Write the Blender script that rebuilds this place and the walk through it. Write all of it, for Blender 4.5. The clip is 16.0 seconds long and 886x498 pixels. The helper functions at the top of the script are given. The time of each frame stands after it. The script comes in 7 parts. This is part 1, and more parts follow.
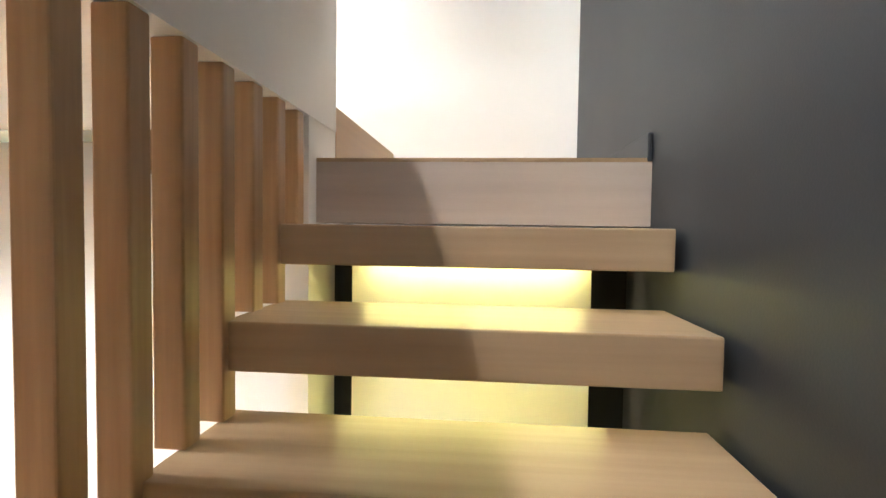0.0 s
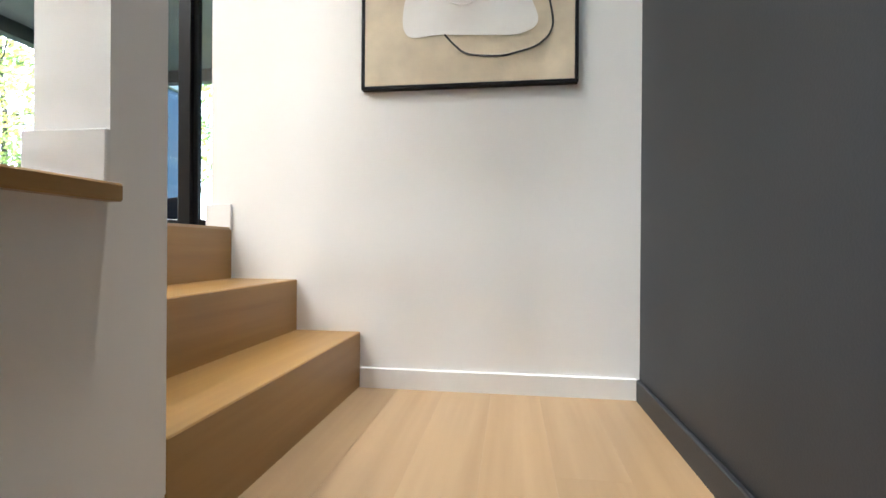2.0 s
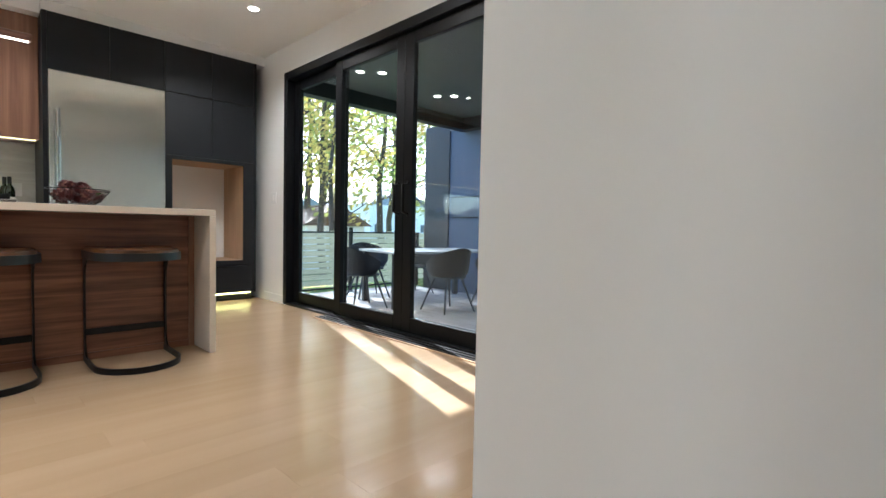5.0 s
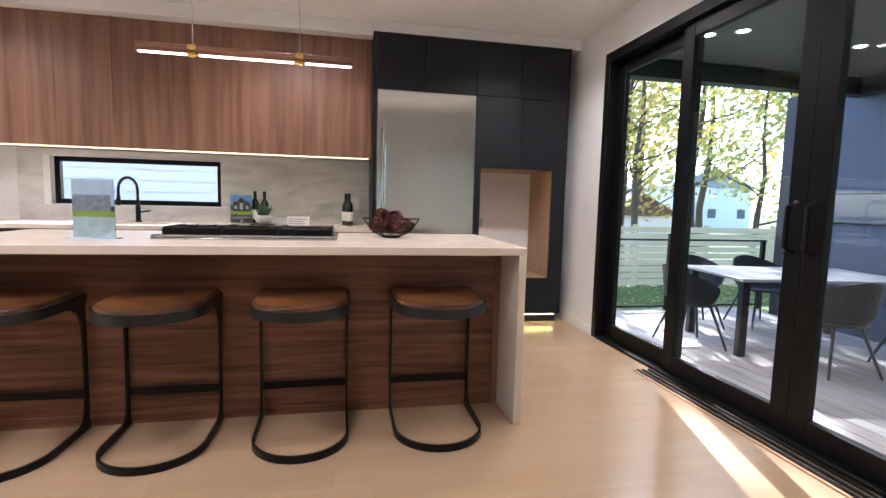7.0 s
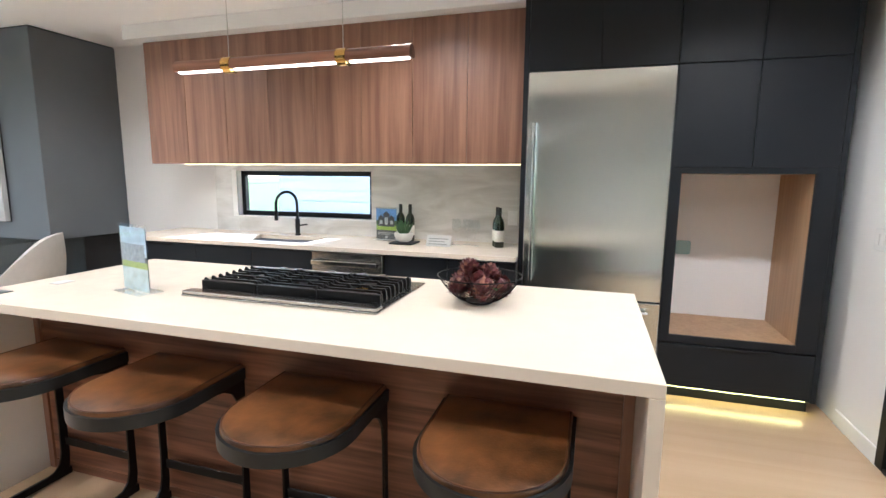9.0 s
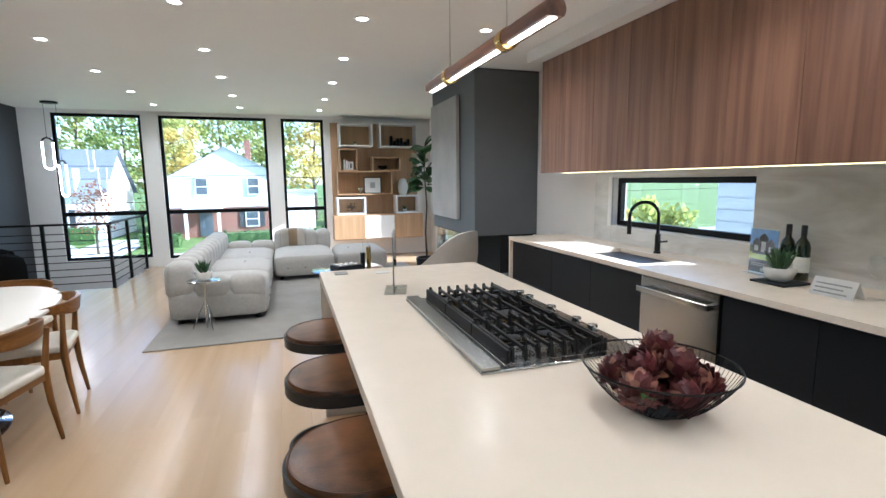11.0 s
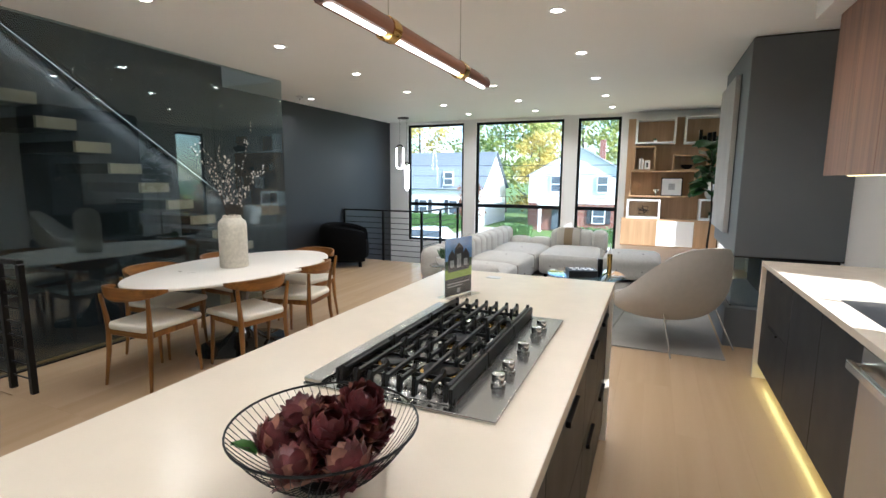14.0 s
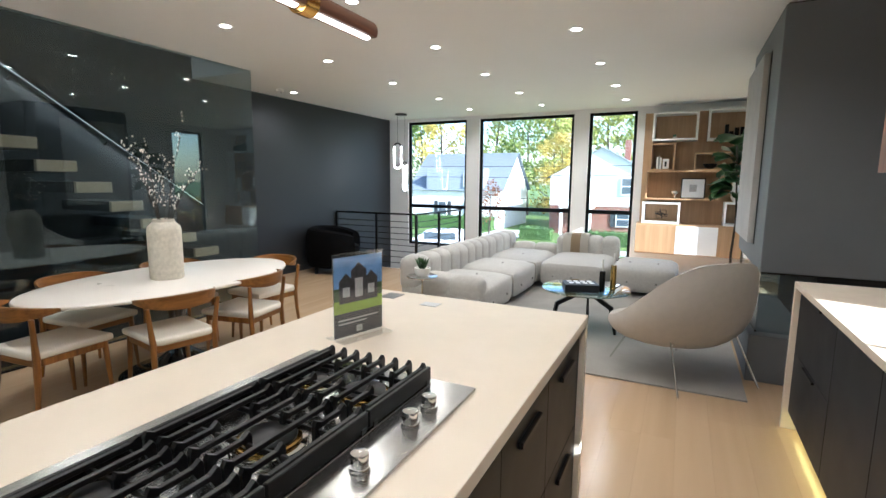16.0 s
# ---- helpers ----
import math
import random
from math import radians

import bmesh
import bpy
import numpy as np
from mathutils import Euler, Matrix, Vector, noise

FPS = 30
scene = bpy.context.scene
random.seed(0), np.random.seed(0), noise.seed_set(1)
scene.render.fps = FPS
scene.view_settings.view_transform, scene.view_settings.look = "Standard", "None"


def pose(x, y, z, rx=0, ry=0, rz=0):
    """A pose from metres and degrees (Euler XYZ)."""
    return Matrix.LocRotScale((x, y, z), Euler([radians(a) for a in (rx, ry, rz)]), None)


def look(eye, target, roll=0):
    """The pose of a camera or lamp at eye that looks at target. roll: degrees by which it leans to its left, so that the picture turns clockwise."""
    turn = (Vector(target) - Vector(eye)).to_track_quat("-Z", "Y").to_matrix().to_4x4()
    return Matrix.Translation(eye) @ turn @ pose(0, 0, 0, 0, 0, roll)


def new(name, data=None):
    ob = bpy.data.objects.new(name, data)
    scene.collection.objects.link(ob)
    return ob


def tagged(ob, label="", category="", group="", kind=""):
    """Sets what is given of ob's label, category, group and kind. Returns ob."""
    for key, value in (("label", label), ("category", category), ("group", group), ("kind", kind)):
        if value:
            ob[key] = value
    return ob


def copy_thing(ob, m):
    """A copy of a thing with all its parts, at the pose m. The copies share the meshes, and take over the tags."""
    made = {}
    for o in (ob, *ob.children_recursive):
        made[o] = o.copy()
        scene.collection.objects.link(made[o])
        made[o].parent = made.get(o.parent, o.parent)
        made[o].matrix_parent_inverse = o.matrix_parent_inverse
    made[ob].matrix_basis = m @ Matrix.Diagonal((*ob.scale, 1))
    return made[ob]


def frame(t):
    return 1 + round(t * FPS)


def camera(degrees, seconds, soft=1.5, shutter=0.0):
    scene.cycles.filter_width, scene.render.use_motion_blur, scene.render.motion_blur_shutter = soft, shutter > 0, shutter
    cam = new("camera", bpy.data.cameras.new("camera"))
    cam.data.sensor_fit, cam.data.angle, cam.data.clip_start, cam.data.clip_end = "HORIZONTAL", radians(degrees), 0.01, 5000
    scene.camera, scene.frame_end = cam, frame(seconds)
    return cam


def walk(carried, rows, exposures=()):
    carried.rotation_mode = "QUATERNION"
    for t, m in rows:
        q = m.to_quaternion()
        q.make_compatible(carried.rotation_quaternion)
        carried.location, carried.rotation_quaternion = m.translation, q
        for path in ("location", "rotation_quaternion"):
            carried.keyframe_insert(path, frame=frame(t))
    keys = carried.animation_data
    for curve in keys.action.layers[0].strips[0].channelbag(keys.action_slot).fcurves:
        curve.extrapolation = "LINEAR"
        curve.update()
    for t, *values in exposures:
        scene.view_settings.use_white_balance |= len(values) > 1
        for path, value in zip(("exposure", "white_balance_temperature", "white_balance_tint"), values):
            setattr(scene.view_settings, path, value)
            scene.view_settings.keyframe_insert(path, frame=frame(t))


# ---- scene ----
cam = camera(85.0, 16.0)
PATH = [
    (0, (0.649, 0.895, -0.774), (0.468, 2.886, -0.851), 0.8),
    (0.5, (0.625, 1.117, -0.555), (0.425, 3.106, -0.583), 0.4),
    (1, (0.672, 1.328, -0.383), (0.444, 3.315, -0.38), 0.3),
    (1.5, (0.663, 1.577, -0.232), (0.415, 3.561, -0.235), 0.6),
    (2, (0.678, 1.777, -0.07), (0.399, 3.757, -0.075), 0.4),
    (2.5, (0.623, 2.008, 0.06), (0.318, 3.983, -0.005), 0.2),
    (3, (0.593, 2.164, 0.225), (0.195, 4.12, 0.099), -0.1),
    (3.5, (0.552, 2.297, 0.435), (0.008, 4.217, 0.316), -0.2),
    (4, (0.456, 2.403, 0.614), (-0.426, 4.192, 0.476), -0.1),
    (4.5, (0.315, 2.542, 0.763), (-0.836, 4.174, 0.665), 0.4),
    (5, (0.133, 2.795, 0.847), (-1.284, 4.203, 0.761), 1.2),
    (7.5, (-1.086, 3.144, 1.271), (-3.062, 3.336, 1.029), 1.1),
    (8, (-1.328, 3.323, 1.393), (-3.306, 3.335, 1.102), 0.8),
    (8.5, (-1.579, 3.585, 1.438), (-3.543, 3.352, 1.14), 0.6),
    (9, (-1.879, 3.761, 1.45), (-3.77, 3.183, 1.154), 0.5),
    (9.5, (-2.162, 3.924, 1.463), (-3.917, 2.996, 1.213), 1.4),
    (10, (-2.422, 4.128, 1.484), (-3.803, 2.71, 1.2), 0.9),
    (12.5, (-3.844, 4.247, 1.482), (-3.666, 2.274, 1.209), 0.1),
    (13, (-4.09, 4.213, 1.482), (-3.661, 2.28, 1.197), 0.4),
    (13.5, (-4.252, 4.17, 1.491), (-3.605, 2.301, 1.189), 0.7),
    (14, (-4.341, 4.03, 1.5), (-3.554, 2.214, 1.216), 0.4),
    (14.5, (-4.408, 3.858, 1.513), (-3.557, 2.069, 1.239), 0.4),
    (15, (-4.488, 3.73, 1.508), (-3.602, 1.958, 1.236), 0.4),
    (15.5, (-4.54, 3.549, 1.483), (-3.629, 1.79, 1.207), 0.5),
    (16, (-4.493, 3.226, 1.482), (-3.615, 1.451, 1.204), 0.5),
]
walk(cam, [(t, look(eye, target, roll)) for t, eye, target, roll in PATH], [(0, 4.3, 5500, 8), (1.5, 3.8, 5300, 7), (2.0, 3.6, 5320, 7), (3.0, 2.7, 5350, 6), (3.5, 2.6, 5300, 7), (4.0, 2.3, 5300, 7), (4.5, 2.35, 5300, 8), (5.0, 2.2, 5300, 8), (7.5, 2.3, 5500, 22), (8.5, 2.7, 5250, 11), (9.5, 2.33, 5050, 9), (10.0, 1.95, 4950, 8), (12.5, 1.85, 5350, 8), (16, 1.95, 5350, 8)])

# ---- light ----
SUN_DIR = Vector((0.953 * math.cos(radians(30)), -0.302 * math.cos(radians(30)), -math.sin(radians(30))))
world = bpy.data.worlds.new("sky")
scene.world = world
world.use_nodes = True
wn = world.node_tree
sky = wn.nodes.new("ShaderNodeTexSky")
sky.sky_type = 'NISHITA'
sky.sun_disc = False
sky.sun_elevation = radians(30)
sky.sun_rotation = math.atan2(-SUN_DIR.x, -SUN_DIR.y)
wn.nodes["Background"].inputs[1].default_value = 0.15
wn.links.new(sky.outputs[0], wn.nodes["Background"].inputs[0])
sun_data = bpy.data.lights.new("sun", 'SUN')
sun_data.energy, sun_data.angle, sun_data.color = 5.0, radians(0.5), (1.0, 0.93, 0.82)
sun_ob = new("sun", sun_data)
sun_ob.matrix_basis = look((0, 0, 20), Vector((0, 0, 20)) + SUN_DIR)


# ---- plan ----
KX, DW, YW, YD, ZC, GX = -5.84, 1.10, -5.53, 5.24, 2.72, 0.147   # kitchen wall, dark wall, street windows, deck doors, ceiling, stair edge
LZ, SB = -0.566, -0.457                                            # landing height, underside of the floor edge


# ---- mesh helpers ----
def box(x0, x1, y0, y1, z0, z1, bevel=0.0, seg=1, bm=None):
    own = bmesh.new()
    bmesh.ops.create_cube(own, size=1.0, matrix=Matrix.LocRotScale(((x0 + x1) / 2, (y0 + y1) / 2, (z0 + z1) / 2), None, (abs(x1 - x0), abs(y1 - y0), abs(z1 - z0))))
    if bevel:
        bmesh.ops.bevel(own, geom=own.edges[:], offset=bevel, segments=seg, affect='EDGES', profile=0.5)
    return own if bm is None else add(bm, own)


def add(bm, other):
    me = bpy.data.meshes.new("tmp")
    other.to_mesh(me)
    other.free()
    bm.from_mesh(me)
    bpy.data.meshes.remove(me)
    return bm


def cyl(r, z0, z1, seg=24, r2=None, bevel=0.0, at=(0, 0), bm=None):
    own = bmesh.new()
    bmesh.ops.create_cone(own, cap_ends=True, segments=seg, radius1=r, radius2=r if r2 is None else r2, depth=z1 - z0, matrix=Matrix.Translation((at[0], at[1], (z0 + z1) / 2)))
    if bevel:
        edges = [e for e in own.edges if len(e.link_faces) == 2 and e.calc_face_angle(0) > 0.9]
        bmesh.ops.bevel(own, geom=edges, offset=bevel, segments=2, affect='EDGES', profile=0.5)
    return own if bm is None else add(bm, own)


def rod(a, b, r, seg=8, r2=None, bm=None):
    a, b = Vector(a), Vector(b)
    own = bmesh.new()
    m = Matrix.Translation((a + b) / 2) @ (b - a).to_track_quat('Z', 'Y').to_matrix().to_4x4()
    bmesh.ops.create_cone(own, cap_ends=True, segments=seg, radius1=r, radius2=r if r2 is None else r2, depth=(b - a).length, matrix=m)
    return own if bm is None else add(bm, own)


def sweep(points, r, seg=8, closed=False, flat=None, bm=None):
    """A tube, or with flat=(w, h) a flat bar, along points."""
    own = bmesh.new()
    pts = [Vector(p) for p in points]
    n, rings = len(pts), []
    for i, p in enumerate(pts):
        a, b = (pts[i - 1], pts[(i + 1) % n]) if closed else (pts[max(i - 1, 0)], pts[min(i + 1, n - 1)])
        d = (b - a).normalized()
        up = Vector((0, 0, 1)) if abs(d.z) < 0.95 else Vector((0, 1, 0))
        s = d.cross(up).normalized()
        u = s.cross(d).normalized()
        if flat:
            offs = [(-flat[0], -flat[1]), (flat[0], -flat[1]), (flat[0], flat[1]), (-flat[0], flat[1])]
        else:
            rr = r[i] if isinstance(r, (list, tuple)) else r
            offs = [(rr * math.cos(2 * math.pi * k / seg), rr * math.sin(2 * math.pi * k / seg)) for k in range(seg)]
        rings.append([own.verts.new(p + s * o[0] + u * o[1]) for o in offs])
    k = len(rings[0])
    for i in range(n if closed else n - 1):
        q, w = rings[i], rings[(i + 1) % n]
        for j in range(k):
            own.faces.new((q[j], q[(j + 1) % k], w[(j + 1) % k], w[j]))
    if not closed:
        own.faces.new(rings[0][::-1])
        own.faces.new(rings[-1])
    bmesh.ops.recalc_face_normals(own, faces=own.faces[:])
    return own if bm is None else add(bm, own)


def lathe(profile, seg=32, bm=None, caps=True):
    """A turned body from (radius, height) pairs."""
    own = bmesh.new()
    rings = [[own.verts.new((r * math.cos(2 * math.pi * k / seg), r * math.sin(2 * math.pi * k / seg), z)) for k in range(seg)] for r, z in profile]
    for a, b in zip(rings, rings[1:]):
        for j in range(seg):
            own.faces.new((a[j], a[(j + 1) % seg], b[(j + 1) % seg], b[j]))
    if caps:
        own.faces.new(rings[0][::-1])
        own.faces.new(rings[-1])
    else:
        for j in range(seg):
            own.faces.new((rings[-1][j], rings[-1][(j + 1) % seg], rings[0][(j + 1) % seg], rings[0][j]))
    bmesh.ops.recalc_face_normals(own, faces=own.faces[:])
    return own if bm is None else add(bm, own)


def slab(outline, z0, z1, bevel=0.0, seg=2, bm=None):
    """An upright prism over a plan outline."""
    own = bmesh.new()
    low = [own.verts.new((x, y, z0)) for x, y in outline]
    face = own.faces.new(low)
    res = bmesh.ops.extrude_face_region(own, geom=[face])
    bmesh.ops.translate(own, verts=[v for v in res['geom'] if isinstance(v, bmesh.types.BMVert)], vec=(0, 0, z1 - z0))
    bmesh.ops.recalc_face_normals(own, faces=own.faces[:])
    if bevel:
        edges = [e for e in own.edges if abs(e.verts[0].co.z - e.verts[1].co.z) < 1e-6]
        bmesh.ops.bevel(own, geom=edges, offset=bevel, segments=seg, affect='EDGES', profile=0.5)
    return own if bm is None else add(bm, own)


def plate_with_hole(xs, ys, z0, z1):
    """A plate over a 3 x 3 grid of cells, the middle one open."""
    bm = bmesh.new()
    lo = [[bm.verts.new((x, y, z0)) for x in xs] for y in ys]
    hi = [[bm.verts.new((x, y, z1)) for x in xs] for y in ys]
    for j in range(3):
        for i in range(3):
            if (i, j) != (1, 1):
                bm.faces.new((hi[j][i], hi[j][i + 1], hi[j + 1][i + 1], hi[j + 1][i]))
                bm.faces.new((lo[j][i], lo[j + 1][i], lo[j + 1][i + 1], lo[j][i + 1]))
    ring = [(0, 0), (1, 0), (2, 0), (3, 0), (3, 1), (3, 2), (3, 3), (2, 3), (1, 3), (0, 3), (0, 2), (0, 1)]
    for loop in (ring, [(1, 1), (1, 2), (2, 2), (2, 1)]):
        for (a, b), (c, d) in zip(loop, loop[1:] + loop[:1]):
            bm.faces.new((lo[b][a], lo[d][c], hi[d][c], hi[b][a]))
    bmesh.ops.recalc_face_normals(bm, faces=bm.faces[:])
    return bm


def moved(bm, m):
    bmesh.ops.transform(bm, matrix=m, verts=bm.verts[:])
    return bm


def mesh_object(name, bm, material, smooth=False):
    me = bpy.data.meshes.new(name)
    bm.to_mesh(me)
    bm.free()
    me.materials.append(material)
    if smooth:
        for p in me.polygons:
            p.use_smooth = True
        me.set_sharp_from_angle(angle=radians(38))
    return new(name, me)


def part(name, bm, material, parent, label="", smooth=False):
    ob = mesh_object(name, bm, material, smooth)
    ob.parent = parent
    return tagged(ob, label)


def thing(name, label, category, group=""):
    return tagged(new(name), label, category, group)


def based(ob):
    """Moves the origin of a thing built in world coordinates to the middle of its base."""
    meshes = [o for o in ob.children_recursive if o.type == 'MESH']
    pts = [v.co for o in meshes for v in o.data.vertices]
    c = Vector(((min(p.x for p in pts) + max(p.x for p in pts)) / 2, (min(p.y for p in pts) + max(p.y for p in pts)) / 2, min(p.z for p in pts)))
    for me in {o.data for o in meshes}:
        me.transform(Matrix.Translation(-c))
    ob.location = c
    return ob


def structure(name, bm, material, label="", category="", smooth=False):
    return tagged(mesh_object(name, bm, material, smooth), label, category or "wall", kind="structure")


# ---- materials ----
def shader(name, color=(0.8, 0.8, 0.8), rough=0.5, metal=0.0, vary=0.0, scale=4.0, bump=0.0, bump_scale=60.0, spec=0.5, coat=0.0, stretch=(1, 1, 1), jitter=0.0, sheen=0.0):
    m = bpy.data.materials.new(name)
    m.use_nodes = True
    nt = m.node_tree
    b = nt.nodes["Principled BSDF"]
    b.inputs["Base Color"].default_value = (*color, 1)
    b.inputs["Roughness"].default_value = rough
    b.inputs["Metallic"].default_value = metal
    b.inputs["Specular IOR Level"].default_value = spec
    b.inputs["Coat Weight"].default_value = coat
    b.inputs["Sheen Weight"].default_value = sheen
    tc = nt.nodes.new("ShaderNodeTexCoord")
    mp = nt.nodes.new("ShaderNodeMapping")
    mp.inputs["Scale"].default_value = stretch
    nt.links.new(tc.outputs["Object"], mp.inputs[0])
    if vary or jitter:
        n1 = nt.nodes.new("ShaderNodeTexNoise")
        n1.inputs["Scale"].default_value, n1.inputs["Detail"].default_value = scale, 6
        nt.links.new(mp.outputs[0], n1.inputs["Vector"])
        hsv = nt.nodes.new("ShaderNodeHueSaturation")
        hsv.inputs["Color"].default_value = (*color, 1)
        mr = nt.nodes.new("ShaderNodeMapRange")
        mr.inputs[1].default_value, mr.inputs[2].default_value = 0.25, 0.75
        mr.inputs[3].default_value, mr.inputs[4].default_value = 1 - vary, 1 + vary
        nt.links.new(n1.outputs[0], mr.inputs[0])
        out = mr.outputs[0]
        if jitter:
            oi = nt.nodes.new("ShaderNodeObjectInfo")
            jr = nt.nodes.new("ShaderNodeMapRange")
            jr.inputs[3].default_value, jr.inputs[4].default_value = 1 - jitter, 1 + jitter
            nt.links.new(oi.outputs["Random"], jr.inputs[0])
            mu = nt.nodes.new("ShaderNodeMath")
            mu.operation = 'MULTIPLY'
            nt.links.new(out, mu.inputs[0])
            nt.links.new(jr.outputs[0], mu.inputs[1])
            out = mu.outputs[0]
        nt.links.new(out, hsv.inputs["Value"])
        nt.links.new(hsv.outputs[0], b.inputs["Base Color"])
        rr = nt.nodes.new("ShaderNodeMapRange")
        rr.inputs[3].default_value, rr.inputs[4].default_value = max(rough - 0.06, 0.02), min(rough + 0.06, 1)
        nt.links.new(n1.outputs[0], rr.inputs[0])
        nt.links.new(rr.outputs[0], b.inputs["Roughness"])
    if bump:
        n2 = nt.nodes.new("ShaderNodeTexNoise")
        n2.inputs["Scale"].default_value, n2.inputs["Detail"].default_value = bump_scale, 4
        nt.links.new(mp.outputs[0], n2.inputs["Vector"])
        bp = nt.nodes.new("ShaderNodeBump")
        bp.inputs["Strength"].default_value, bp.inputs["Distance"].default_value = bump, 0.01
        nt.links.new(n2.outputs[0], bp.inputs["Height"])
        nt.links.new(bp.outputs[0], b.inputs["Normal"])
    return m


def wood(name, dark, light, rough=0.4, axis='y', grain=26.0, stripe=0.5, jitter=0.0, bump=0.06, coat=0.0):
    """Wood with grain that runs along one axis, in straight bands and fine streaks."""
    m = bpy.data.materials.new(name)
    m.use_nodes = True
    nt = m.node_tree
    b = nt.nodes["Principled BSDF"]
    b.inputs["Coat Weight"].default_value = coat
    b.inputs["Coat Roughness"].default_value = 0.25
    tc = nt.nodes.new("ShaderNodeTexCoord")
    mp = nt.nodes.new("ShaderNodeMapping")
    oi = nt.nodes.new("ShaderNodeObjectInfo")
    shift = nt.nodes.new("ShaderNodeVectorMath")
    shift.operation = 'SCALE'
    shift.inputs[0].default_value = (17.0, 23.0, 31.0)
    nt.links.new(oi.outputs["Random"], shift.inputs["Scale"])
    plus = nt.nodes.new("ShaderNodeVectorMath")
    nt.links.new(tc.outputs["Object"], plus.inputs[0])
    nt.links.new(shift.outputs[0], plus.inputs[1])
    nt.links.new(plus.outputs[0], mp.inputs[0])
    s = {'x': (0.045, 1, 1), 'y': (1, 0.045, 1), 'z': (1, 1, 0.045)}[axis]
    mp.inputs["Scale"].default_value = s
    fine = nt.nodes.new("ShaderNodeTexNoise")
    fine.inputs["Scale"].default_value, fine.inputs["Detail"].default_value, fine.inputs["Distortion"].default_value = grain * 4, 5, 0.2
    band = nt.nodes.new("ShaderNodeTexNoise")
    band.inputs["Scale"].default_value, band.inputs["Detail"].default_value, band.inputs["Distortion"].default_value = grain, 4, 0.6
    for n in (fine, band):
        nt.links.new(mp.outputs[0], n.inputs["Vector"])
    mix = nt.nodes.new("ShaderNodeMix")
    mix.inputs[0].default_value = stripe
    nt.links.new(fine.outputs[0], mix.inputs[2])
    nt.links.new(band.outputs[0], mix.inputs[3])
    ramp = nt.nodes.new("ShaderNodeValToRGB")
    ramp.color_ramp.elements[0].position, ramp.color_ramp.elements[1].position = 0.34, 0.66
    ramp.color_ramp.elements[0].color, ramp.color_ramp.elements[1].color = (*dark, 1), (*light, 1)
    nt.links.new(mix.outputs[0], ramp.inputs[0])
    out = ramp.outputs[0]
    if jitter:
        hsv = nt.nodes.new("ShaderNodeHueSaturation")
        jr = nt.nodes.new("ShaderNodeMapRange")
        jr.inputs[3].default_value, jr.inputs[4].default_value = 1 - jitter, 1 + jitter
        nt.links.new(oi.outputs["Random"], jr.inputs[0])
        nt.links.new(jr.outputs[0], hsv.inputs["Value"])
        nt.links.new(out, hsv.inputs["Color"])
        out = hsv.outputs[0]
    nt.links.new(out, b.inputs["Base Color"])
    rr = nt.nodes.new("ShaderNodeMapRange")
    rr.inputs[3].default_value, rr.inputs[4].default_value = max(rough - 0.07, 0.05), rough + 0.07
    nt.links.new(band.outputs[0], rr.inputs[0])
    nt.links.new(rr.outputs[0], b.inputs["Roughness"])
    bp = nt.nodes.new("ShaderNodeBump")
    bp.inputs["Strength"].default_value, bp.inputs["Distance"].default_value = bump, 0.004
    nt.links.new(fine.outputs[0], bp.inputs["Height"])
    nt.links.new(bp.outputs[0], b.inputs["Normal"])
    return m


def glass(name, tint=(1, 1, 1), ior=1.5, gain=1.0, gloss=(1, 1, 1)):
    """A thin pane: clear straight through, with a mirror gloss that grows at a slant."""
    m = bpy.data.materials.new(name)
    m.use_nodes = True
    nt = m.node_tree
    out = nt.nodes["Material Output"]
    nt.nodes.remove(nt.nodes["Principled BSDF"])
    tr = nt.nodes.new("ShaderNodeBsdfTransparent")
    tr.inputs[0].default_value = (*tint, 1)
    gl = nt.nodes.new("ShaderNodeBsdfGlossy")
    gl.inputs["Roughness"].default_value = 0.0
    gl.inputs["Color"].default_value = (*gloss, 1)
    lw = nt.nodes.new("ShaderNodeLayerWeight")
    lw.inputs[0].default_value = 0.5
    pw = nt.nodes.new("ShaderNodeMath")
    pw.operation = 'POWER'
    pw.inputs[1].default_value = 5.0
    nt.links.new(lw.outputs["Facing"], pw.inputs[0])
    f0 = ((ior - 1) / (ior + 1)) ** 2
    fr = nt.nodes.new("ShaderNodeMath")
    fr.operation = 'MULTIPLY_ADD'
    fr.inputs[1].default_value, fr.inputs[2].default_value = 1 - f0, f0
    nt.links.new(pw.outputs[0], fr.inputs[0])
    mx = nt.nodes.new("ShaderNodeMixShader")
    mu = nt.nodes.new("ShaderNodeMath")
    mu.operation, mu.use_clamp = 'MULTIPLY', True
    mu.inputs[1].default_value = gain
    nt.links.new(fr.outputs[0], mu.inputs[0])
    nt.links.new(mu.outputs[0], mx.inputs[0])
    nt.links.new(tr.outputs[0], mx.inputs[1])
    nt.links.new(gl.outputs[0], mx.inputs[2])
    nt.links.new(mx.outputs[0], out.inputs[0])
    return m


def glow(name, color, strength):
    m = bpy.data.materials.new(name)
    m.use_nodes = True
    nt = m.node_tree
    b = nt.nodes["Principled BSDF"]
    b.inputs["Base Color"].default_value = (*color, 1)
    b.inputs["Emission Color"].default_value = (*color, 1)
    b.inputs["Emission Strength"].default_value = strength
    return m


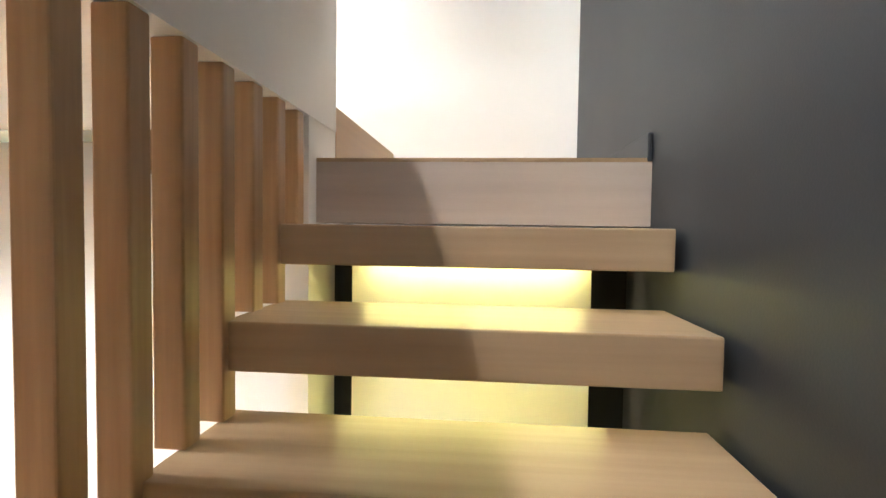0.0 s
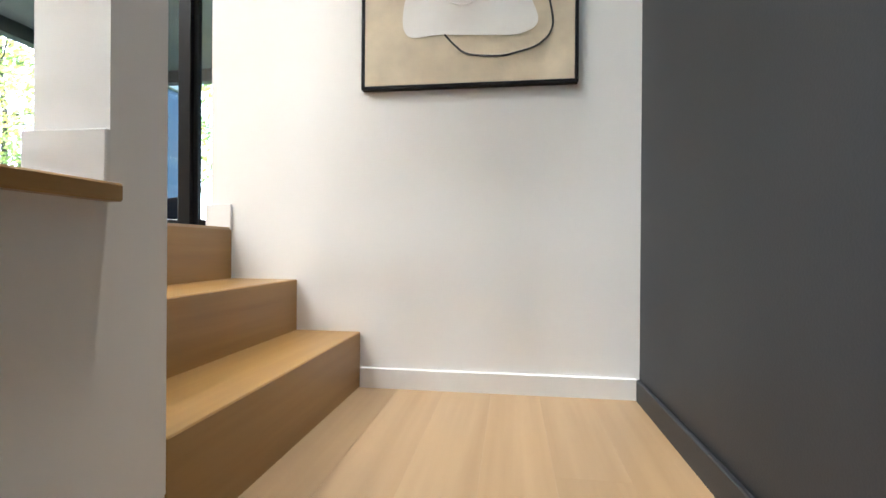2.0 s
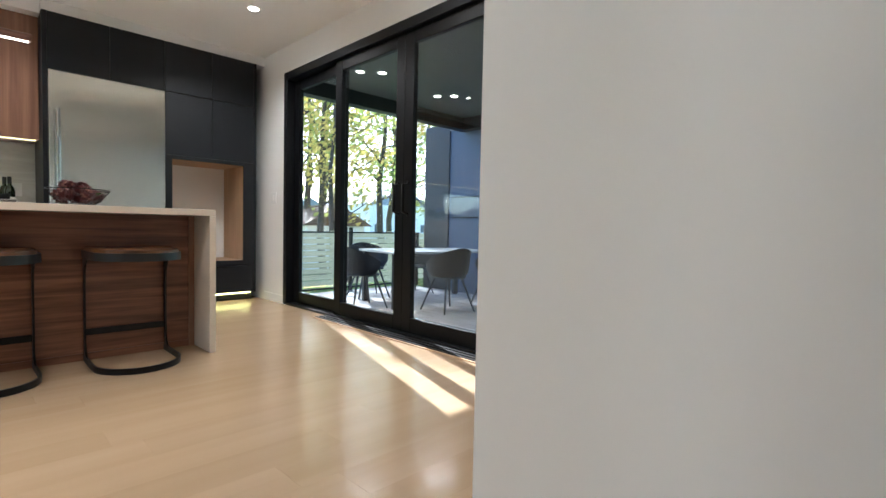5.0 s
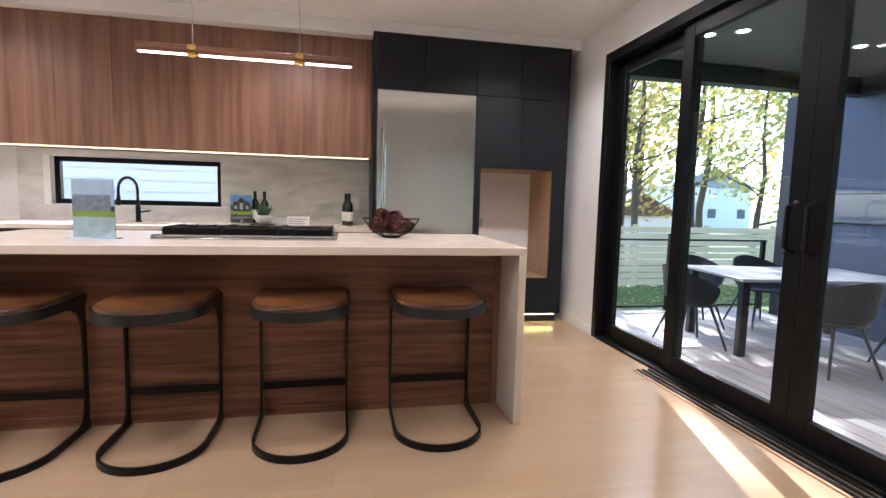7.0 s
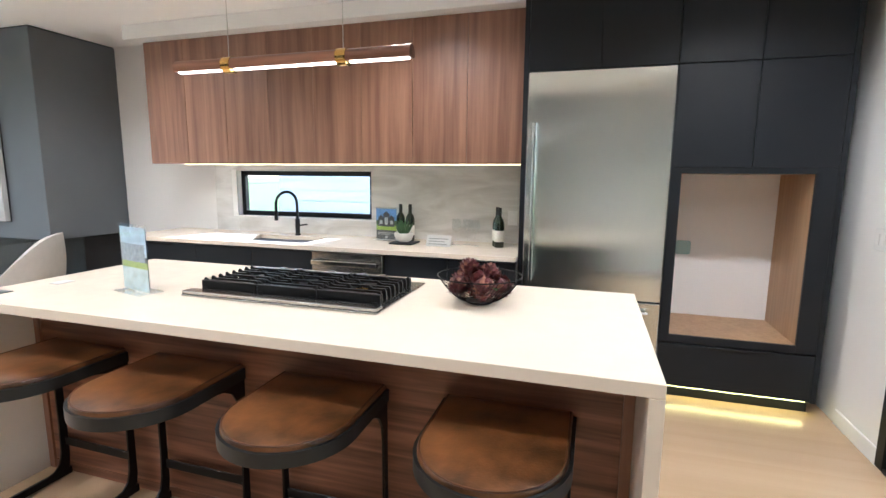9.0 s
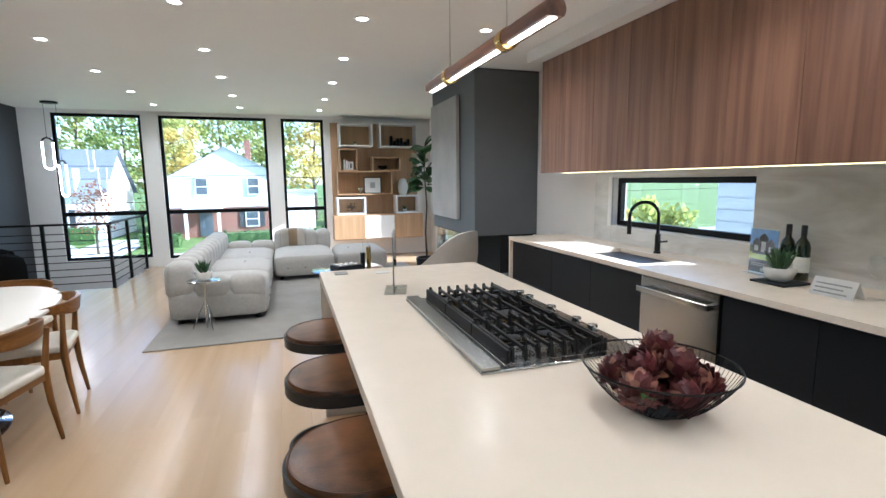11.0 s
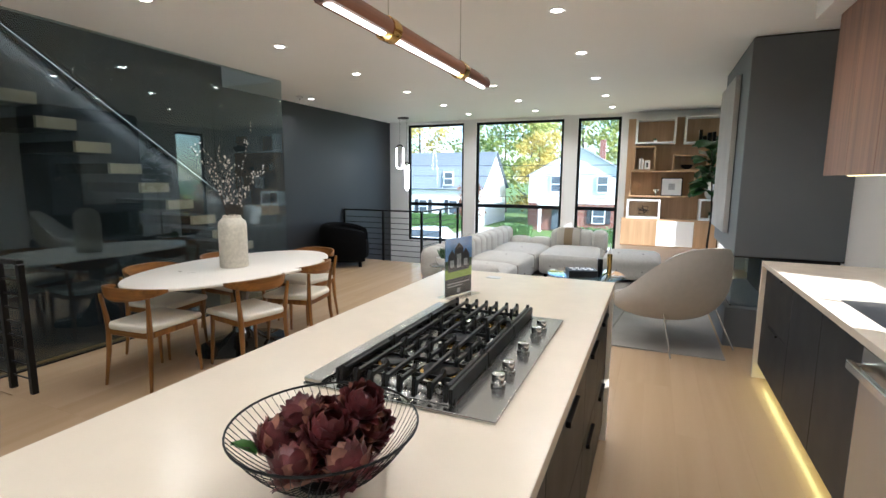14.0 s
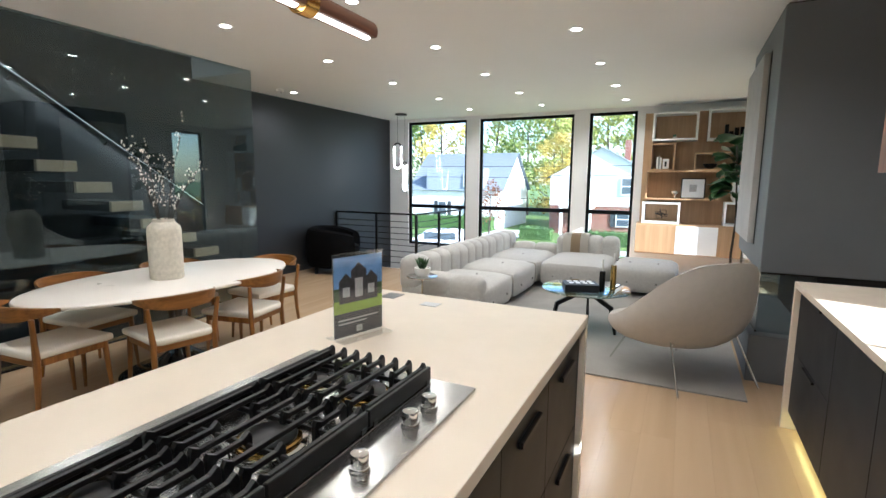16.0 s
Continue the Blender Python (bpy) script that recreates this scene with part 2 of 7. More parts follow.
M_WALL = shader("white_wall_paint", (0.86, 0.855, 0.85), 0.55, vary=0.015, scale=2, bump=0.012, bump_scale=220)
M_CEIL = shader("ceiling_paint", (0.91, 0.91, 0.905), 0.6, vary=0.01, scale=1.5, bump=0.03, bump_scale=200)
M_TRIM = shader("white_trim", (0.82, 0.82, 0.82), 0.35, vary=0.01, scale=6)
M_DARK = shader("charcoal_wall_paint", (0.029, 0.032, 0.0375), 0.5, spec=0.35, vary=0.05, scale=2, bump=0.05, bump_scale=180)
M_GREY = shader("grey_plaster", (0.118, 0.128, 0.138), 0.6, vary=0.06, scale=3, bump=0.06, bump_scale=140)
M_OAKF = wood("pale_oak_floor", (0.44, 0.307, 0.182), (0.50, 0.360, 0.230), 0.20, 'y', 3.5, 0.6, jitter=0.014, bump=0.01)
M_OAKT = wood("oak_tread", (0.37, 0.255, 0.145), (0.48, 0.35, 0.215), 0.36, 'x', 8, 0.5, jitter=0.04)
# landing edge: daylight sheen painted in as grey, over a pale film
M_OAKG = wood("oak_edge_sheen_and_film", (0.42, 0.345, 0.285), (0.54, 0.46, 0.40), 0.45, 'x', 6, 0.6)
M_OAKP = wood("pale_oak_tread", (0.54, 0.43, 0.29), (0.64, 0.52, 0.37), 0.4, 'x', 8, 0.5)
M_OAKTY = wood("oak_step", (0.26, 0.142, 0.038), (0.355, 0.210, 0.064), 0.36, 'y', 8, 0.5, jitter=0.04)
M_OAKL = wood("oak_landing", (0.34, 0.225, 0.115), (0.43, 0.30, 0.165), 0.34, 'y', 6, 0.5, jitter=0.05)
M_OAKZ = wood("oak_slat", (0.40, 0.245, 0.12), (0.54, 0.35, 0.19), 0.42, 'z', 14, 0.4, jitter=0.05)
M_OAKS = wood("oak_shelf", (0.37, 0.23, 0.12), (0.50, 0.33, 0.19), 0.45, 'z', 10, 0.5)
M_WALN = wood("walnut_veneer_upright", (0.155, 0.073, 0.044), (0.32, 0.168, 0.104), 0.42, 'z', 13, 0.75, jitter=0.07)
M_WALY = wood("walnut_veneer_level", (0.090, 0.034, 0.018), (0.31, 0.138, 0.078), 0.42, 'y', 24, 0.75)
M_CHW = wood("walnut_chair", (0.120, 0.045, 0.007), (0.30, 0.130, 0.026), 0.36, 'z', 14, 0.5)
M_CHWX = wood("walnut_back", (0.120, 0.045, 0.007), (0.30, 0.130, 0.026), 0.36, 'x', 14, 0.5)
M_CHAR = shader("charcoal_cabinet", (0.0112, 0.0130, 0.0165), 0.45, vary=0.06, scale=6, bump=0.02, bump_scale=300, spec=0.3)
M_BLACK = shader("black_metal", (0.0035, 0.0035, 0.004), 0.38, vary=0.1, scale=8, spec=0.28)
M_FRAME = shader("black_window_frame", (0.003, 0.0034, 0.0045), 0.45, vary=0.08, scale=5, spec=0.22)
M_QUARTZ = shader("white_quartz", (0.735, 0.648, 0.540), 0.22, vary=0.02, scale=9, spec=0.16)
M_STEEL = shader("brushed_steel", (0.46, 0.46, 0.45), 0.24, 1.0, vary=0.03, scale=3, stretch=(1, 0.05, 90), bump=0.004, bump_scale=30)
M_STEELP = shader("polished_steel", (0.66, 0.66, 0.64), 0.16, 1.0, vary=0.05, scale=20)
M_BRASS = shader("brass", (0.62, 0.40, 0.12), 0.24, 1.0, vary=0.08, scale=12)
M_GLASS = glass("window_glass", (0.97, 0.99, 0.985), 1.45)
M_SGLASS = glass("stair_glass", (0.68, 0.74, 0.76), 1.6, 1.3, (0.88, 1.0, 1.0))
M_CGLASS = glass("clear_glass", (0.98, 0.99, 0.99), 1.5)
M_LEATH = shader("brown_leather", (0.165, 0.067, 0.022), 0.32, vary=0.85, scale=6.5, bump=0.10, bump_scale=140)
M_LEATHD = shader("dark_leather_edge", (0.085, 0.032, 0.012), 0.45, vary=0.3, scale=12)
M_STOOLM = shader("dark_grey_steel", (0.035, 0.037, 0.038), 0.42, 0.6, vary=0.12, scale=10)
M_LED = glow("warm_led", (1.0, 0.80, 0.34), 1.15)
M_LEDS = glow("yellow_led", (1.0, 0.84, 0.26), 3.0)
M_LEDT = glow("stair_led", (1.0, 0.85, 0.25), 1.7)
M_FRIDGE = shader("brushed_fridge_steel", (0.78, 0.80, 0.76), 0.22, 1.0)
nt = M_FRIDGE.node_tree
tg = nt.nodes.new("ShaderNodeTangent")
tg.direction_type, tg.axis = 'RADIAL', 'Z'
bsdf = nt.nodes["Principled BSDF"]
nt.links.new(tg.outputs[0], bsdf.inputs["Tangent"])
bsdf.inputs["Anisotropic"].default_value = 1.0
M_LAMP = glow("downlight_disc", (1.0, 0.88, 0.70), 9)
M_TUBE = glow("lamp_tube", (1.0, 0.88, 0.72), 2.4)
M_SOIL = shader("dark_void", (0.01, 0.01, 0.012), 0.8)

# ---- walls, floors, ceilings ----
T = 0.14
structure("floor", box(KX - T, -0.589, YW - T, -3.74, SB + 0.1, -0.012), M_OAKF, "pale oak plank floor of the open living space", "floor")
structure("floor_middle", box(KX - T, GX, -3.74, 2.463, SB + 0.1, -0.012), M_OAKF, "pale oak plank floor beside the dining table", "floor")
structure("floor_stair_side", box(GX, DW, -3.74, -0.75, SB + 0.1, -0.012), M_OAKF, "pale oak plank floor by the charcoal wall", "floor")
structure("floor_rear", box(KX - T, -0.375, 2.463, YD + 0.3, SB + 0.1, -0.012), M_OAKF, "pale oak plank floor by the sliding doors", "floor")
bm = box(GX - 0.05, GX, -0.75, 2.463, SB, -0.012)
box(-0.36, GX - 0.05, 2.40, 2.463, SB, -0.012, bm=bm)
structure("wall_below_floor", bm, M_WALL, "white painted wall edge below the main floor", "wall")
structure("ceiling_below", box(GX - 4, GX - 0.05, -0.75, 2.40, SB, SB + 0.09), M_CEIL, "white ceiling of the lower hall", "ceiling")
# stair landing and three steps up
structure("landing", box(GX - 0.02, DW, 2.286, 3.445, LZ - 0.19, LZ - 0.012), M_OAKG, "oak stair landing with a plain thick edge", "landing")
for i, (x, z) in enumerate(((GX, -0.371), (-0.092, -0.188), (-0.349, -0.006))):
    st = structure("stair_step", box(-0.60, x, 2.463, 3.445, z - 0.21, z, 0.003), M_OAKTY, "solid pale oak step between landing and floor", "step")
# dark wall, picture wall
structure("wall_dark", box(DW, DW + T, YW - T, 3.445, -3.0, 5.4), M_DARK, "smooth charcoal painted wall along the stairs", "wall")
structure("wall_picture", box(-0.432, DW + T, 3.445, YD + 0.16, -3.0, 5.4), M_WALL, "plain white wall behind the stair landing", "wall")
structure("wall_pier", box(0.030, GX, 2.354, 2.463, -0.012, ZC), M_WALL, "narrow white wall pier beside the steps", "wall")
# kitchen wall with window, and a tall window beside the shelves
bm = box(KX - T, KX, YW - T, -4.85, -0.46, ZC)
box(KX - T, KX, -4.85, -4.05, 2.58, ZC, bm=bm)
box(KX - T, KX, -4.85, -4.05, -0.46, 0.12, bm=bm)
box(KX - T, KX, -4.05, 0.457, -0.46, ZC, bm=bm)
box(KX - T, KX, 0.457, 1.885, -0.46, 1.06, bm=bm)
box(KX - T, KX, 0.457, 1.885, 1.49, ZC, bm=bm)
box(KX - T, KX, 1.885, YD + 0.16, -0.46, ZC, bm=bm)
structure("wall_kitchen", bm, M_WALL, "white kitchen wall with a low strip window", "wall")
# deck door wall
bm = box(KX, -4.735, YD, YD + 0.16, -0.46, ZC)
box(-4.735, -0.85, YD, YD + 0.16, 2.44, ZC, bm=bm)
box(-0.85, -0.4325, YD, YD + 0.16, -0.46, ZC, bm=bm)
structure("wall_deck_doors", bm, M_WALL, "white wall around the black sliding doors", "wall")
# street wall with three tall windows
WINS = ((0.66, -0.65, 0.17), (-0.917, -2.691, 0.13), (-2.95, -3.721, 0.13))
bm = box(0.66, DW, YW - T, YW, -3.0, ZC)
box(-0.917, -0.65, YW - T, YW, -3.0, ZC, bm=bm)
box(-2.95, -2.691, YW - T, YW, -0.46, ZC, bm=bm)
box(KX, -3.721, YW - T, YW, -0.46, ZC, bm=bm)
for a, b, z in WINS:
    box(b, a, YW - T, YW, -3.0 if a > 0 else -0.46, z, bm=bm)
    box(b, a, YW - T, YW, 2.66, ZC, bm=bm)
structure("wall_street", bm, M_WALL, "white street wall with three tall windows", "wall")
# ceiling with the stair opening
bm = box(KX - T, GX, YW - T, YD + 0.16, ZC, ZC + 0.30)
box(GX, DW + T, YW - T, -0.99, ZC, ZC + 0.30, bm=bm)
structure("ceiling", bm, M_CEIL, "flat white ceiling with recessed downlights", "ceiling")
bm = box(GX - 0.1, GX, -0.99, 3.5, ZC + 0.30, 5.4)
box(GX, DW, -1.09, -0.99, ZC + 0.30, 5.4, bm=bm)
structure("wall_upper_shaft", bm, M_WALL, "white wall of the upper stairwell", "wall")
structure("ceiling_upper", box(GX - 0.1, DW + T, -1.09, 3.5, 5.4, 5.5), M_CEIL, "white ceiling over the upper stairwell", "ceiling")
# lower hall
structure("floor_lower", box(-4.0, DW + T, -6.0, 3.6, -3.1, -3.0), M_OAKF, "pale floor of the lower hall", "floor")
bm = box(-4.1, -4.0, -3.7, 3.6, -3.0, SB)
box(-4.1, GX - 0.1, 2.62, 2.72, -3.0, SB, bm=bm)
box(-0.63, -0.58, -5.6, -3.7, -3.0, SB + 0.1, bm=bm)
box(-4.1, DW, -3.80, -3.70, -3.0, SB, bm=bm)
structure("wall_lower", bm, M_WALL, "plain white walls of the lower hall", "wall")
structure("wall_floor_edge", box(-0.589, DW, -3.80, -3.742, SB - 0.1, -0.012), M_WALL, "white edge below the gallery railing", "wall")

# soffit over the cabinets
structure("soffit", box(KX, -5.28, -0.20, 3.285, 2.60, ZC - 0.003), M_WALL, "white soffit above the wall cabinets", "soffit")
structure("soffit_tall_units", box(KX, -5.24, 3.287, YD - 0.002, 2.622, ZC - 0.003), M_WALL, "white soffit above the tall units", "soffit")
# baseboards
bm = box(GX + 0.002, 1.09, 3.431, 3.4445, LZ - 0.01, LZ + 0.070, 0.003)
structure("baseboard_landing", bm, M_TRIM, "white baseboard below the painting", "baseboard")
structure("baseboard_landing_dark", box(1.086, 1.0995, 2.281, 3.430, LZ - 0.01, LZ + 0.070, 0.003), M_DARK, "charcoal baseboard along the landing", "baseboard")
structure("baseboard_floor_end", box(-0.447, -0.346, 3.431, 3.4445, -0.01, 0.085, 0.002), M_TRIM, "white baseboard end at the wall corner", "baseboard")
structure("baseboard_corner", box(-0.447, -0.4325, 3.4455, YD, -0.01, 0.085, 0.002), M_TRIM, "white baseboard beside the sliding doors", "baseboard")
structure("baseboard_pier", box(0.020, 0.150, 2.344, 2.3535, -0.01, 0.085, 0.002), M_TRIM, "white baseboard round the wall pier", "baseboard")
structure("baseboard_rear", box(-5.20, -4.74, YD - 0.014, YD - 0.0005, -0.01, 0.085, 0.003), M_TRIM, "white baseboard beside the tall unit", "baseboard")
structure("baseboard_dark", box(1.086, 1.0995, -3.74, -0.75, -0.01, 0.085, 0.003), M_DARK, "charcoal baseboard along the wall", "baseboard")
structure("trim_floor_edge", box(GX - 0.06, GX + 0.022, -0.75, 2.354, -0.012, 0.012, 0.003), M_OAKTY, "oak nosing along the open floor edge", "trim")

# ---- windows and sliding doors ----
def window(name, label, axis, a, b, z0, z1, at, depth=0.05, f=0.05, bars=(), back=-0.05):
    """A framed window in a wall: axis 'y' means the wall runs along x at y=at."""
    win = tagged(new(name), label, "window", kind="structure")

    def bx(p0, p1, d0, d1, q0, q1):
        return box(p0, p1, at + d0, at + d1, q0, q1, 0.003) if axis == 'y' else box(at + d0, at + d1, p0, p1, q0, q1, 0.003)
    d0, d1 = back - depth / 2, back + depth / 2
    part("jamb", bx(a, a + f, d0, d1, z0, z1), M_FRAME, win)
    part("jamb", bx(b - f, b, d0, d1, z0, z1), M_FRAME, win)
    part("head", bx(a + f, b - f, d0, d1, z1 - f, z1), M_FRAME, win)
    part("sill_frame", bx(a + f, b - f, d0, d1, z0, z0 + f), M_FRAME, win)
    for z in bars:
        part("transom", bx(a + f, b - f, d0, d1, z - 0.035, z + 0.035), M_FRAME, win)
    levels = [z0 + f] + [v for z in bars for v in (z - 0.035, z + 0.035)] + [z1 - f]
    for q0, q1 in zip(levels[::2], levels[1::2]):
        pane = part("pane", bx(a + f, b - f, back - 0.004, back + 0.004, q0, q1), M_GLASS, win)
        pane.visible_shadow = False
    return win


for i, (a, b, z) in enumerate(WINS):
    window(f"window_{i + 1}", "tall black-framed window with a low transom, facing the street", 'y', b, a, z, 2.66, YW, bars=(0.97,), back=-0.07)
window("window_4", "low black-framed strip window above the kitchen sink", 'x', 0.457, 1.885, 1.06, 1.49, KX, back=-0.07, f=0.045)
window("window_5", "tall narrow black-framed window beside the shelves", 'x', -4.85, -4.05, 0.12, 2.58, KX, back=-0.07)

door = tagged(new("door_1"), "black-framed four-panel sliding glass door, closed, to the deck", "door", kind="structure")
DX0, DX1 = -4.735, -0.85
part("jamb", box(DX0, DX0 + 0.07, YD - 0.02, YD + 0.14, 0, 2.44, 0.004), M_FRAME, door)
part("jamb", box(DX1 - 0.07, DX1, YD - 0.02, YD + 0.14, 0, 2.44, 0.004), M_FRAME, door)
part("head", box(DX0 + 0.07, DX1 - 0.07, YD - 0.02, YD + 0.14, 2.36, 2.44, 0.004), M_FRAME, door)
part("threshold", box(DX0 + 0.07, DX1 - 0.07, YD - 0.02, YD + 0.14, -0.011, 0.02, 0.003), M_FRAME, door)
for k in range(3):
    part("track", box(DX0 + 0.9, DX1 - 0.07, YD - 0.15 + k * 0.045, YD - 0.13 + k * 0.045, -0.011, 0.012, 0.002), M_FRAME, door)
part("track_strip", box(DX0 + 0.9, DX1 - 0.07, YD - 0.172, YD - 0.155, -0.011, 0.008, 0.002), M_OAKS, door, "wooden edge strip of the door track")
PANELS = ((-4.665, -3.715, 0.07), (-3.797, -2.805, 0.02), (-2.805, -1.825, 0.02), (-1.895, -0.92, 0.07))
for a, b, d in PANELS:
    pn = part("panel", box(a, a + 0.105, YD + d, YD + d + 0.045, 0.02, 2.36, 0.004), M_FRAME, door)
    part("stile", box(b - 0.105, b, YD + d, YD + d + 0.045, 0.02, 2.36, 0.004), M_FRAME, pn)
    part("rail", box(a + 0.105, b - 0.105, YD + d, YD + d + 0.045, 2.26, 2.36, 0.004), M_FRAME, pn)
    part("rail", box(a + 0.105, b - 0.105, YD + d, YD + d + 0.045, 0.02, 0.14, 0.004), M_FRAME, pn)
    pane = part("pane", box(a + 0.105, b - 0.105, YD + d + 0.018, YD + d + 0.026, 0.14, 2.26), M_GLASS, pn)
    pane.visible_shadow = False
for x in (-2.86, -2.75):
    part("door_pull", sweep([(x, YD + 0.02, 0.95), (x, YD - 0.03, 0.97), (x, YD - 0.03, 1.18), (x, YD + 0.02, 1.20)], 0.013, 8), M_BLACK, door, "black upright pull handle", True)

# ---- kitchen: tall units, fridge ----
FX = -5.215


def front(name, y0, y1, z0, z1, parent, mat=None, x=FX, th=0.02):
    return part(name, box(x - th, x, y0 + 0.0015, y1 - 0.0015, z0 + 0.0015, z1 - 0.0015, 0.0015), mat or M_CHAR, parent)


cab = thing("fridge_cabinet", "charcoal tall cabinet with two doors above the built-in fridge", "cabinet")
part("side_panel", box(KX, FX, 3.288, 3.321, 0.0, 2.62, 0.001), M_CHAR, cab)
part("side_panel", box(KX, FX - 0.02, 4.222, 4.24, 0.0, 2.62), M_CHAR, cab)
part("top_box", box(KX, FX - 0.021, 3.322, 4.221, 2.135, 2.62), M_CHAR, cab)
front("cabinet_door", 3.322, 3.772, 2.137, 2.62, cab)
front("cabinet_door", 3.772, 4.222, 2.137, 2.62, cab)
based(cab)
fr = thing("refrigerator", "built-in brushed stainless steel fridge with a freezer drawer below", "fridge")
part("body", box(KX + 0.05, FX - 0.03, 3.325, 4.218, 0.02, 2.128), M_BLACK, fr)


def bowed_front(y0, y1, z0, z1):
    """A steel front whose sheet is very slightly uneven, as pressed sheet metal is."""
    bm = box(FX - 0.03, FX + 0.025, y0, y1, z0, z1, 0.004)
    bmesh.ops.subdivide_edges(bm, edges=[e for e in bm.edges if e.calc_length() > 0.4], cuts=24, use_grid_fill=True)
    for v in bm.verts:
        if v.co.x > FX + 0.02:
            u, w = (v.co.y - y0) / (y1 - y0), (v.co.z - z0) / (z1 - z0)
            edge = min(1.0, u * 12, (1 - u) * 12, w * 12, (1 - w) * 12)
            v.co.x += edge * (0.0035 * math.sin(math.pi * u) * math.sin(math.pi * min(1.0, (1 - w) * 4.0)) + 0.0022 * math.sin(14.0 * w) - 0.0015 * math.sin(math.pi * u))
    return bm


part("fridge_door", bowed_front(3.327, 4.216, 0.655, 2.128), M_FRIDGE, fr, "", True)
part("freezer_drawer", box(FX - 0.03, FX + 0.025, 3.327, 4.216, 0.11, 0.645, 0.004), M_FRIDGE, fr)
part("kick_plate", box(FX - 0.06, FX - 0.03, 3.327, 4.216, 0.0, 0.10), M_BLACK, fr)
bm = rod((FX + 0.075, 3.385, 0.76), (FX + 0.075, 3.385, 1.80), 0.015, 16)
for z in (0.83, 1.73):
    rod((FX + 0.02, 3.385, z), (FX + 0.075, 3.385, z), 0.009, 12, bm=bm)
part("door_handle", bm, M_STEELP, fr, "tubular steel handle", True)
bm = rod((FX + 0.075, 3.40, 0.585), (FX + 0.075, 4.14, 0.585), 0.015, 16)
for y in (3.47, 4.07):
    rod((FX + 0.02, y, 0.585), (FX + 0.075, y, 0.585), 0.009, 12, bm=bm)
part("drawer_handle", bm, M_STEELP, fr, "tubular steel handle", True)
based(fr)
tall = thing("oven_cabinet", "charcoal tall unit with an empty oak-lined appliance niche", "cabinet")
part("side_panel", box(KX, FX, 5.105, 5.135, 0.09, 2.62, 0.001), M_CHAR, tall)
part("upper_box", box(KX, FX - 0.021, 4.242, 5.104, 1.50, 2.62), M_CHAR, tall)
front("cabinet_door", 4.224, 4.664, 2.137, 2.62, tall)
front("cabinet_door", 4.664, 5.104, 2.137, 2.62, tall)
front("cabinet_door", 4.224, 4.664, 1.52, 2.135, tall)
front("cabinet_door", 4.664, 5.104, 1.52, 2.135, tall)
bm = box(FX - 0.02, FX, 4.224, 4.285, 0.40, 1.518, 0.001)
box(FX - 0.02, FX, 4.995, 5.104, 0.40, 1.518, 0.001, bm=bm)
box(FX - 0.02, FX, 4.285, 4.995, 1.482, 1.518, 0.001, bm=bm)
box(FX - 0.02, FX, 4.285, 4.995, 0.40, 0.447, 0.001, bm=bm)
part("niche_frame", bm, M_CHAR, tall)
for y0, y1, z0, z1 in ((4.267, 4.285, 0.43, 1.50), (4.995, 5.013, 0.43, 1.50), (4.2852, 4.9948, 0.429, 0.447), (4.2852, 4.9948, 1.482, 1.5)):
    part("niche_panel", box(KX + 0.06, FX - 0.02, y0, y1, z0, z1), M_OAKS, tall, "oak veneer lining panel")
part("niche_back", box(KX + 0.04, KX + 0.059, 4.267, 5.013, 0.43, 1.50), M_WALL, tall, "white back board")
bm = box(KX + 0.06, KX + 0.075, 4.37, 4.47, 0.90, 1.0, 0.012, 2)
part("outlet_box", bm, shader("pale_blue_plastic", (0.35, 0.55, 0.56), 0.45, vary=0.03), tall, "pale blue electrical box")
front("drawer", 4.224, 5.104, 0.10, 0.39, tall)
part("drawer_pull", box(FX, FX + 0.012, 4.52, 4.86, 0.375, 0.388, 0.002), M_BLACK, tall, "black edge pull")
part("drawer_box", box(KX, FX - 0.021, 4.242, 5.104, 0.09, 0.40), M_CHAR, tall)
part("toe_kick", box(KX, FX - 0.08, 4.242, 5.12, 0.0, 0.088), M_CHAR, tall)
part("led_strip", box(FX - 0.078, FX - 0.06, 4.26, 5.10, 0.072, 0.084), M_LEDS, tall, "yellow light strip under the unit")
based(tall)

# ---- kitchen: wall cabinets, backsplash ----
UX, UY0, UY1 = -5.40, -0.112, 3.284
for i in range(4):
    w = (UY1 - UY0) / 4
    y = UY0 + i * w
    c = thing("wall_cabinet", "walnut veneer wall cabinet with two upright-grained doors", "cabinet", "wall cabinets over the counter")
    part("body", box(KX, UX - 0.02, y + 0.001, y + w - 0.001, 1.552, 2.598), M_WALN, c)
    for k in (0, 1):
        part("cabinet_door", box(UX - 0.019, UX, y + k * w / 2 + 0.0015, y + (k + 1) * w / 2 - 0.0015, 1.545, 2.598, 0.001), M_WALN, c)
    based(c)
strip = thing("led_strip", "warm light strip below the wall cabinets", "light strip")
part("housing", box(UX - 0.06, UX - 0.035, 0.22, 3.27, 1.543, 1.5515), M_STEELP, strip)
part("diffuser", box(UX - 0.058, UX - 0.037, 0.23, 3.26, 1.538, 1.543), M_LED, strip)
based(strip)


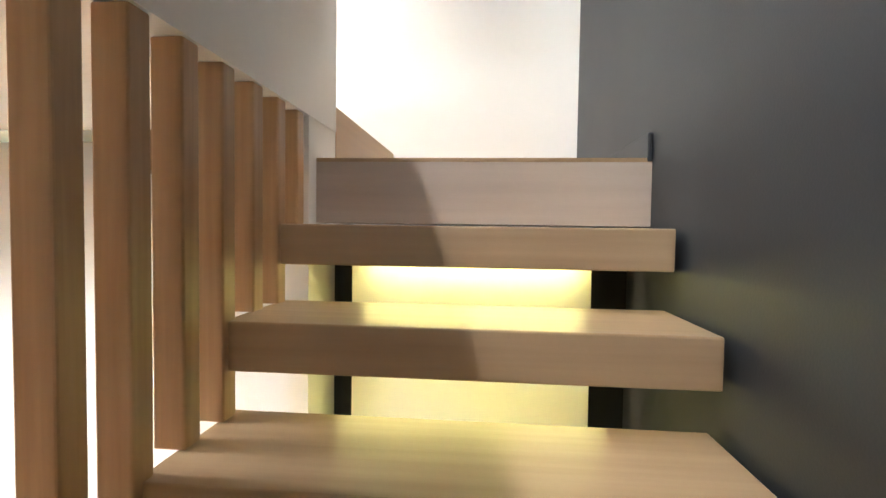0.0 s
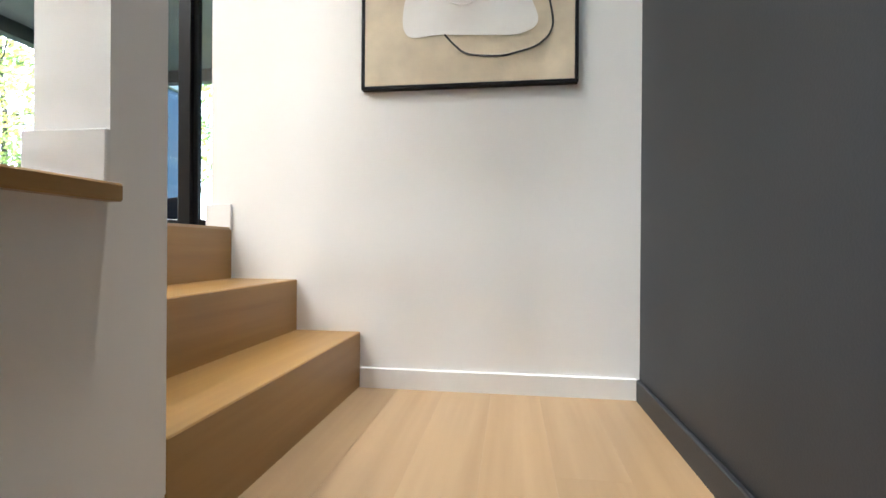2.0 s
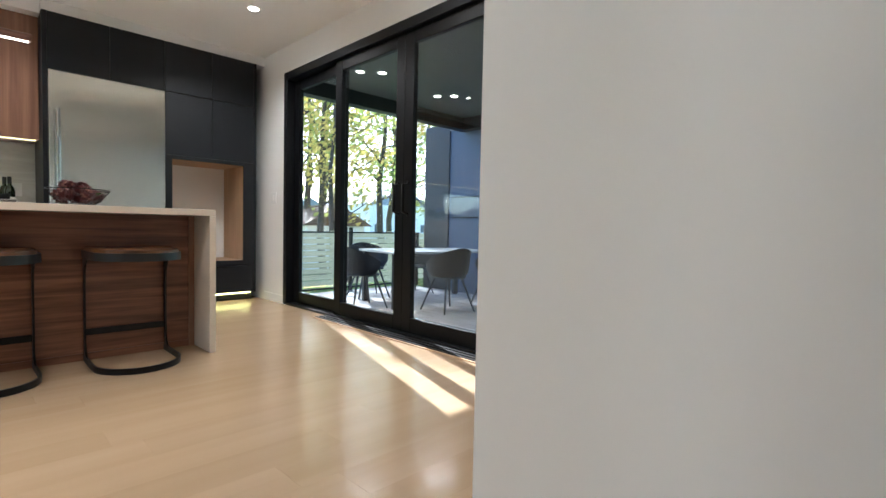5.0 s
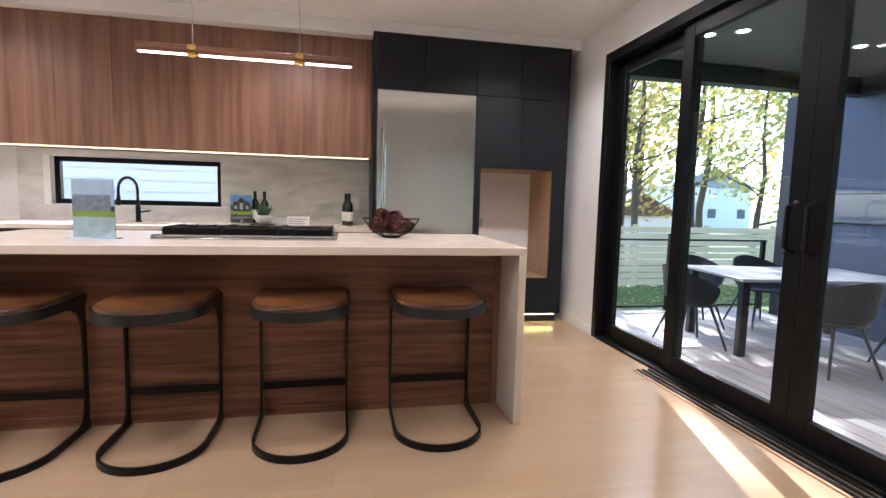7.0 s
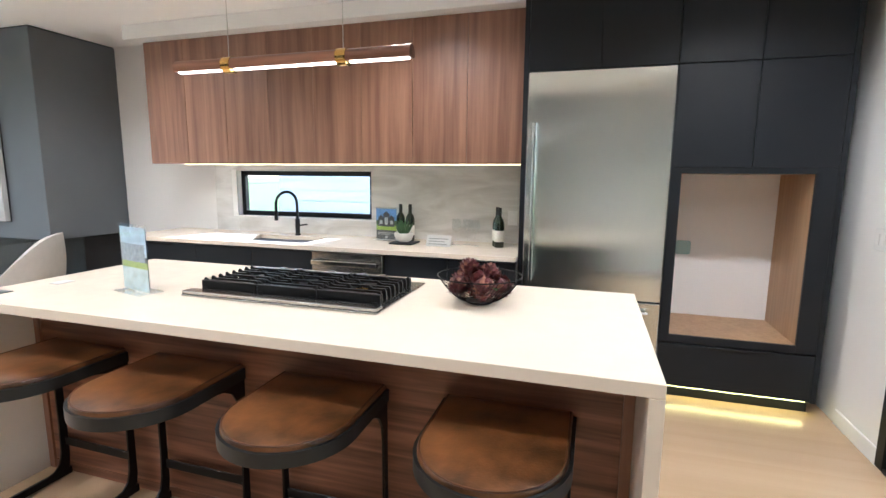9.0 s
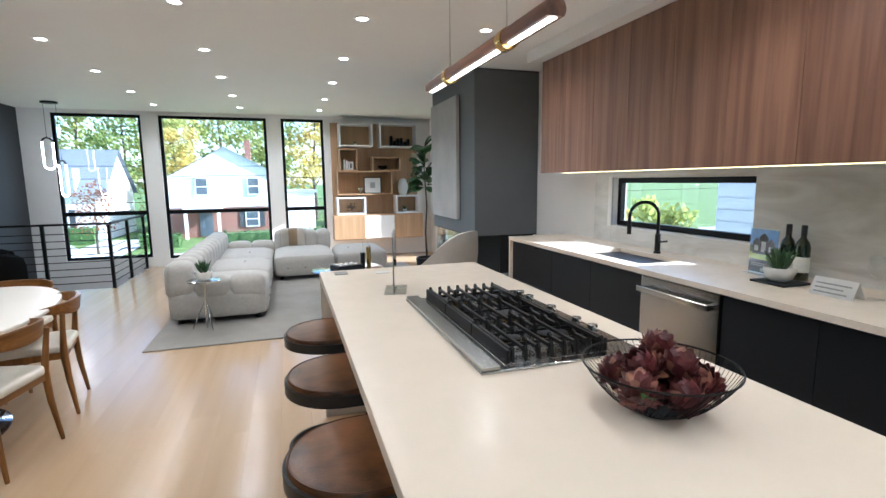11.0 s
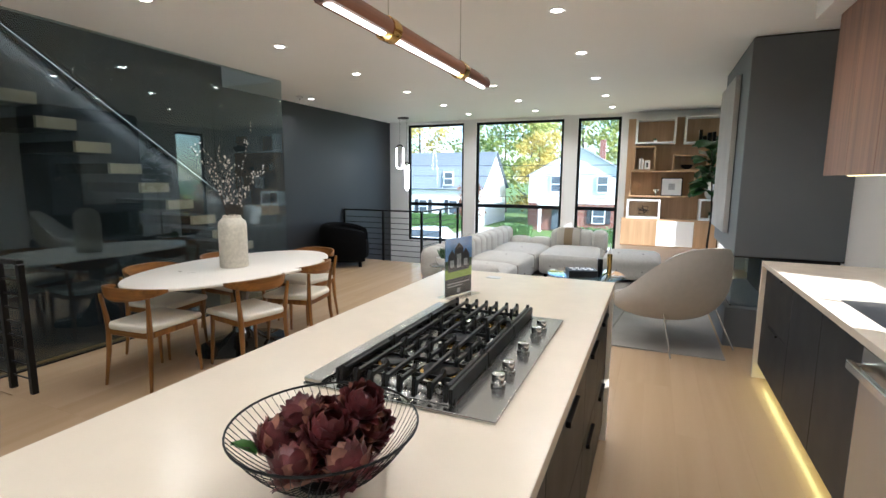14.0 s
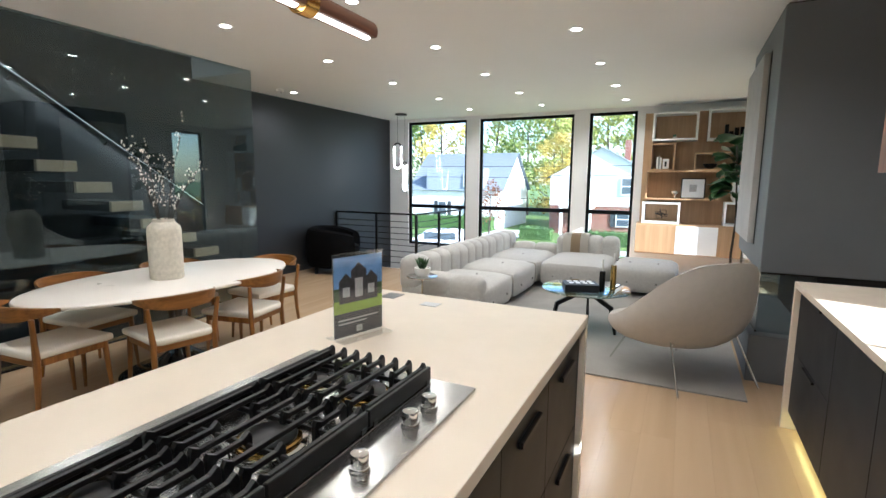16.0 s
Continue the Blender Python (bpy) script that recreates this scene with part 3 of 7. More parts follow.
def marble():
    m = shader("pale_marble", (0.72, 0.71, 0.70), 0.22)
    nt = m.node_tree
    tc, mp, n1, rp = (nt.nodes.new(t) for t in ("ShaderNodeTexCoord", "ShaderNodeMapping", "ShaderNodeTexNoise", "ShaderNodeValToRGB"))
    mp.inputs["Scale"].default_value = (1, 0.7, 3.2)
    n1.inputs["Scale"].default_value, n1.inputs["Detail"].default_value, n1.inputs["Distortion"].default_value = 2.2, 8, 1.6
    rp.color_ramp.elements[0].position, rp.color_ramp.elements[1].position = 0.30, 0.62
    rp.color_ramp.elements[0].color, rp.color_ramp.elements[1].color = (0.56, 0.545, 0.53, 1), (0.76, 0.755, 0.745, 1)
    nt.links.new(tc.outputs["Object"], mp.inputs[0])
    nt.links.new(mp.outputs[0], n1.inputs["Vector"])
    nt.links.new(n1.outputs[0], rp.inputs[0])
    nt.links.new(rp.outputs[0], nt.nodes["Principled BSDF"].inputs["Base Color"])
    return m


M_MARB = marble()
bs = tagged(new("backsplash"), "pale veined marble backsplash slabs behind the counter", "backsplash", kind="structure")
for y0, y1, z0, z1 in ((0.20, 0.457, 0.91, 1.551), (0.457, 1.885, 0.91, 1.058), (0.457, 1.885, 1.492, 1.551), (1.885, 3.287, 0.91, 1.551)):
    part("slab", box(KX + 0.0005, KX + 0.018, y0 + 0.0005, y1 - 0.0005, z0, z1, 0.001), M_MARB, bs)
bm = box(KX - 0.045, KX + 0.02, 0.40, 1.93, 1.048, 1.0595, 0.002)
structure("window_sill_kitchen", bm, M_TRIM, "white sill below the strip window", "sill")
bm = box(KX - 0.045, KX + 0.02, 0.40, 0.4565, 1.06, 1.50, 0.002)
structure("window_casing", bm, M_TRIM, "white return beside the strip window", "trim")
ol = thing("wall_outlet", "white double outlet on the backsplash", "outlet")
part("plate", box(KX + 0.0185, KX + 0.024, 3.11, 3.19, 1.06, 1.18, 0.002), M_TRIM, ol)
for z in (1.09, 1.13):
    part("socket", box(KX + 0.024, KX + 0.026, 3.135, 3.165, z, z + 0.025, 0.001), M_WALL, ol)
based(ol)
sw = thing("light_switch", "white wall switch plate beside the sliding doors", "switch")
part("plate", box(-5.05, -4.93, YD - 0.006, YD - 0.0005, 1.08, 1.20, 0.002), M_TRIM, sw)
for x in (-5.03, -4.98):
    part("rocker", box(x, x + 0.035, YD - 0.010, YD - 0.0065, 1.11, 1.17, 0.001), M_WALL, sw)
based(sw)

# ---- kitchen: base run ----
BX = -5.15
UNITS = ((-0.205, 0.56, "drawers"), (0.56, 1.69, "doors"), (2.30, 3.285, "doors"))
for y0, y1, kind_of in UNITS:
    c = thing("base_cabinet", "charcoal base cabinet with flat fronts and black edge pulls" if kind_of == "drawers" else "charcoal base cabinet with two flat doors", "cabinet", "base cabinets along the wall")
    part("body", box(KX, BX - 0.021, y0 + 0.001, y1 - 0.001, 0.11, 0.876), M_CHAR, c)
    if kind_of == "drawers":
        for z0, z1 in ((0.11, 0.49), (0.49, 0.865)):
            d = front("drawer", y0, y1, z0, z1, c, x=BX)
            part("drawer_pull", box(BX, BX + 0.014, (y0 + y1) / 2 - 0.12, (y0 + y1) / 2 + 0.12, z1 - 0.02, z1 - 0.006, 0.002), M_BLACK, d)
    else:
        m = (y0 + y1) / 2
        front("cabinet_door", y0, m, 0.11, 0.865, c, x=BX)
        front("cabinet_door", m, y1, 0.11, 0.865, c, x=BX)
    part("toe_kick", box(KX, BX - 0.075, y0 + 0.001, y1 - 0.001, 0.0, 0.109), M_CHAR, c)
    part("led_strip", box(BX - 0.074, BX - 0.058, y0 + 0.01, y1 - 0.01, 0.094, 0.106), M_LEDS, c, "yellow light strip under the cabinet")
    based(c)
dw = thing("dishwasher", "stainless steel dishwasher with a square bar handle", "dishwasher")
part("body", box(KX + 0.03, BX - 0.03, 1.695, 2.295, 0.02, 0.874), M_BLACK, dw)
part("dishwasher_door", box(BX - 0.03, BX + 0.018, 1.697, 2.293, 0.115, 0.868, 0.004), M_STEEL, dw)
bm = box(BX + 0.052, BX + 0.075, 1.72, 2.27, 0.775, 0.81, 0.003)
for y in (1.725, 2.24):
    box(BX + 0.015, BX + 0.055, y, y + 0.025, 0.777, 0.808, 0.002, bm=bm)
part("handle", bm, M_STEELP, dw, "square steel bar handle")
part("kick_plate", box(BX - 0.08, BX - 0.06, 1.697, 2.293, 0.0, 0.105), M_BLACK, dw)
part("led_strip", box(BX - 0.0595, BX - 0.045, 1.70, 2.29, 0.094, 0.106), M_LEDS, dw, "yellow light strip")
based(dw)
ct = thing("countertop", "white quartz worktop with a waterfall end and a sink cut-out", "countertop")
SX0, SX1, SY0, SY1 = -5.62, -5.24, 0.86, 1.56
part("top", plate_with_hole((KX, SX0, SX1, BX + 0.03), (-0.237, SY0, SY1, 3.286), 0.877, 0.91), M_QUARTZ, ct)
part("waterfall_end", box(KX, BX + 0.03, -0.237, -0.206, 0.0, 0.8765, 0.001), M_QUARTZ, ct)
based(ct)
sink = thing("kitchen_sink", "undermounted stainless steel kitchen sink with a drain", "sink")
bm = box(SX0 - 0.002, SX1 + 0.002, SY0 - 0.002, SY1 + 0.002, 0.66, 0.668)
box(SX0 - 0.004, SX0, SY0, SY1, 0.668, 0.876, bm=bm)
box(SX1, SX1 + 0.004, SY0, SY1, 0.668, 0.876, bm=bm)
box(SX0, SX1, SY0 - 0.004, SY0, 0.668, 0.876, bm=bm)
box(SX0, SX1, SY1, SY1 + 0.004, 0.668, 0.876, bm=bm)
part("basin", bm, M_STEEL, sink)
part("drain", cyl(0.045, 0.668, 0.672, 24, at=((SX0 + SX1) / 2, (SY0 + SY1) / 2)), M_STEELP, sink)
based(sink)
fa = thing("kitchen_faucet", "matt black gooseneck kitchen faucet with a side lever", "faucet")
fx, fy = -5.68, 1.215
part("base", cyl(0.027, 0.9105, 0.925, 24, at=(fx, fy), bevel=0.003), M_BLACK, fa, "", True)
part("body", cyl(0.021, 0.925, 1.06, 20, at=(fx, fy), bevel=0.002), M_BLACK, fa, "", True)
arc = [(fx, fy, 1.06), (fx, fy, 1.20)] + [(fx + 0.105 - 0.105 * math.cos(a), fy - 0.035 + 0.035 * math.cos(a), 1.20 + 0.105 * math.sin(a)) for a in [math.pi * k / 12 for k in range(1, 13)]] + [(fx + 0.21, fy - 0.07, 1.12)]
part("spout", sweep(arc, 0.0125, 12), M_BLACK, fa, "", True)
part("spray_head", rod((fx + 0.21, fy - 0.07, 1.14), (fx + 0.21, fy - 0.07, 1.06), 0.0165, 14), M_BLACK, fa, "", True)
part("lever", rod((fx, fy + 0.02, 1.0), (fx + 0.01, fy + 0.105, 1.015), 0.007, 10), M_BLACK, fa, "", True)
based(fa)

# ---- island ----
IX0, IX1, IY0, IY1, IZ = -4.170, -3.150, 1.20, 3.967, 0.934
isl = thing("kitchen_island", "white quartz waterfall island with a walnut veneer back", "island")
part("top", box(IX0, IX1, IY0, IY1, IZ - 0.04, IZ, 0.0025, 2), M_QUARTZ, isl)
part("waterfall_end", box(IX0, IX1, IY1 - 0.04, IY1, 0.0, IZ - 0.0405, 0.002), M_QUARTZ, isl, "white quartz side slab")
part("waterfall_end", box(IX0, IX1, IY0, IY0 + 0.04, 0.0, IZ - 0.0405, 0.002), M_QUARTZ, isl, "white quartz side slab")
part("back_panel", box(-3.47, -3.45, IY0 + 0.075, IY1 - 0.075, 0.045, IZ - 0.042), M_WALY, isl, "walnut veneer back panel with level grain")
part("base_board", box(-3.463, -3.446, IY0 + 0.075, IY1 - 0.075, 0.0, 0.044), M_WALY, isl, "walnut plinth")
part("end_board", box(-3.47, -3.44, IY1 - 0.0745, IY1 - 0.0405, 0.0, IZ - 0.042), M_WALN, isl, "walnut edge board")
part("end_board", box(-3.47, -3.44, IY0 + 0.0405, IY0 + 0.0745, 0.0, IZ - 0.042), M_WALN, isl, "walnut edge board")
part("carcass", box(IX0 + 0.045, -3.471, IY0 + 0.041, IY1 - 0.041, 0.09, IZ - 0.042), M_CHAR, isl)
part("toe_kick", box(IX0 + 0.10, -3.471, IY0 + 0.041, IY1 - 0.041, 0.0, 0.089), M_CHAR, isl)
ys = [IY0 + 0.042, 1.75, 2.20, 2.95, IY1 - 0.042]
for a, b in zip(ys, ys[1:]):
    for z0, z1 in ((0.10, 0.47), (0.47, 0.86)):
        d = part("drawer", box(IX0 + 0.024, IX0 + 0.044, a + 0.0015, b - 0.0015, z0 + 0.0015, z1 - 0.0015, 0.0015), M_CHAR, isl)
        part("drawer_pull", box(IX0 + 0.008, IX0 + 0.024, (a + b) / 2 - 0.10, (a + b) / 2 + 0.10, z1 - 0.075, z1 - 0.055, 0.003), M_BLACK, d)
based(isl)

# ---- ceiling lights ----
def downlight(x, y, z=ZC, watts=13.0, label="round recessed downlight, lit, in the white ceiling", beam=150, soft=0.07):
    d = thing("downlight", label, "light", "recessed downlights")
    ring = lathe([(0.040, -0.0005), (0.062, -0.0005), (0.060, -0.006), (0.042, -0.004)], 28, caps=False)
    part("trim_ring", ring, M_TRIM, d, "", True)
    part("lens", cyl(0.041, -0.003, -0.001, 24), M_LAMP, d)
    d.location = (x, y, z)
    data = bpy.data.lights.new("downlight", 'SPOT')
    data.energy, data.spot_size, data.spot_blend, data.shadow_soft_size, data.color = watts, radians(beam), 0.7, soft, (1.0, 0.875, 0.715)
    new("downlight_lamp", data).location = (x, y, z - 0.02)
    return d


for x in (-1.05, -2.32, -3.61):
    for y in (0.300, -0.975, -2.24, -3.54, -4.72):
        downlight(x, y)
downlight(-4.64, 0.29)
downlight(-4.62, 2.6, ZC, 20.0)
downlight(-4.10, 4.62, ZC, 28.0)
# unseen lamp, added to brighten the wall beside the deck doors
downlight(-2.55, 4.62)
downlight(-1.03, 1.60)
downlight(-2.32, 1.60)
downlight(-2.32, 2.88)
downlight(0.62, -2.24)
sd = thing("smoke_detector", "white ceiling fixture with a small side arm", "detector")
part("base", cyl(0.05, -0.03, -0.0005, 24, bevel=0.004), M_TRIM, sd, "", True)
part("arm", rod((0, 0, -0.02), (0.1, -0.12, -0.02), 0.008), M_STEELP, sd)
sd.location = (0.62, -1.98, ZC)

# ---- linear pendant over the island ----
PX, PZ = -3.645, 1.905
pen = thing("linear_pendant", "walnut rod pendant lamp with brass rings and lit tubes", "pendant lamp")


def half_rod(y0, y1):
    bm = bmesh.new()
    n, r = 18, 0.030
    rows = []
    for y in (y0, y1):
        rows.append([bm.verts.new((PX + r * math.cos(a), y, PZ + r * math.sin(a))) for a in [radians(-35 + 250 * k / n) for k in range(n + 1)]])
    for k in range(n):
        bm.faces.new((rows[0][k], rows[0][k + 1], rows[1][k + 1], rows[1][k]))
    bm.faces.new((rows[0][0], rows[1][0], rows[1][n], rows[0][n]))
    bm.faces.new(rows[0][::-1])
    bm.faces.new(rows[1])
    bmesh.ops.recalc_face_normals(bm, faces=bm.faces[:])
    return bm


for y0, y1 in ((2.005, 2.255), (2.295, 2.790), (2.830, 3.095)):
    part("wooden_rod", half_rod(y0, y1), M_WALY, pen, "walnut rod", True)
    t = rod((PX, y0 + 0.012, PZ - 0.008), (PX, y1 - 0.012, PZ - 0.008), 0.0155, 16)
    part("light_tube", t, M_TUBE, pen, "glowing white tube", True)
for y in (2.275, 2.81):
    part("ring", rod((PX, y - 0.021, PZ), (PX, y + 0.021, PZ), 0.033, 24), M_BRASS, pen, "brass ring", True)
    part("cable", rod((PX, y, PZ + 0.035), (PX, y, ZC), 0.0018, 6), M_STEELP, pen)
part("canopy", box(PX - 0.04, PX + 0.04, 2.2, 2.94, ZC - 0.025, ZC - 0.0005, 0.004), M_TRIM, pen)
based(pen)

# ---- cooktop ----
CX0, CX1, CY0, CY1 = -4.037, -3.480, 2.100, 3.015
ck = thing("gas_cooktop", "stainless gas cooktop with black cast-iron grates and five burners", "cooktop")
part("tray", box(CX0, CX1, CY0, CY1, IZ + 0.0005, IZ + 0.010, 0.003, 2), M_STEEL, ck)
part("well", box(CX0 + 0.115, CX1 - 0.085, CY0 + 0.03, CY1 - 0.03, IZ + 0.0102, IZ + 0.0125, 0.001), M_STEEL, ck, "shiny steel burner well")
part("back_trim", box(CX1 - 0.060, CX1 - 0.002, CY0 + 0.002, CY1 - 0.002, IZ + 0.0102, IZ + 0.024, 0.003), M_STEEL, ck, "raised steel vent trim")
for k, (x, y, r) in enumerate(((CX0 + 0.22, CY0 + 0.19, 0.062), (CX1 - 0.180, CY0 + 0.19, 0.042), (CX0 + 0.265, (CY0 + CY1) / 2, 0.066), (CX0 + 0.22, CY1 - 0.19, 0.062), (CX1 - 0.180, CY1 - 0.19, 0.046))):
    b = part("burner", cyl(r + 0.012, IZ + 0.0126, IZ + 0.022, 28, at=(x, y), bevel=0.002), M_STEELP, ck, "steel burner base", True)
    part("brass_ring", cyl(r, IZ + 0.022, IZ + 0.030, 28, at=(x, y), bevel=0.001), M_BRASS, b, "brass flame ring", True)
    part("burner_cap", cyl(r - 0.009, IZ + 0.030, IZ + 0.037, 28, at=(x, y), bevel=0.003), M_BLACK, b, "black enamel cap", True)
gw = (CY1 - CY0 - 0.05) / 3
for g in range(3):
    y0, y1 = CY0 + 0.025 + g * gw + 0.002, CY0 + 0.025 + (g + 1) * gw - 0.002
    x0, x1 = CX0 + 0.118, CX1 - 0.088
    zt = IZ + 0.058
    gr = bmesh.new()
    for x in (x0 + 0.008, x1 - 0.008):
        box(x - 0.0055, x + 0.0055, y0, y1, IZ + 0.014, zt - 0.003, 0.002, bm=gr)
    for y in (y0 + 0.09, y1 - 0.09):
        box(x0 + 0.008, x1 - 0.008, y - 0.0035, y + 0.0035, zt - 0.026, zt - 0.014, 0.001, bm=gr)
    part("grate_frame", gr, M_BLACK, ck, "black cast-iron grate frame")
    for x in (x0 + 0.008, x1 - 0.008):
        for y in (y0 + 0.02, y1 - 0.02):
            part("grate_foot", box(x - 0.008, x + 0.008, y - 0.008, y + 0.008, IZ + 0.0127, IZ + 0.0245), M_BLACK, ck)
    n = 8
    for k in range(n):
        x = x0 + 0.022 + (x1 - x0 - 0.044) * k / (n - 1)
        mid = (y0 + y1) / 2
        gap = 0.040 if k in (1, 3, 5) else 0.0
        spans = ((y0, mid - gap), (mid + gap, y1)) if gap else ((y0, y1),)
        for a, b in spans:
            out = [(a, zt - 0.040), (a + 0.008, zt - 0.040), (a + 0.022, zt - 0.014), (b - 0.022, zt - 0.014), (b - 0.008, zt - 0.040), (b, zt - 0.040), (b, zt - 0.004), (b - 0.006, zt + 0.006), (b - 0.022, zt - 0.003), (a + 0.022, zt - 0.003), (a + 0.006, zt + 0.006), (a, zt - 0.004)]
            bar = slab(out, -0.0056, 0.0056, 0.001, 1)
            part("grate_bar", moved(bar, Matrix(((0, 0, 1, x), (1, 0, 0, 0), (0, 1, 0, 0), (0, 0, 0, 1)))), M_BLACK, ck)
for y in (CY0 + 0.16, CY0 + 0.25, (CY0 + CY1) / 2 - 0.02, CY1 - 0.30, CY1 - 0.20):
    kn = part("knob", cyl(0.021, IZ + 0.0102, IZ + 0.020, 24, at=(CX0 + 0.055, y), bevel=0.002), M_STEELP, ck, "steel control knob", True)
    part("knob_grip", cyl(0.018, IZ + 0.020, IZ + 0.045, 24, at=(CX0 + 0.055, y), bevel=0.003), M_STEELP, kn, "", True)
based(ck)

# ---- bowl of artichokes ----
bowl = thing("wire_bowl", "black wire fruit bowl standing on the island", "bowl")


def bowl_r(t):
    return 0.055 + 0.125 * t ** 0.75, 0.006 + 0.085 * t ** 1.35


for k in range(64):
    a = 2 * math.pi * k / 64
    pts = []
    for j in range(6):
        r, z = bowl_r(j / 5)
        aa = a + 0.25 * j / 5
        pts.append((r * math.cos(aa), r * math.sin(aa), z))
    part("wire", sweep(pts, 0.0008, 4), M_BLACK, bowl)
part("rim", sweep([(0.18 * math.cos(2 * math.pi * k / 48), 0.18 * math.sin(2 * math.pi * k / 48), 0.091) for k in range(48)], 0.0021, 8, True), M_BLACK, bowl, "", True)
part("foot_ring", sweep([(0.055 * math.cos(2 * math.pi * k / 32), 0.055 * math.sin(2 * math.pi * k / 32), 0.004) for k in range(32)], 0.004, 8, True), M_BLACK, bowl, "", True)
part("base_plate", cyl(0.054, 0.003, 0.006, 28), M_BLACK, bowl)
bowl.matrix_basis = Matrix.LocRotScale((-3.800, 3.334, IZ + 0.0005), None, (0.97, 0.97, 1.26))
M_ART = shader("artichoke_leaf", (0.105, 0.024, 0.027), 0.40, vary=0.75, scale=26, bump=0.25, bump_scale=90)
M_ART2 = shader("artichoke_leaf_pale", (0.26, 0.115, 0.080), 0.45, vary=0.5, scale=30, bump=0.2, bump_scale=90)
M_ARTG = shader("green_leaf", (0.06, 0.16, 0.03), 0.5, vary=0.3, scale=10)


def artichoke(r, seed):
    rnd = random.Random(seed)
    art = thing("artichoke", "dark red dried artichoke lying in the wire bowl", "artichoke", "artichokes in the bowl")
    bm = bmesh.new()
    bmesh.ops.create_icosphere(bm, subdivisions=2, radius=r * 0.66)
    part("heart", bm, M_ART, art, "", True)
    for layer in range(6):
        ph = radians(-50 + layer * 21)
        n = (9, 11, 12, 11, 9, 6)[layer]
        for k in range(n):
            bm = bmesh.new()
            a = 2 * math.pi * (k + 0.5 * (layer % 2)) / n + rnd.uniform(-0.1, 0.1)
            m = Matrix.Rotation(a, 4, 'Z') @ Matrix.Rotation(-ph, 4, 'Y')
            w, h = r * rnd.uniform(0.30, 0.39), r * rnd.uniform(0.54, 0.72)
            lift = rnd.uniform(0.02, 0.20) + 0.02 * (3 - layer)
            prof = ((-0.5, 0.7, 0.74), (-0.15, 1.0, 0.92), (0.2, 0.95, 0.98 + lift * 0.5), (0.42, 0.68, 1.0 + lift), (0.53, 0.25, 1.05 + lift * 1.5))
            prev = None
            for v, ww, rr in prof:
                row = [bm.verts.new(m @ Vector((r * (rr - 0.16 * abs(u) * ww), u * w * ww, v * h))) for u in (-1, 0, 1)]
                if prev:
                    for j in (0, 1):
                        bm.faces.new((prev[j], prev[j + 1], row[j + 1], row[j]))
                prev = row
            part("leaf", bm, M_ART2 if rnd.random() < 0.20 else M_ART, art, "", True)
    return art


spots = [(-0.085, 0.045, 0.066, 0.052), (0.0, 0.092, 0.064, 0.050), (0.088, 0.040, 0.068, 0.052), (0.058, -0.078, 0.066, 0.051), (-0.045, -0.086, 0.066, 0.052), (-0.005, 0.0, 0.050, 0.046), (-0.030, 0.032, 0.104, 0.052), (0.048, 0.004, 0.102, 0.050), (-0.045, -0.058, 0.118, 0.049)]
for k, (dx, dy, dz, r) in enumerate(spots):
    a = artichoke(r * 0.80, k)
    a.matrix_basis = pose(-3.800 + 0.97 * dx, 3.334 + 0.97 * dy, IZ + 1.12 * dz, 40 * math.sin(k * 2.1), 35 * math.cos(k * 1.7), 57 * k)
for k, (dx, dy, a) in enumerate(((0.088, 0.085, 20),)):
    lf = bmesh.new()
    rows = []
    for v, w, z in ((0, 0.004, 0), (0.017, 0.016, 0.007), (0.034, 0.013, 0.008), (0.050, 0.002, 0.003)):
        rows.append([lf.verts.new((v, u * w, z + 0.006 * abs(u))) for u in (-1, 0, 1)])
    for q, w in zip(rows, rows[1:]):
        for j in (0, 1):
            lf.faces.new((q[j], q[j + 1], w[j + 1], w[j]))
    res = bmesh.ops.solidify(lf, geom=lf.faces[:], thickness=0.0015)
    ob = tagged(mesh_object("leaf", lf, M_ARTG, True), "green leaf among the artichokes in the bowl", "leaf", "leaves in the bowl")
    ob.matrix_basis = pose(-3.800 + dx, 3.334 + dy, IZ + 0.072, 0, -15, a)

# ---- leaflet stands ----
M_PAPER = shader("leaflet_paper", (0.045, 0.048, 0.055), 0.4, vary=0.05)
M_PSKY = shader("printed_sky", (0.16, 0.30, 0.58), 0.4, vary=0.25, scale=14)
# print colours washed out by the holder's glare, painted in
M_PSKY2 = shader("printed_sky_glare", (0.48, 0.62, 0.78), 0.35, vary=0.2, scale=14)
M_PSKY3 = shader("printed_street_glare", (0.42, 0.55, 0.62), 0.35, vary=0.3, scale=20)
M_PHOUSE2 = shader("printed_house_glare", (0.24, 0.29, 0.36), 0.35, vary=0.4, scale=50)
M_PLAWN = shader("printed_lawn", (0.30, 0.42, 0.06), 0.4, vary=0.2, scale=40)
M_PHOUSE = shader("printed_house", (0.05, 0.045, 0.05), 0.4, vary=0.5, scale=60)
M_PGREY = shader("printed_grey", (0.42, 0.42, 0.43), 0.4, vary=0.2, scale=60)
M_PTREE = shader("printed_tree", (0.06, 0.10, 0.04), 0.5, vary=0.5, scale=60)


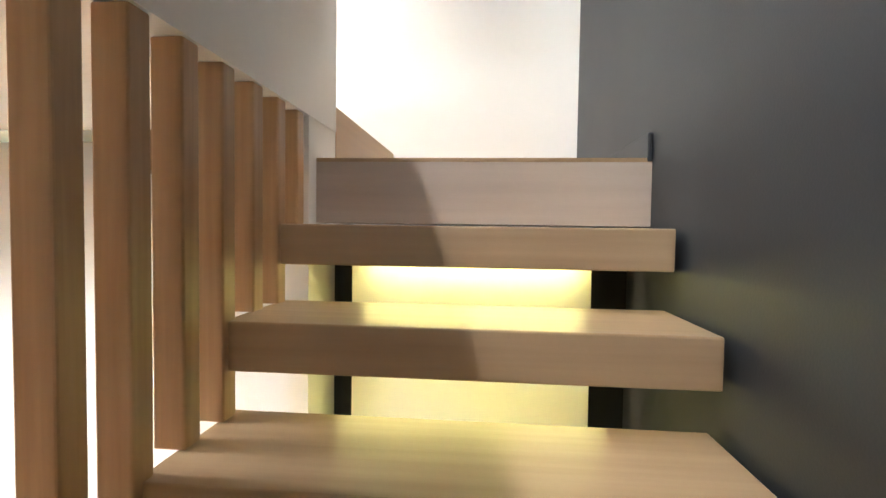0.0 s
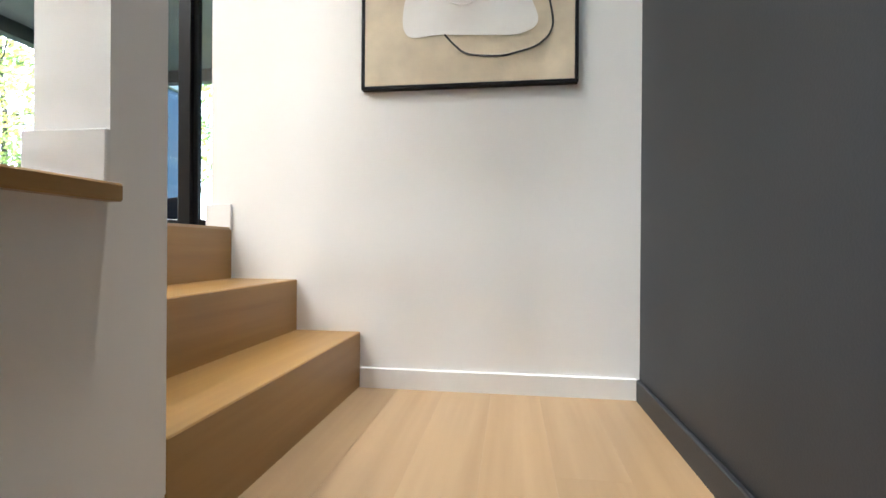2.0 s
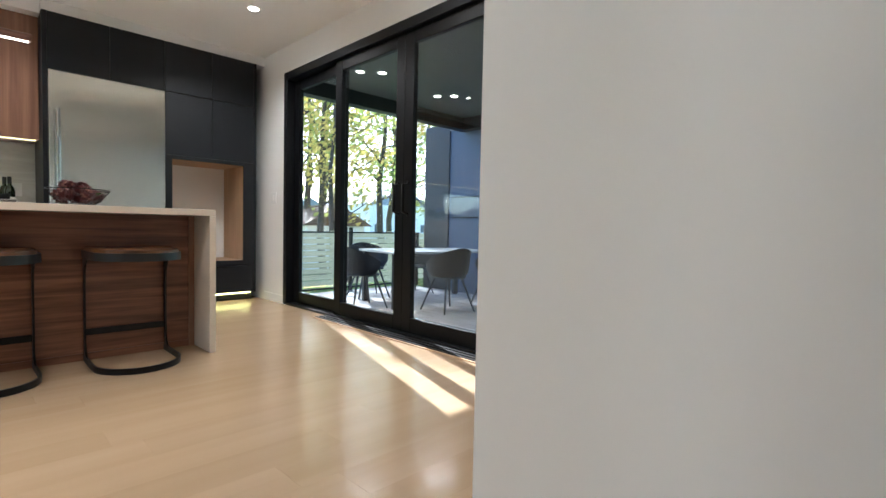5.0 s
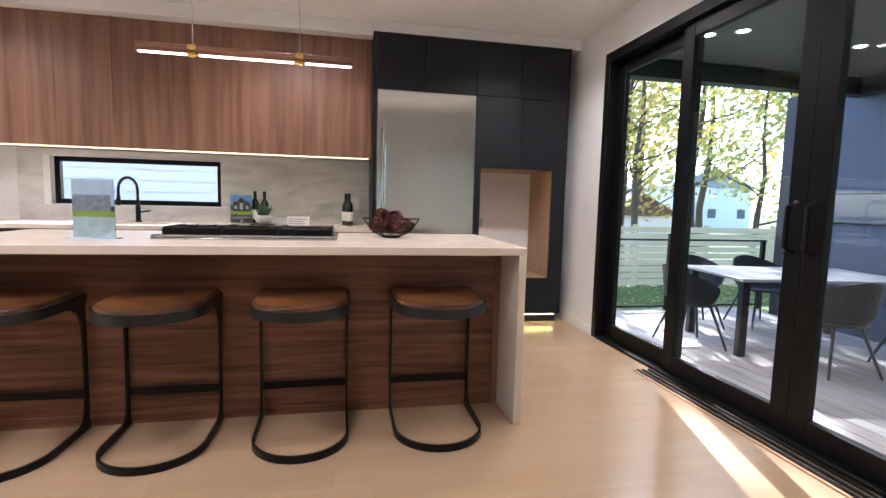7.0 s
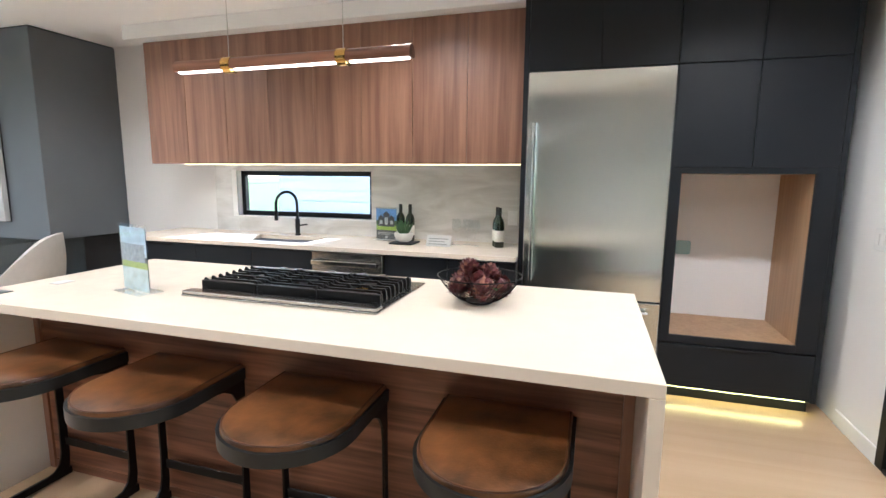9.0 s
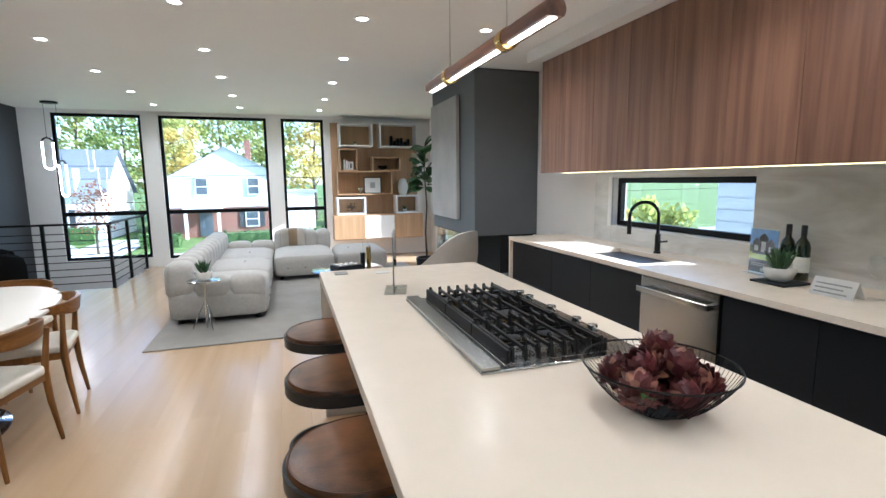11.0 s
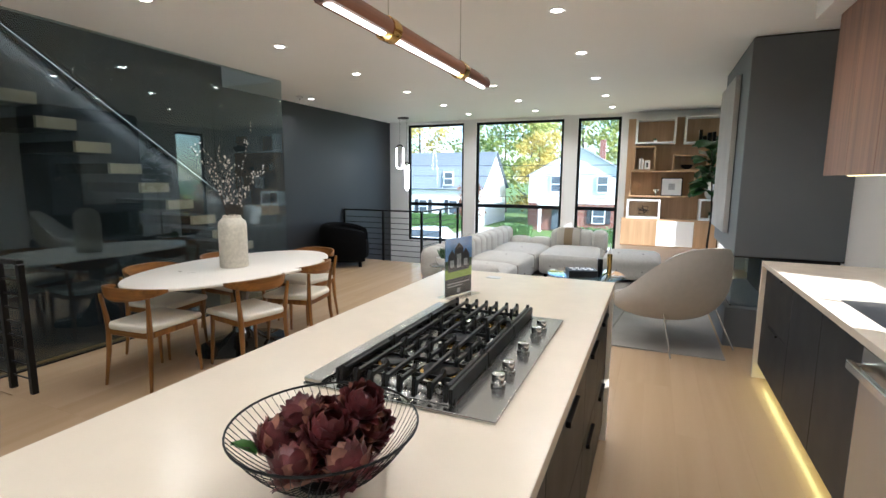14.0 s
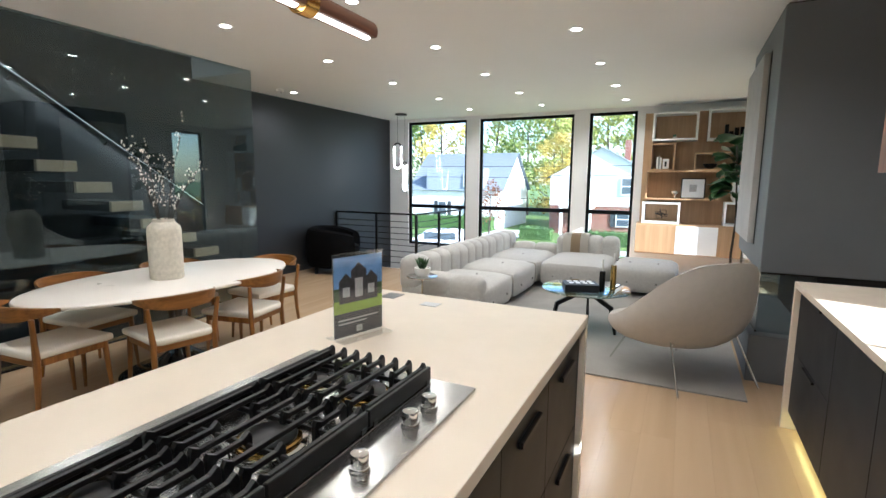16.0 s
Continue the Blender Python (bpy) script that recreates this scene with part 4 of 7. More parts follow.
def leaflet(m, w=0.215, h=0.28, acrylic=True):
    st = thing("leaflet_stand", "printed house leaflet standing in a clear acrylic holder", "leaflet stand", "leaflet stands")
    if acrylic:
        part("acrylic_holder", box(-w / 2 - 0.004, w / 2 + 0.004, -0.0045, -0.002, 0.002, h + 0.02), M_CGLASS, st, "clear acrylic sheet")
        part("acrylic_back", box(-w / 2 - 0.004, w / 2 + 0.004, 0.002, 0.0045, 0.002, h + 0.02), M_CGLASS, st, "clear acrylic sheet")
        part("acrylic_foot", box(-w / 2 - 0.004, w / 2 + 0.004, -0.05, 0.06, 0.0, 0.002), M_CGLASS, st, "clear acrylic foot")
    for s in (1, -1):
        y = -0.0011 * s

        def pic(x0, x1, z0, z1, k):
            return box(x0 * w, x1 * w, min(y * k, y * (k + 0.25)), max(y * k, y * (k + 0.25)), 0.006 + z0 * h, 0.006 + z1 * h)
        if s == 1:
            part("sheet", box(-w / 2, w / 2, -0.001, 0.001, 0.006, 0.006 + h), M_PAPER, st, "dark printed sheet")
        # this side carries the acrylic's window glare in its pale print colours
        if s == 1:
            part("printed_sky", pic(-0.5, 0.5, 0.55, 1.0, 1.05), M_PSKY2, st, "printed sky, paled by painted-in glare")
            part("printed_street", pic(-0.5, 0.5, 0.0, 0.36, 1.05), M_PSKY3, st, "printed foreground, glare painted in pale blue")
            part("printed_lawn", pic(-0.5, 0.5, 0.36, 0.46, 1.05), M_PLAWN, st)
            part("printed_house", pic(-0.5, 0.42, 0.46, 0.74, 1.3), M_PHOUSE2, st, "printed house, greyed by painted-in glare")
            continue
        part("printed_sky", pic(-0.5, 0.5, 0.62, 1.0, 1.05), M_PSKY, st)
        part("printed_lawn", pic(-0.5, 0.5, 0.30, 0.46, 1.05), M_PLAWN, st)
        part("printed_trees", pic(-0.5, 0.5, 0.46, 0.62, 1.05), M_PTREE, st)
        hs = bmesh.new()
        for x0, x1, z in ((-0.40, -0.12, 0.80), (-0.16, 0.16, 0.92), (0.12, 0.40, 0.80)):
            pts = [(x0, 0.42), (x1, 0.42), (x1, z - 0.10), ((x0 + x1) / 2, z), (x0, z - 0.10)]
            vs = [hs.verts.new((px * w, y * 1.35, 0.006 + pz * h)) for px, pz in pts]
            hs.faces.new(vs if s == 1 else vs[::-1])
        part("printed_house", hs, M_PHOUSE, st)
        for x0, x1, z0, z1 in ((-0.33, -0.19, 0.5, 0.62), (-0.08, 0.08, 0.48, 0.72), (0.19, 0.33, 0.5, 0.62)):
            part("printed_window", pic(x0, x1, z0, z1, 1.45), M_PGREY, st)
        for x0, x1, z in ((-0.40, 0.42, 0.20), (-0.15, 0.42, 0.155)):
            part("print_line", pic(x0, x1, z, z + 0.018, 1.05), M_PGREY, st)
        part("print_square", pic(-0.06, 0.06, 0.03, 0.11, 1.05), M_PGREY, st)
    st.matrix_basis = m
    return st


leaflet(pose(-3.483, 1.855, IZ + 0.001, 0, 0, 75))
leaflet(pose(-5.66, 2.10, 0.911, 0, 0, 262), 0.20, 0.26)
cd = thing("business_card", "small dark card lying on the island", "card")
part("card", box(-3.55, -3.47, 1.33, 1.39, IZ + 0.0005, IZ + 0.0025), M_PGREY, cd)
based(cd)
oc = thing("pop_up_outlet", "flat dark pop-up outlet set into the island top", "outlet")
part("lid", box(-3.31, -3.23, 1.25, 1.35, IZ + 0.0003, IZ + 0.0028, 0.001), shader("dark_steel", (0.12, 0.12, 0.12), 0.35, 0.8), oc)
based(oc)

# ---- counter things ----
tr = thing("slate_tray", "small dark slate tray on the wall counter", "tray")
part("tray", box(-5.62, -5.42, 2.22, 2.42, 0.9105, 0.922, 0.004), M_CHAR, tr)
based(tr)
M_CERA = shader("white_ceramic", (0.74, 0.73, 0.70), 0.3, vary=0.03)
M_SUCC = shader("succulent_green", (0.035, 0.085, 0.03), 0.45, vary=0.4, scale=20)


def succulent(name, label, n, r, h, seed):
    pot = thing(name, label, "plant")
    part("pot", lathe([(r * 0.5, 0.0), (r * 0.8, h * 0.2), (r, h * 0.75), (r * 0.98, h), (r * 0.90, h), (r * 0.88, h * 0.85)], 28), M_CERA, pot, "round white ceramic pot", True)
    rnd = random.Random(seed)
    for k in range(n):
        a, lean = rnd.uniform(0, 6.28), rnd.uniform(0.05, 0.75)
        ln = rnd.uniform(0.8, 1.3) * h * 1.3
        d = Vector((math.cos(a) * lean, math.sin(a) * lean, 1)).normalized()
        p0 = Vector((math.cos(a) * r * 0.4 * lean, math.sin(a) * r * 0.4 * lean, h * 0.82))
        part("leaf", sweep([p0, p0 + d * ln * 0.35, p0 + d * ln * 0.7 + Vector((0, 0, 0.004)), p0 + d * ln], [0.007, 0.010, 0.007, 0.001], 6), M_SUCC, pot, "", True)
    return pot


succulent("potted_succulent", "green succulent in a round white pot on the tray", 34, 0.078, 0.075, 3).location = (-5.52, 2.315, 0.9225)
M_BOT = shader("dark_bottle_glass", (0.012, 0.020, 0.008), 0.08, vary=0.05, coat=0.5)
M_LABEL = shader("bottle_label", (0.72, 0.70, 0.64), 0.5, vary=0.05, scale=30)
M_FOIL = shader("bottle_foil", (0.02, 0.02, 0.02), 0.35, vary=0.1)


def bottle(x, y, z, lab):
    b = thing("wine_bottle", lab, "bottle", "wine bottles on the counter")
    part("body", lathe([(0.036, 0.0), (0.0375, 0.006), (0.0375, 0.185), (0.030, 0.212), (0.0145, 0.236), (0.0135, 0.28)], 28), M_BOT, b, "dark glass", True)
    part("label", lathe([(0.0378, 0.045), (0.0381, 0.046), (0.0381, 0.13), (0.0378, 0.131)], 28), M_LABEL, b, "cream paper label", True)
    part("foil_cap", lathe([(0.0148, 0.245), (0.0150, 0.246), (0.0150, 0.305), (0.0125, 0.307)], 20), M_FOIL, b, "black foil cap", True)
    b.location = (x, y, z)


bottle(-5.56, 3.09, 0.911, "dark wine bottle with a cream label beside the fridge")
bottle(-5.63, 3.06, 0.911, "dark wine bottle with a cream label near the backsplash")
bottle(-5.70, 2.215, 0.911, "dark wine bottle behind the potted succulent")
bottle(-5.70, 2.30, 0.911, "dark wine bottle behind the potted succulent")
for k, (x, y) in enumerate(((-5.58, 2.74), (-5.62, 2.82), (-5.56, 2.90))):
    g = thing("wine_glass", "clear stemmed wine glass standing on the counter", "glass", "wine glasses")
    part("bowl", lathe([(0.006, 0.095), (0.030, 0.115), (0.040, 0.15), (0.034, 0.205), (0.033, 0.205), (0.038, 0.15), (0.028, 0.117), (0.004, 0.099)], 24), M_CGLASS, g, "", True)
    part("stem", cyl(0.0035, 0.004, 0.096, 10), M_CGLASS, g, "", True)
    part("foot", lathe([(0.034, 0.0), (0.034, 0.002), (0.004, 0.005)], 24), M_CGLASS, g, "", True)
    g.location = (x, y, 0.911)
card = thing("tent_card", "white folded card with grey lines of print", "card")
bm = bmesh.new()
for a, b in (((-5.44, 0.911), (-5.48, 0.995)), ((-5.48, 0.995), (-5.53, 0.911))):
    vs = [bm.verts.new((a[0], 2.53, a[1])), bm.verts.new((a[0], 2.73, a[1])), bm.verts.new((b[0], 2.73, b[1])), bm.verts.new((b[0], 2.53, b[1]))]
    bm.faces.new(vs)
bmesh.ops.solidify(bm, geom=bm.faces[:], thickness=0.002)
part("sheet", bm, M_TRIM, card)
for z, w in ((0.965, 0.16), (0.945, 0.13), (0.925, 0.15)):
    x = -5.44 - (z - 0.911) * 0.476 + 0.0025
    part("print_line", box(x, x + 0.001, 2.55, 2.55 + w, z, z + 0.006), M_PGREY, card)
based(card)

# ---- stools ----
def u_path(w, d, z, n=22):
    """A U from the two legs, round towards +x."""
    r = w / 2
    pts = [(0.0, -r, z), (d - r, -r, z)]
    pts += [(d - r + r * math.sin(a), -r * math.cos(a), z) for a in [math.pi * k / n for k in range(1, n)]]
    return pts + [(d - r, r, z), (0.0, r, z)]


def stool():
    s = thing("bar_stool", "bar stool with brown leather seat and curved black flat-bar frame", "stool", "bar stools at the island")
    w, d, h = 0.434, 0.505, 0.662
    base = u_path(w, d, 0.018)
    top = u_path(w + 0.012, d - 0.005, h - 0.014)
    part("base_loop", sweep(base, 0, flat=(0.006, 0.017)), M_BLACK, s, "curved flat-bar base", True)
    part("seat_band", sweep(top, 0, flat=(0.005, 0.023)), M_STOOLM, s, "flat metal band round the seat", True)
    for sg in (-1, 1):
        out = [(0.11, 0.0015), (0.11, 0.034), (0.075, 0.042), (0.050, 0.068), (0.038, 0.12), (0.034, 0.25), (0.034, h - 0.19), (0.044, h - 0.12), (0.070, h - 0.075), (0.115, h - 0.048), (0.17, h - 0.038), (0.17, h - 0.012), (0.0, h - 0.012), (0.0, 0.10), (0.006, 0.045), (0.028, 0.012), (0.055, 0.0015)]
        leg = slab(out, -0.005, 0.005, 0.0012, 1)
        part("leg", moved(leg, Matrix(((1, 0, 0, 0), (0, 0, -1, sg * w / 2), (0, 1, 0, 0), (0, 0, 0, 1)))), M_BLACK, s, "flat-bar leg with a curved gusset")
    part("footrest", box(0.010, 0.018, -w / 2 + 0.006, w / 2 - 0.006, 0.155, 0.195, 0.002), M_BLACK, s, "flat-bar footrest")
    pts = [(p[0], p[1]) for p in u_path(w - 0.002, d - 0.012, 0, 26)]
    pad = slab(pts, h - 0.030, h + 0.026, 0.012, 3)
    part("seat", pad, M_LEATH, s, "worn brown leather seat pad", True)
    pts = [(0.004 + p[0] * 0.985, p[1] * 0.965) for p in u_path(w, d - 0.012, 0, 26)]
    part("seat_piping", sweep([(x, y, h + 0.024) for x, y in pts], 0.0035, 6), M_LEATHD, s, "stitched leather edge piping", True)
    return s


st = stool()
st.matrix_basis = pose(-3.436, 3.522, 0.001, 0, 0, 0)
for x, y, a in ((-3.434, 2.852, 1), (-3.438, 2.218, 0), (-3.434, 1.605, -1)):
    copy_thing(st, pose(x, y, 0.001, 0, 0, a))

# ---- lower stairs ----
for k in range(10):
    y, z = 2.045 - 0.243 * k, -0.763 - 0.197 * k
    t = thing("stair_tread", "thick floating oak stair tread with a yellow light strip below", "stair tread", "treads of the lower stairs")
    part("tread", box(0.125, 1.080, y, y + 0.300, z - 0.100, z, 0.004, 2), M_OAKT, t)
    part("led_strip", box(0.30, 0.92, y + 0.235, y + 0.255, z - 0.108, z - 0.1005), M_LEDT, t, "yellow light strip")
    based(t)
structure("wall_under_landing", box(0.24, 0.955, 2.34, 2.40, -3.0, LZ - 0.192), M_WALL, "white panel below the stair landing", "wall")
bm = box(0.05, 0.24, 2.50, 2.60, -3.0, LZ - 0.192)
box(0.955, DW, 2.50, 2.60, -3.0, LZ - 0.192, bm=bm)
structure("wall_under_landing_dark", bm, M_CHAR, "charcoal recess below the stair landing", "wall")
structure("wall_stair_end", box(GX - 0.06, GX - 0.002, 2.225, 2.463, -3.0, SB - 0.001), M_WALL, "white wall end beside the wooden slats", "wall")
screen = thing("slat_screen", "screen of upright square oak slats beside the lower stairs", "screen")
for k in range(14):
    y = 2.150 - 0.122 * k
    step = max(0, math.ceil((2.045 - y) / 0.243 - 1e-6))
    zt = -0.763 - 0.197 * step
    part("slat", box(0.085, 0.143, y, y + 0.046, zt + 0.0005, SB - 0.001, 0.004, 2), M_OAKZ, screen)
based(screen)
for x, y in ((-0.9, 1.6), (-0.9, 0.0), (-2.4, 1.6), (-2.4, 0.0)):
    downlight(x, y, SB, 9.5, "round recessed downlight, lit, in the lower hall ceiling")
# two unseen lamps, added to brighten the landing wall and the stair shaft
downlight(0.62, 2.95, 5.4, 80.0, "unseen downlight, added high up to brighten the stairwell", 62, 0.16)
downlight(0.62, 0.70, 5.4, 26.0, "unseen downlight, added high up to brighten the stairwell", 120, 0.10)

# ---- upper stairs, glass, handrail ----
for k in range(1, 15):
    y, z = 0.43 - 0.277 * (7.1 - k) - 0.14, 0.181 * k
    t = thing("stair_tread", "thick floating stair tread, pale oak end, body painted dark for shade", "stair tread", "treads of the upper stairs")
    # dark body colour stands for shaded faces; only the lit end stays oak
    part("tread", box(0.3005, DW - 0.001, y, y + 0.30, z - 0.095, z, 0.002), M_CHAR, t, "tread body with its shade painted dark")
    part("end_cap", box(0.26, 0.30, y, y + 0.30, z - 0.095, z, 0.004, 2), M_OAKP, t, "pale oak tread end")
    based(t)
for a, b in ((-0.97, 0.10), (0.105, 1.17), (1.175, 2.24)):
    g = thing("glass_panel", "tall dark-reflecting glass panel beside the stairs", "glass panel", "stair glass panels")
    p = part("pane", box(GX - 0.075, GX - 0.063, a, b, 0.013, ZC - 0.001, 0.001), M_SGLASS, g)
    p.visible_shadow = False
    part("floor_channel", box(GX - 0.085, GX - 0.053, a, b, -0.011, 0.0125, 0.001), M_BLACK, g, "black floor channel")
    based(g)
hr = thing("handrail", "black wall handrail with a lit underside along the stairs", "handrail")
a, b = Vector((1.02, -0.95, 1.165)), Vector((1.02, 2.6, 3.59))
part("rail", sweep([a, b], 0, flat=(0.022, 0.021)), M_BLACK, hr)
cheek = Vector((-0.026, 0, 0))
part("cheek", sweep([a + cheek, b + cheek], 0, flat=(0.0038, 0.038)), M_BLACK, hr, "black side plate of the rail")
under = Vector((-0.010, 0.0130, -0.0190))
part("light_strip", sweep([a + under, b + under], 0, flat=(0.006, 0.0016)), glow("handrail_led", (1.0, 0.88, 0.72), 16.0), hr, "warm light strip under the rail")
near = Vector((-0.0310, 0, -0.003))
part("lit_line", sweep([a + near, b + near], 0, flat=(0.0010, 0.0022)), glow("handrail_line", (1.0, 0.94, 0.86), 0.5), hr, "thin white line along the rail")
for f in (0.08, 0.3, 0.52, 0.74, 0.95):
    p = a.lerp(b, f)
    part("bracket", rod(p + Vector((0, 0, -0.02)), (DW - 0.001, p.y, p.z - 0.06), 0.011, 10), M_BLACK, hr, "", True)
part("lower_bracket", rod((1.02, 1.2, 0.62), (DW - 0.001, 1.2, 0.60), 0.012, 10), M_BLACK, hr, "", True)
based(hr)


def railing(p0, p1, posts, label):
    r = thing("metal_railing", label, "railing")
    p0, p1 = Vector(p0), Vector(p1)
    d = (p1 - p0)
    for f in posts:
        p = p0 + d * f
        part("post", box(p.x - 0.02, p.x + 0.02, p.y - 0.02, p.y + 0.02, -0.011, 0.915, 0.003), M_BLACK, r)
        part("foot_plate", box(p.x - 0.045, p.x + 0.045, p.y - 0.045, p.y + 0.045, -0.011, -0.002, 0.001), M_BLACK, r)
    part("top_rail", sweep([p0 + Vector((0, 0, 0.93)), p1 + Vector((0, 0, 0.93))], 0, flat=(0.022, 0.014)), M_BLACK, r)
    for k in range(8):
        z = 0.10 + k * 0.10
        part("bar", rod(p0 + Vector((0, 0, z)), p1 + Vector((0, 0, z)), 0.006, 8), M_BLACK, r, "", True)
    return based(r)


railing((1.07, -3.715, 0), (-0.565, -3.715, 0), (0.0, 0.52, 1.0), "black steel railing with level bars round the stair opening")
railing((-0.565, -3.76, 0), (-0.565, -5.50, 0), (0.45, 0.97), "black steel railing with level bars towards the window")
railing((-0.455, 2.225, 0), (0.02, 2.225, 0), (0.0, 0.54), "short black steel railing beside the steps")

# ---- painting ----
M_CANV = shader("beige_canvas", (0.62, 0.54, 0.40), 0.65, vary=0.26, scale=5.5, bump=0.75, bump_scale=10)
M_CWHITE = shader("white_impasto", (0.76, 0.75, 0.73), 0.65, vary=0.07, scale=6, bump=0.45, bump_scale=8)
M_CBLACK = shader("black_paint", (0.012, 0.011, 0.010), 0.55, vary=0.1)
pa = thing("abstract_painting", "abstract painting in beige with white shape and black line, black frame", "painting")
x0, x1, z0, z1, yp = 0.155, 0.893, 0.480, 1.42, 3.444
part("canvas", box(x0 + 0.012, x1 - 0.012, yp - 0.030, yp - 0.0005, z0 + 0.012, z1 - 0.012), M_CANV, pa)
for bx_ in ((x0, x0 + 0.010, z0, z1), (x1 - 0.010, x1, z0, z1), (x0 + 0.0102, x1 - 0.0102, z0, z0 + 0.010), (x0 + 0.0102, x1 - 0.0102, z1 - 0.010, z1)):
    part("frame_bar", box(bx_[0], bx_[1], yp - 0.034, yp - 0.0005, bx_[2], bx_[3], 0.001), M_FRAME, pa, "thin black frame")


def eased(pts, n=5):
    """Points on a smooth open curve through pts."""
    v = [Vector(p) for p in pts]
    v = [2 * v[0] - v[1]] + v + [2 * v[-1] - v[-2]]
    out = []
    for p in zip(v, v[1:], v[2:], v[3:]):
        for s in range(n):
            t = s / n
            out.append(0.5 * ((2 * p[1]) + (p[2] - p[0]) * t + (2 * p[0] - 5 * p[1] + 4 * p[2] - p[3]) * t * t + (3 * p[1] - p[0] - 3 * p[2] + p[3]) * t ** 3))
    return out + [v[-2]]


def painted(pts, depth, n=6):
    """A closed smooth flat shape on the canvas."""
    out = []
    k = len(pts)
    for i in range(k):
        p = [Vector((*pts[(i + j - 1) % k], 0)) for j in range(4)]
        for s in range(n):
            t = s / n
            out.append(0.5 * ((2 * p[1]) + (p[2] - p[0]) * t + (2 * p[0] - 5 * p[1] + 4 * p[2] - p[3]) * t * t + (3 * p[1] - p[0] - 3 * p[2] + p[3]) * t ** 3))
    bm = slab([(q.x, q.y) for q in out], 0, 0.002)
    return moved(bm, Matrix(((1, 0, 0, 0), (0, 0, -1, depth), (0, 1, 0, 0), (0, 0, 0, 1))))


part("white_shape", painted([(0.306, 0.680), (0.338, 0.651), (0.43, 0.657), (0.60, 0.648), (0.705, 0.648), (0.762, 0.69), (0.72, 0.80), (0.66, 0.92), (0.52, 0.960), (0.417, 0.928), (0.353, 0.869), (0.318, 0.805), (0.303, 0.74)], yp - 0.0305), M_CWHITE, pa, "white painted shape")
part("black_shape", painted([(0.290, 1.088), (0.308, 1.043), (0.372, 1.013), (0.46, 0.995), (0.57, 0.99), (0.66, 1.04), (0.62, 1.20), (0.46, 1.26), (0.33, 1.18)], yp - 0.0305), M_CBLACK, pa, "black painted shape")
for pts in ([(0.448, 0.657), (0.482, 0.620), (0.519, 0.591), (0.568, 0.581), (0.64, 0.577), (0.69, 0.586), (0.749, 0.602), (0.782, 0.624), (0.802, 0.649), (0.809, 0.695), (0.79, 0.80), (0.77, 0.92), (0.74, 1.05)], [(0.310, 1.042), (0.296, 1.017), (0.286, 0.996), (0.308, 0.955), (0.323, 0.928), (0.345, 0.868)]):
    part("black_line", sweep(eased([(x, yp - 0.0315, z) for x, z in pts]), 0.0035, 6), M_CBLACK, pa, "black painted line", True)
part("white_line", sweep(eased([(0.42, yp - 0.034, 0.98), (0.415, yp - 0.034, 0.87), (0.44, yp - 0.034, 0.79), (0.50, yp - 0.034, 0.755), (0.57, yp - 0.034, 0.78), (0.62, yp - 0.034, 0.86), (0.65, yp - 0.034, 0.96)]), 0.0016, 6), M_CWHITE, pa, "raised white line", True)
based(pa)

# ---- dining table, vase ----
TX, TY = -0.956, 0.822
M_LAM = shader("white_table_top", (0.80, 0.755, 0.70), 0.3, vary=0.01, scale=8)
M_GLOSSB = shader("gloss_black_base", (0.010, 0.010, 0.011), 0.12, vary=0.05, coat=0.6)
tb = thing("dining_table", "oval white dining table on a glossy black pedestal", "table")
n = 64
oval = [(0.595 * math.cos(2 * math.pi * k / n), 1.02 * math.sin(2 * math.pi * k / n)) for k in range(n)]
part("tabletop", slab(oval, 0.697, 0.722, 0.010, 3), M_LAM, tb, "oval white top", True)
ped = lathe([(0.33, 0.0), (0.33, 0.006), (0.29, 0.018), (0.16, 0.05), (0.075, 0.13), (0.05, 0.26), (0.048, 0.40), (0.065, 0.54), (0.12, 0.65), (0.19, 0.696)], 40)
part("pedestal", moved(ped, Matrix.Diagonal((1, 1.35, 1, 1))), M_GLOSSB, tb, "glossy black trumpet pedestal", True)
tb.location = (TX, TY, 0.0005)
M_VASE = shader("speckled_stoneware", (0.60, 0.56, 0.48), 0.6, vary=0.16, scale=40, bump=0.2, bump_scale=120)
VX, VY = -0.950, 0.875
va = thing("stoneware_vase", "cream speckled stoneware vase on the dining table", "vase")
part("vase_body", lathe([(0.098, 0.0), (0.102, 0.006), (0.102, 0.29), (0.096, 0.318), (0.066, 0.345), (0.064, 0.362), (0.058, 0.362), (0.055, 0.33)], 36), M_VASE, va, "", True)
va.matrix_basis = Matrix.LocRotScale((VX, VY, 0.7225), None, (1.16, 1.16, 1.26))
br = thing("blossom_branches", "dark twigs with small white buds standing in the vase", "branches")
M_TWIG = shader("dark_twig", (0.030, 0.020, 0.013), 0.7, vary=0.3, scale=30)
M_BUD = shader("white_bud", (0.72, 0.66, 0.60), 0.6, vary=0.1)
rnd = random.Random(11)
twigs, buds = bmesh.new(), []
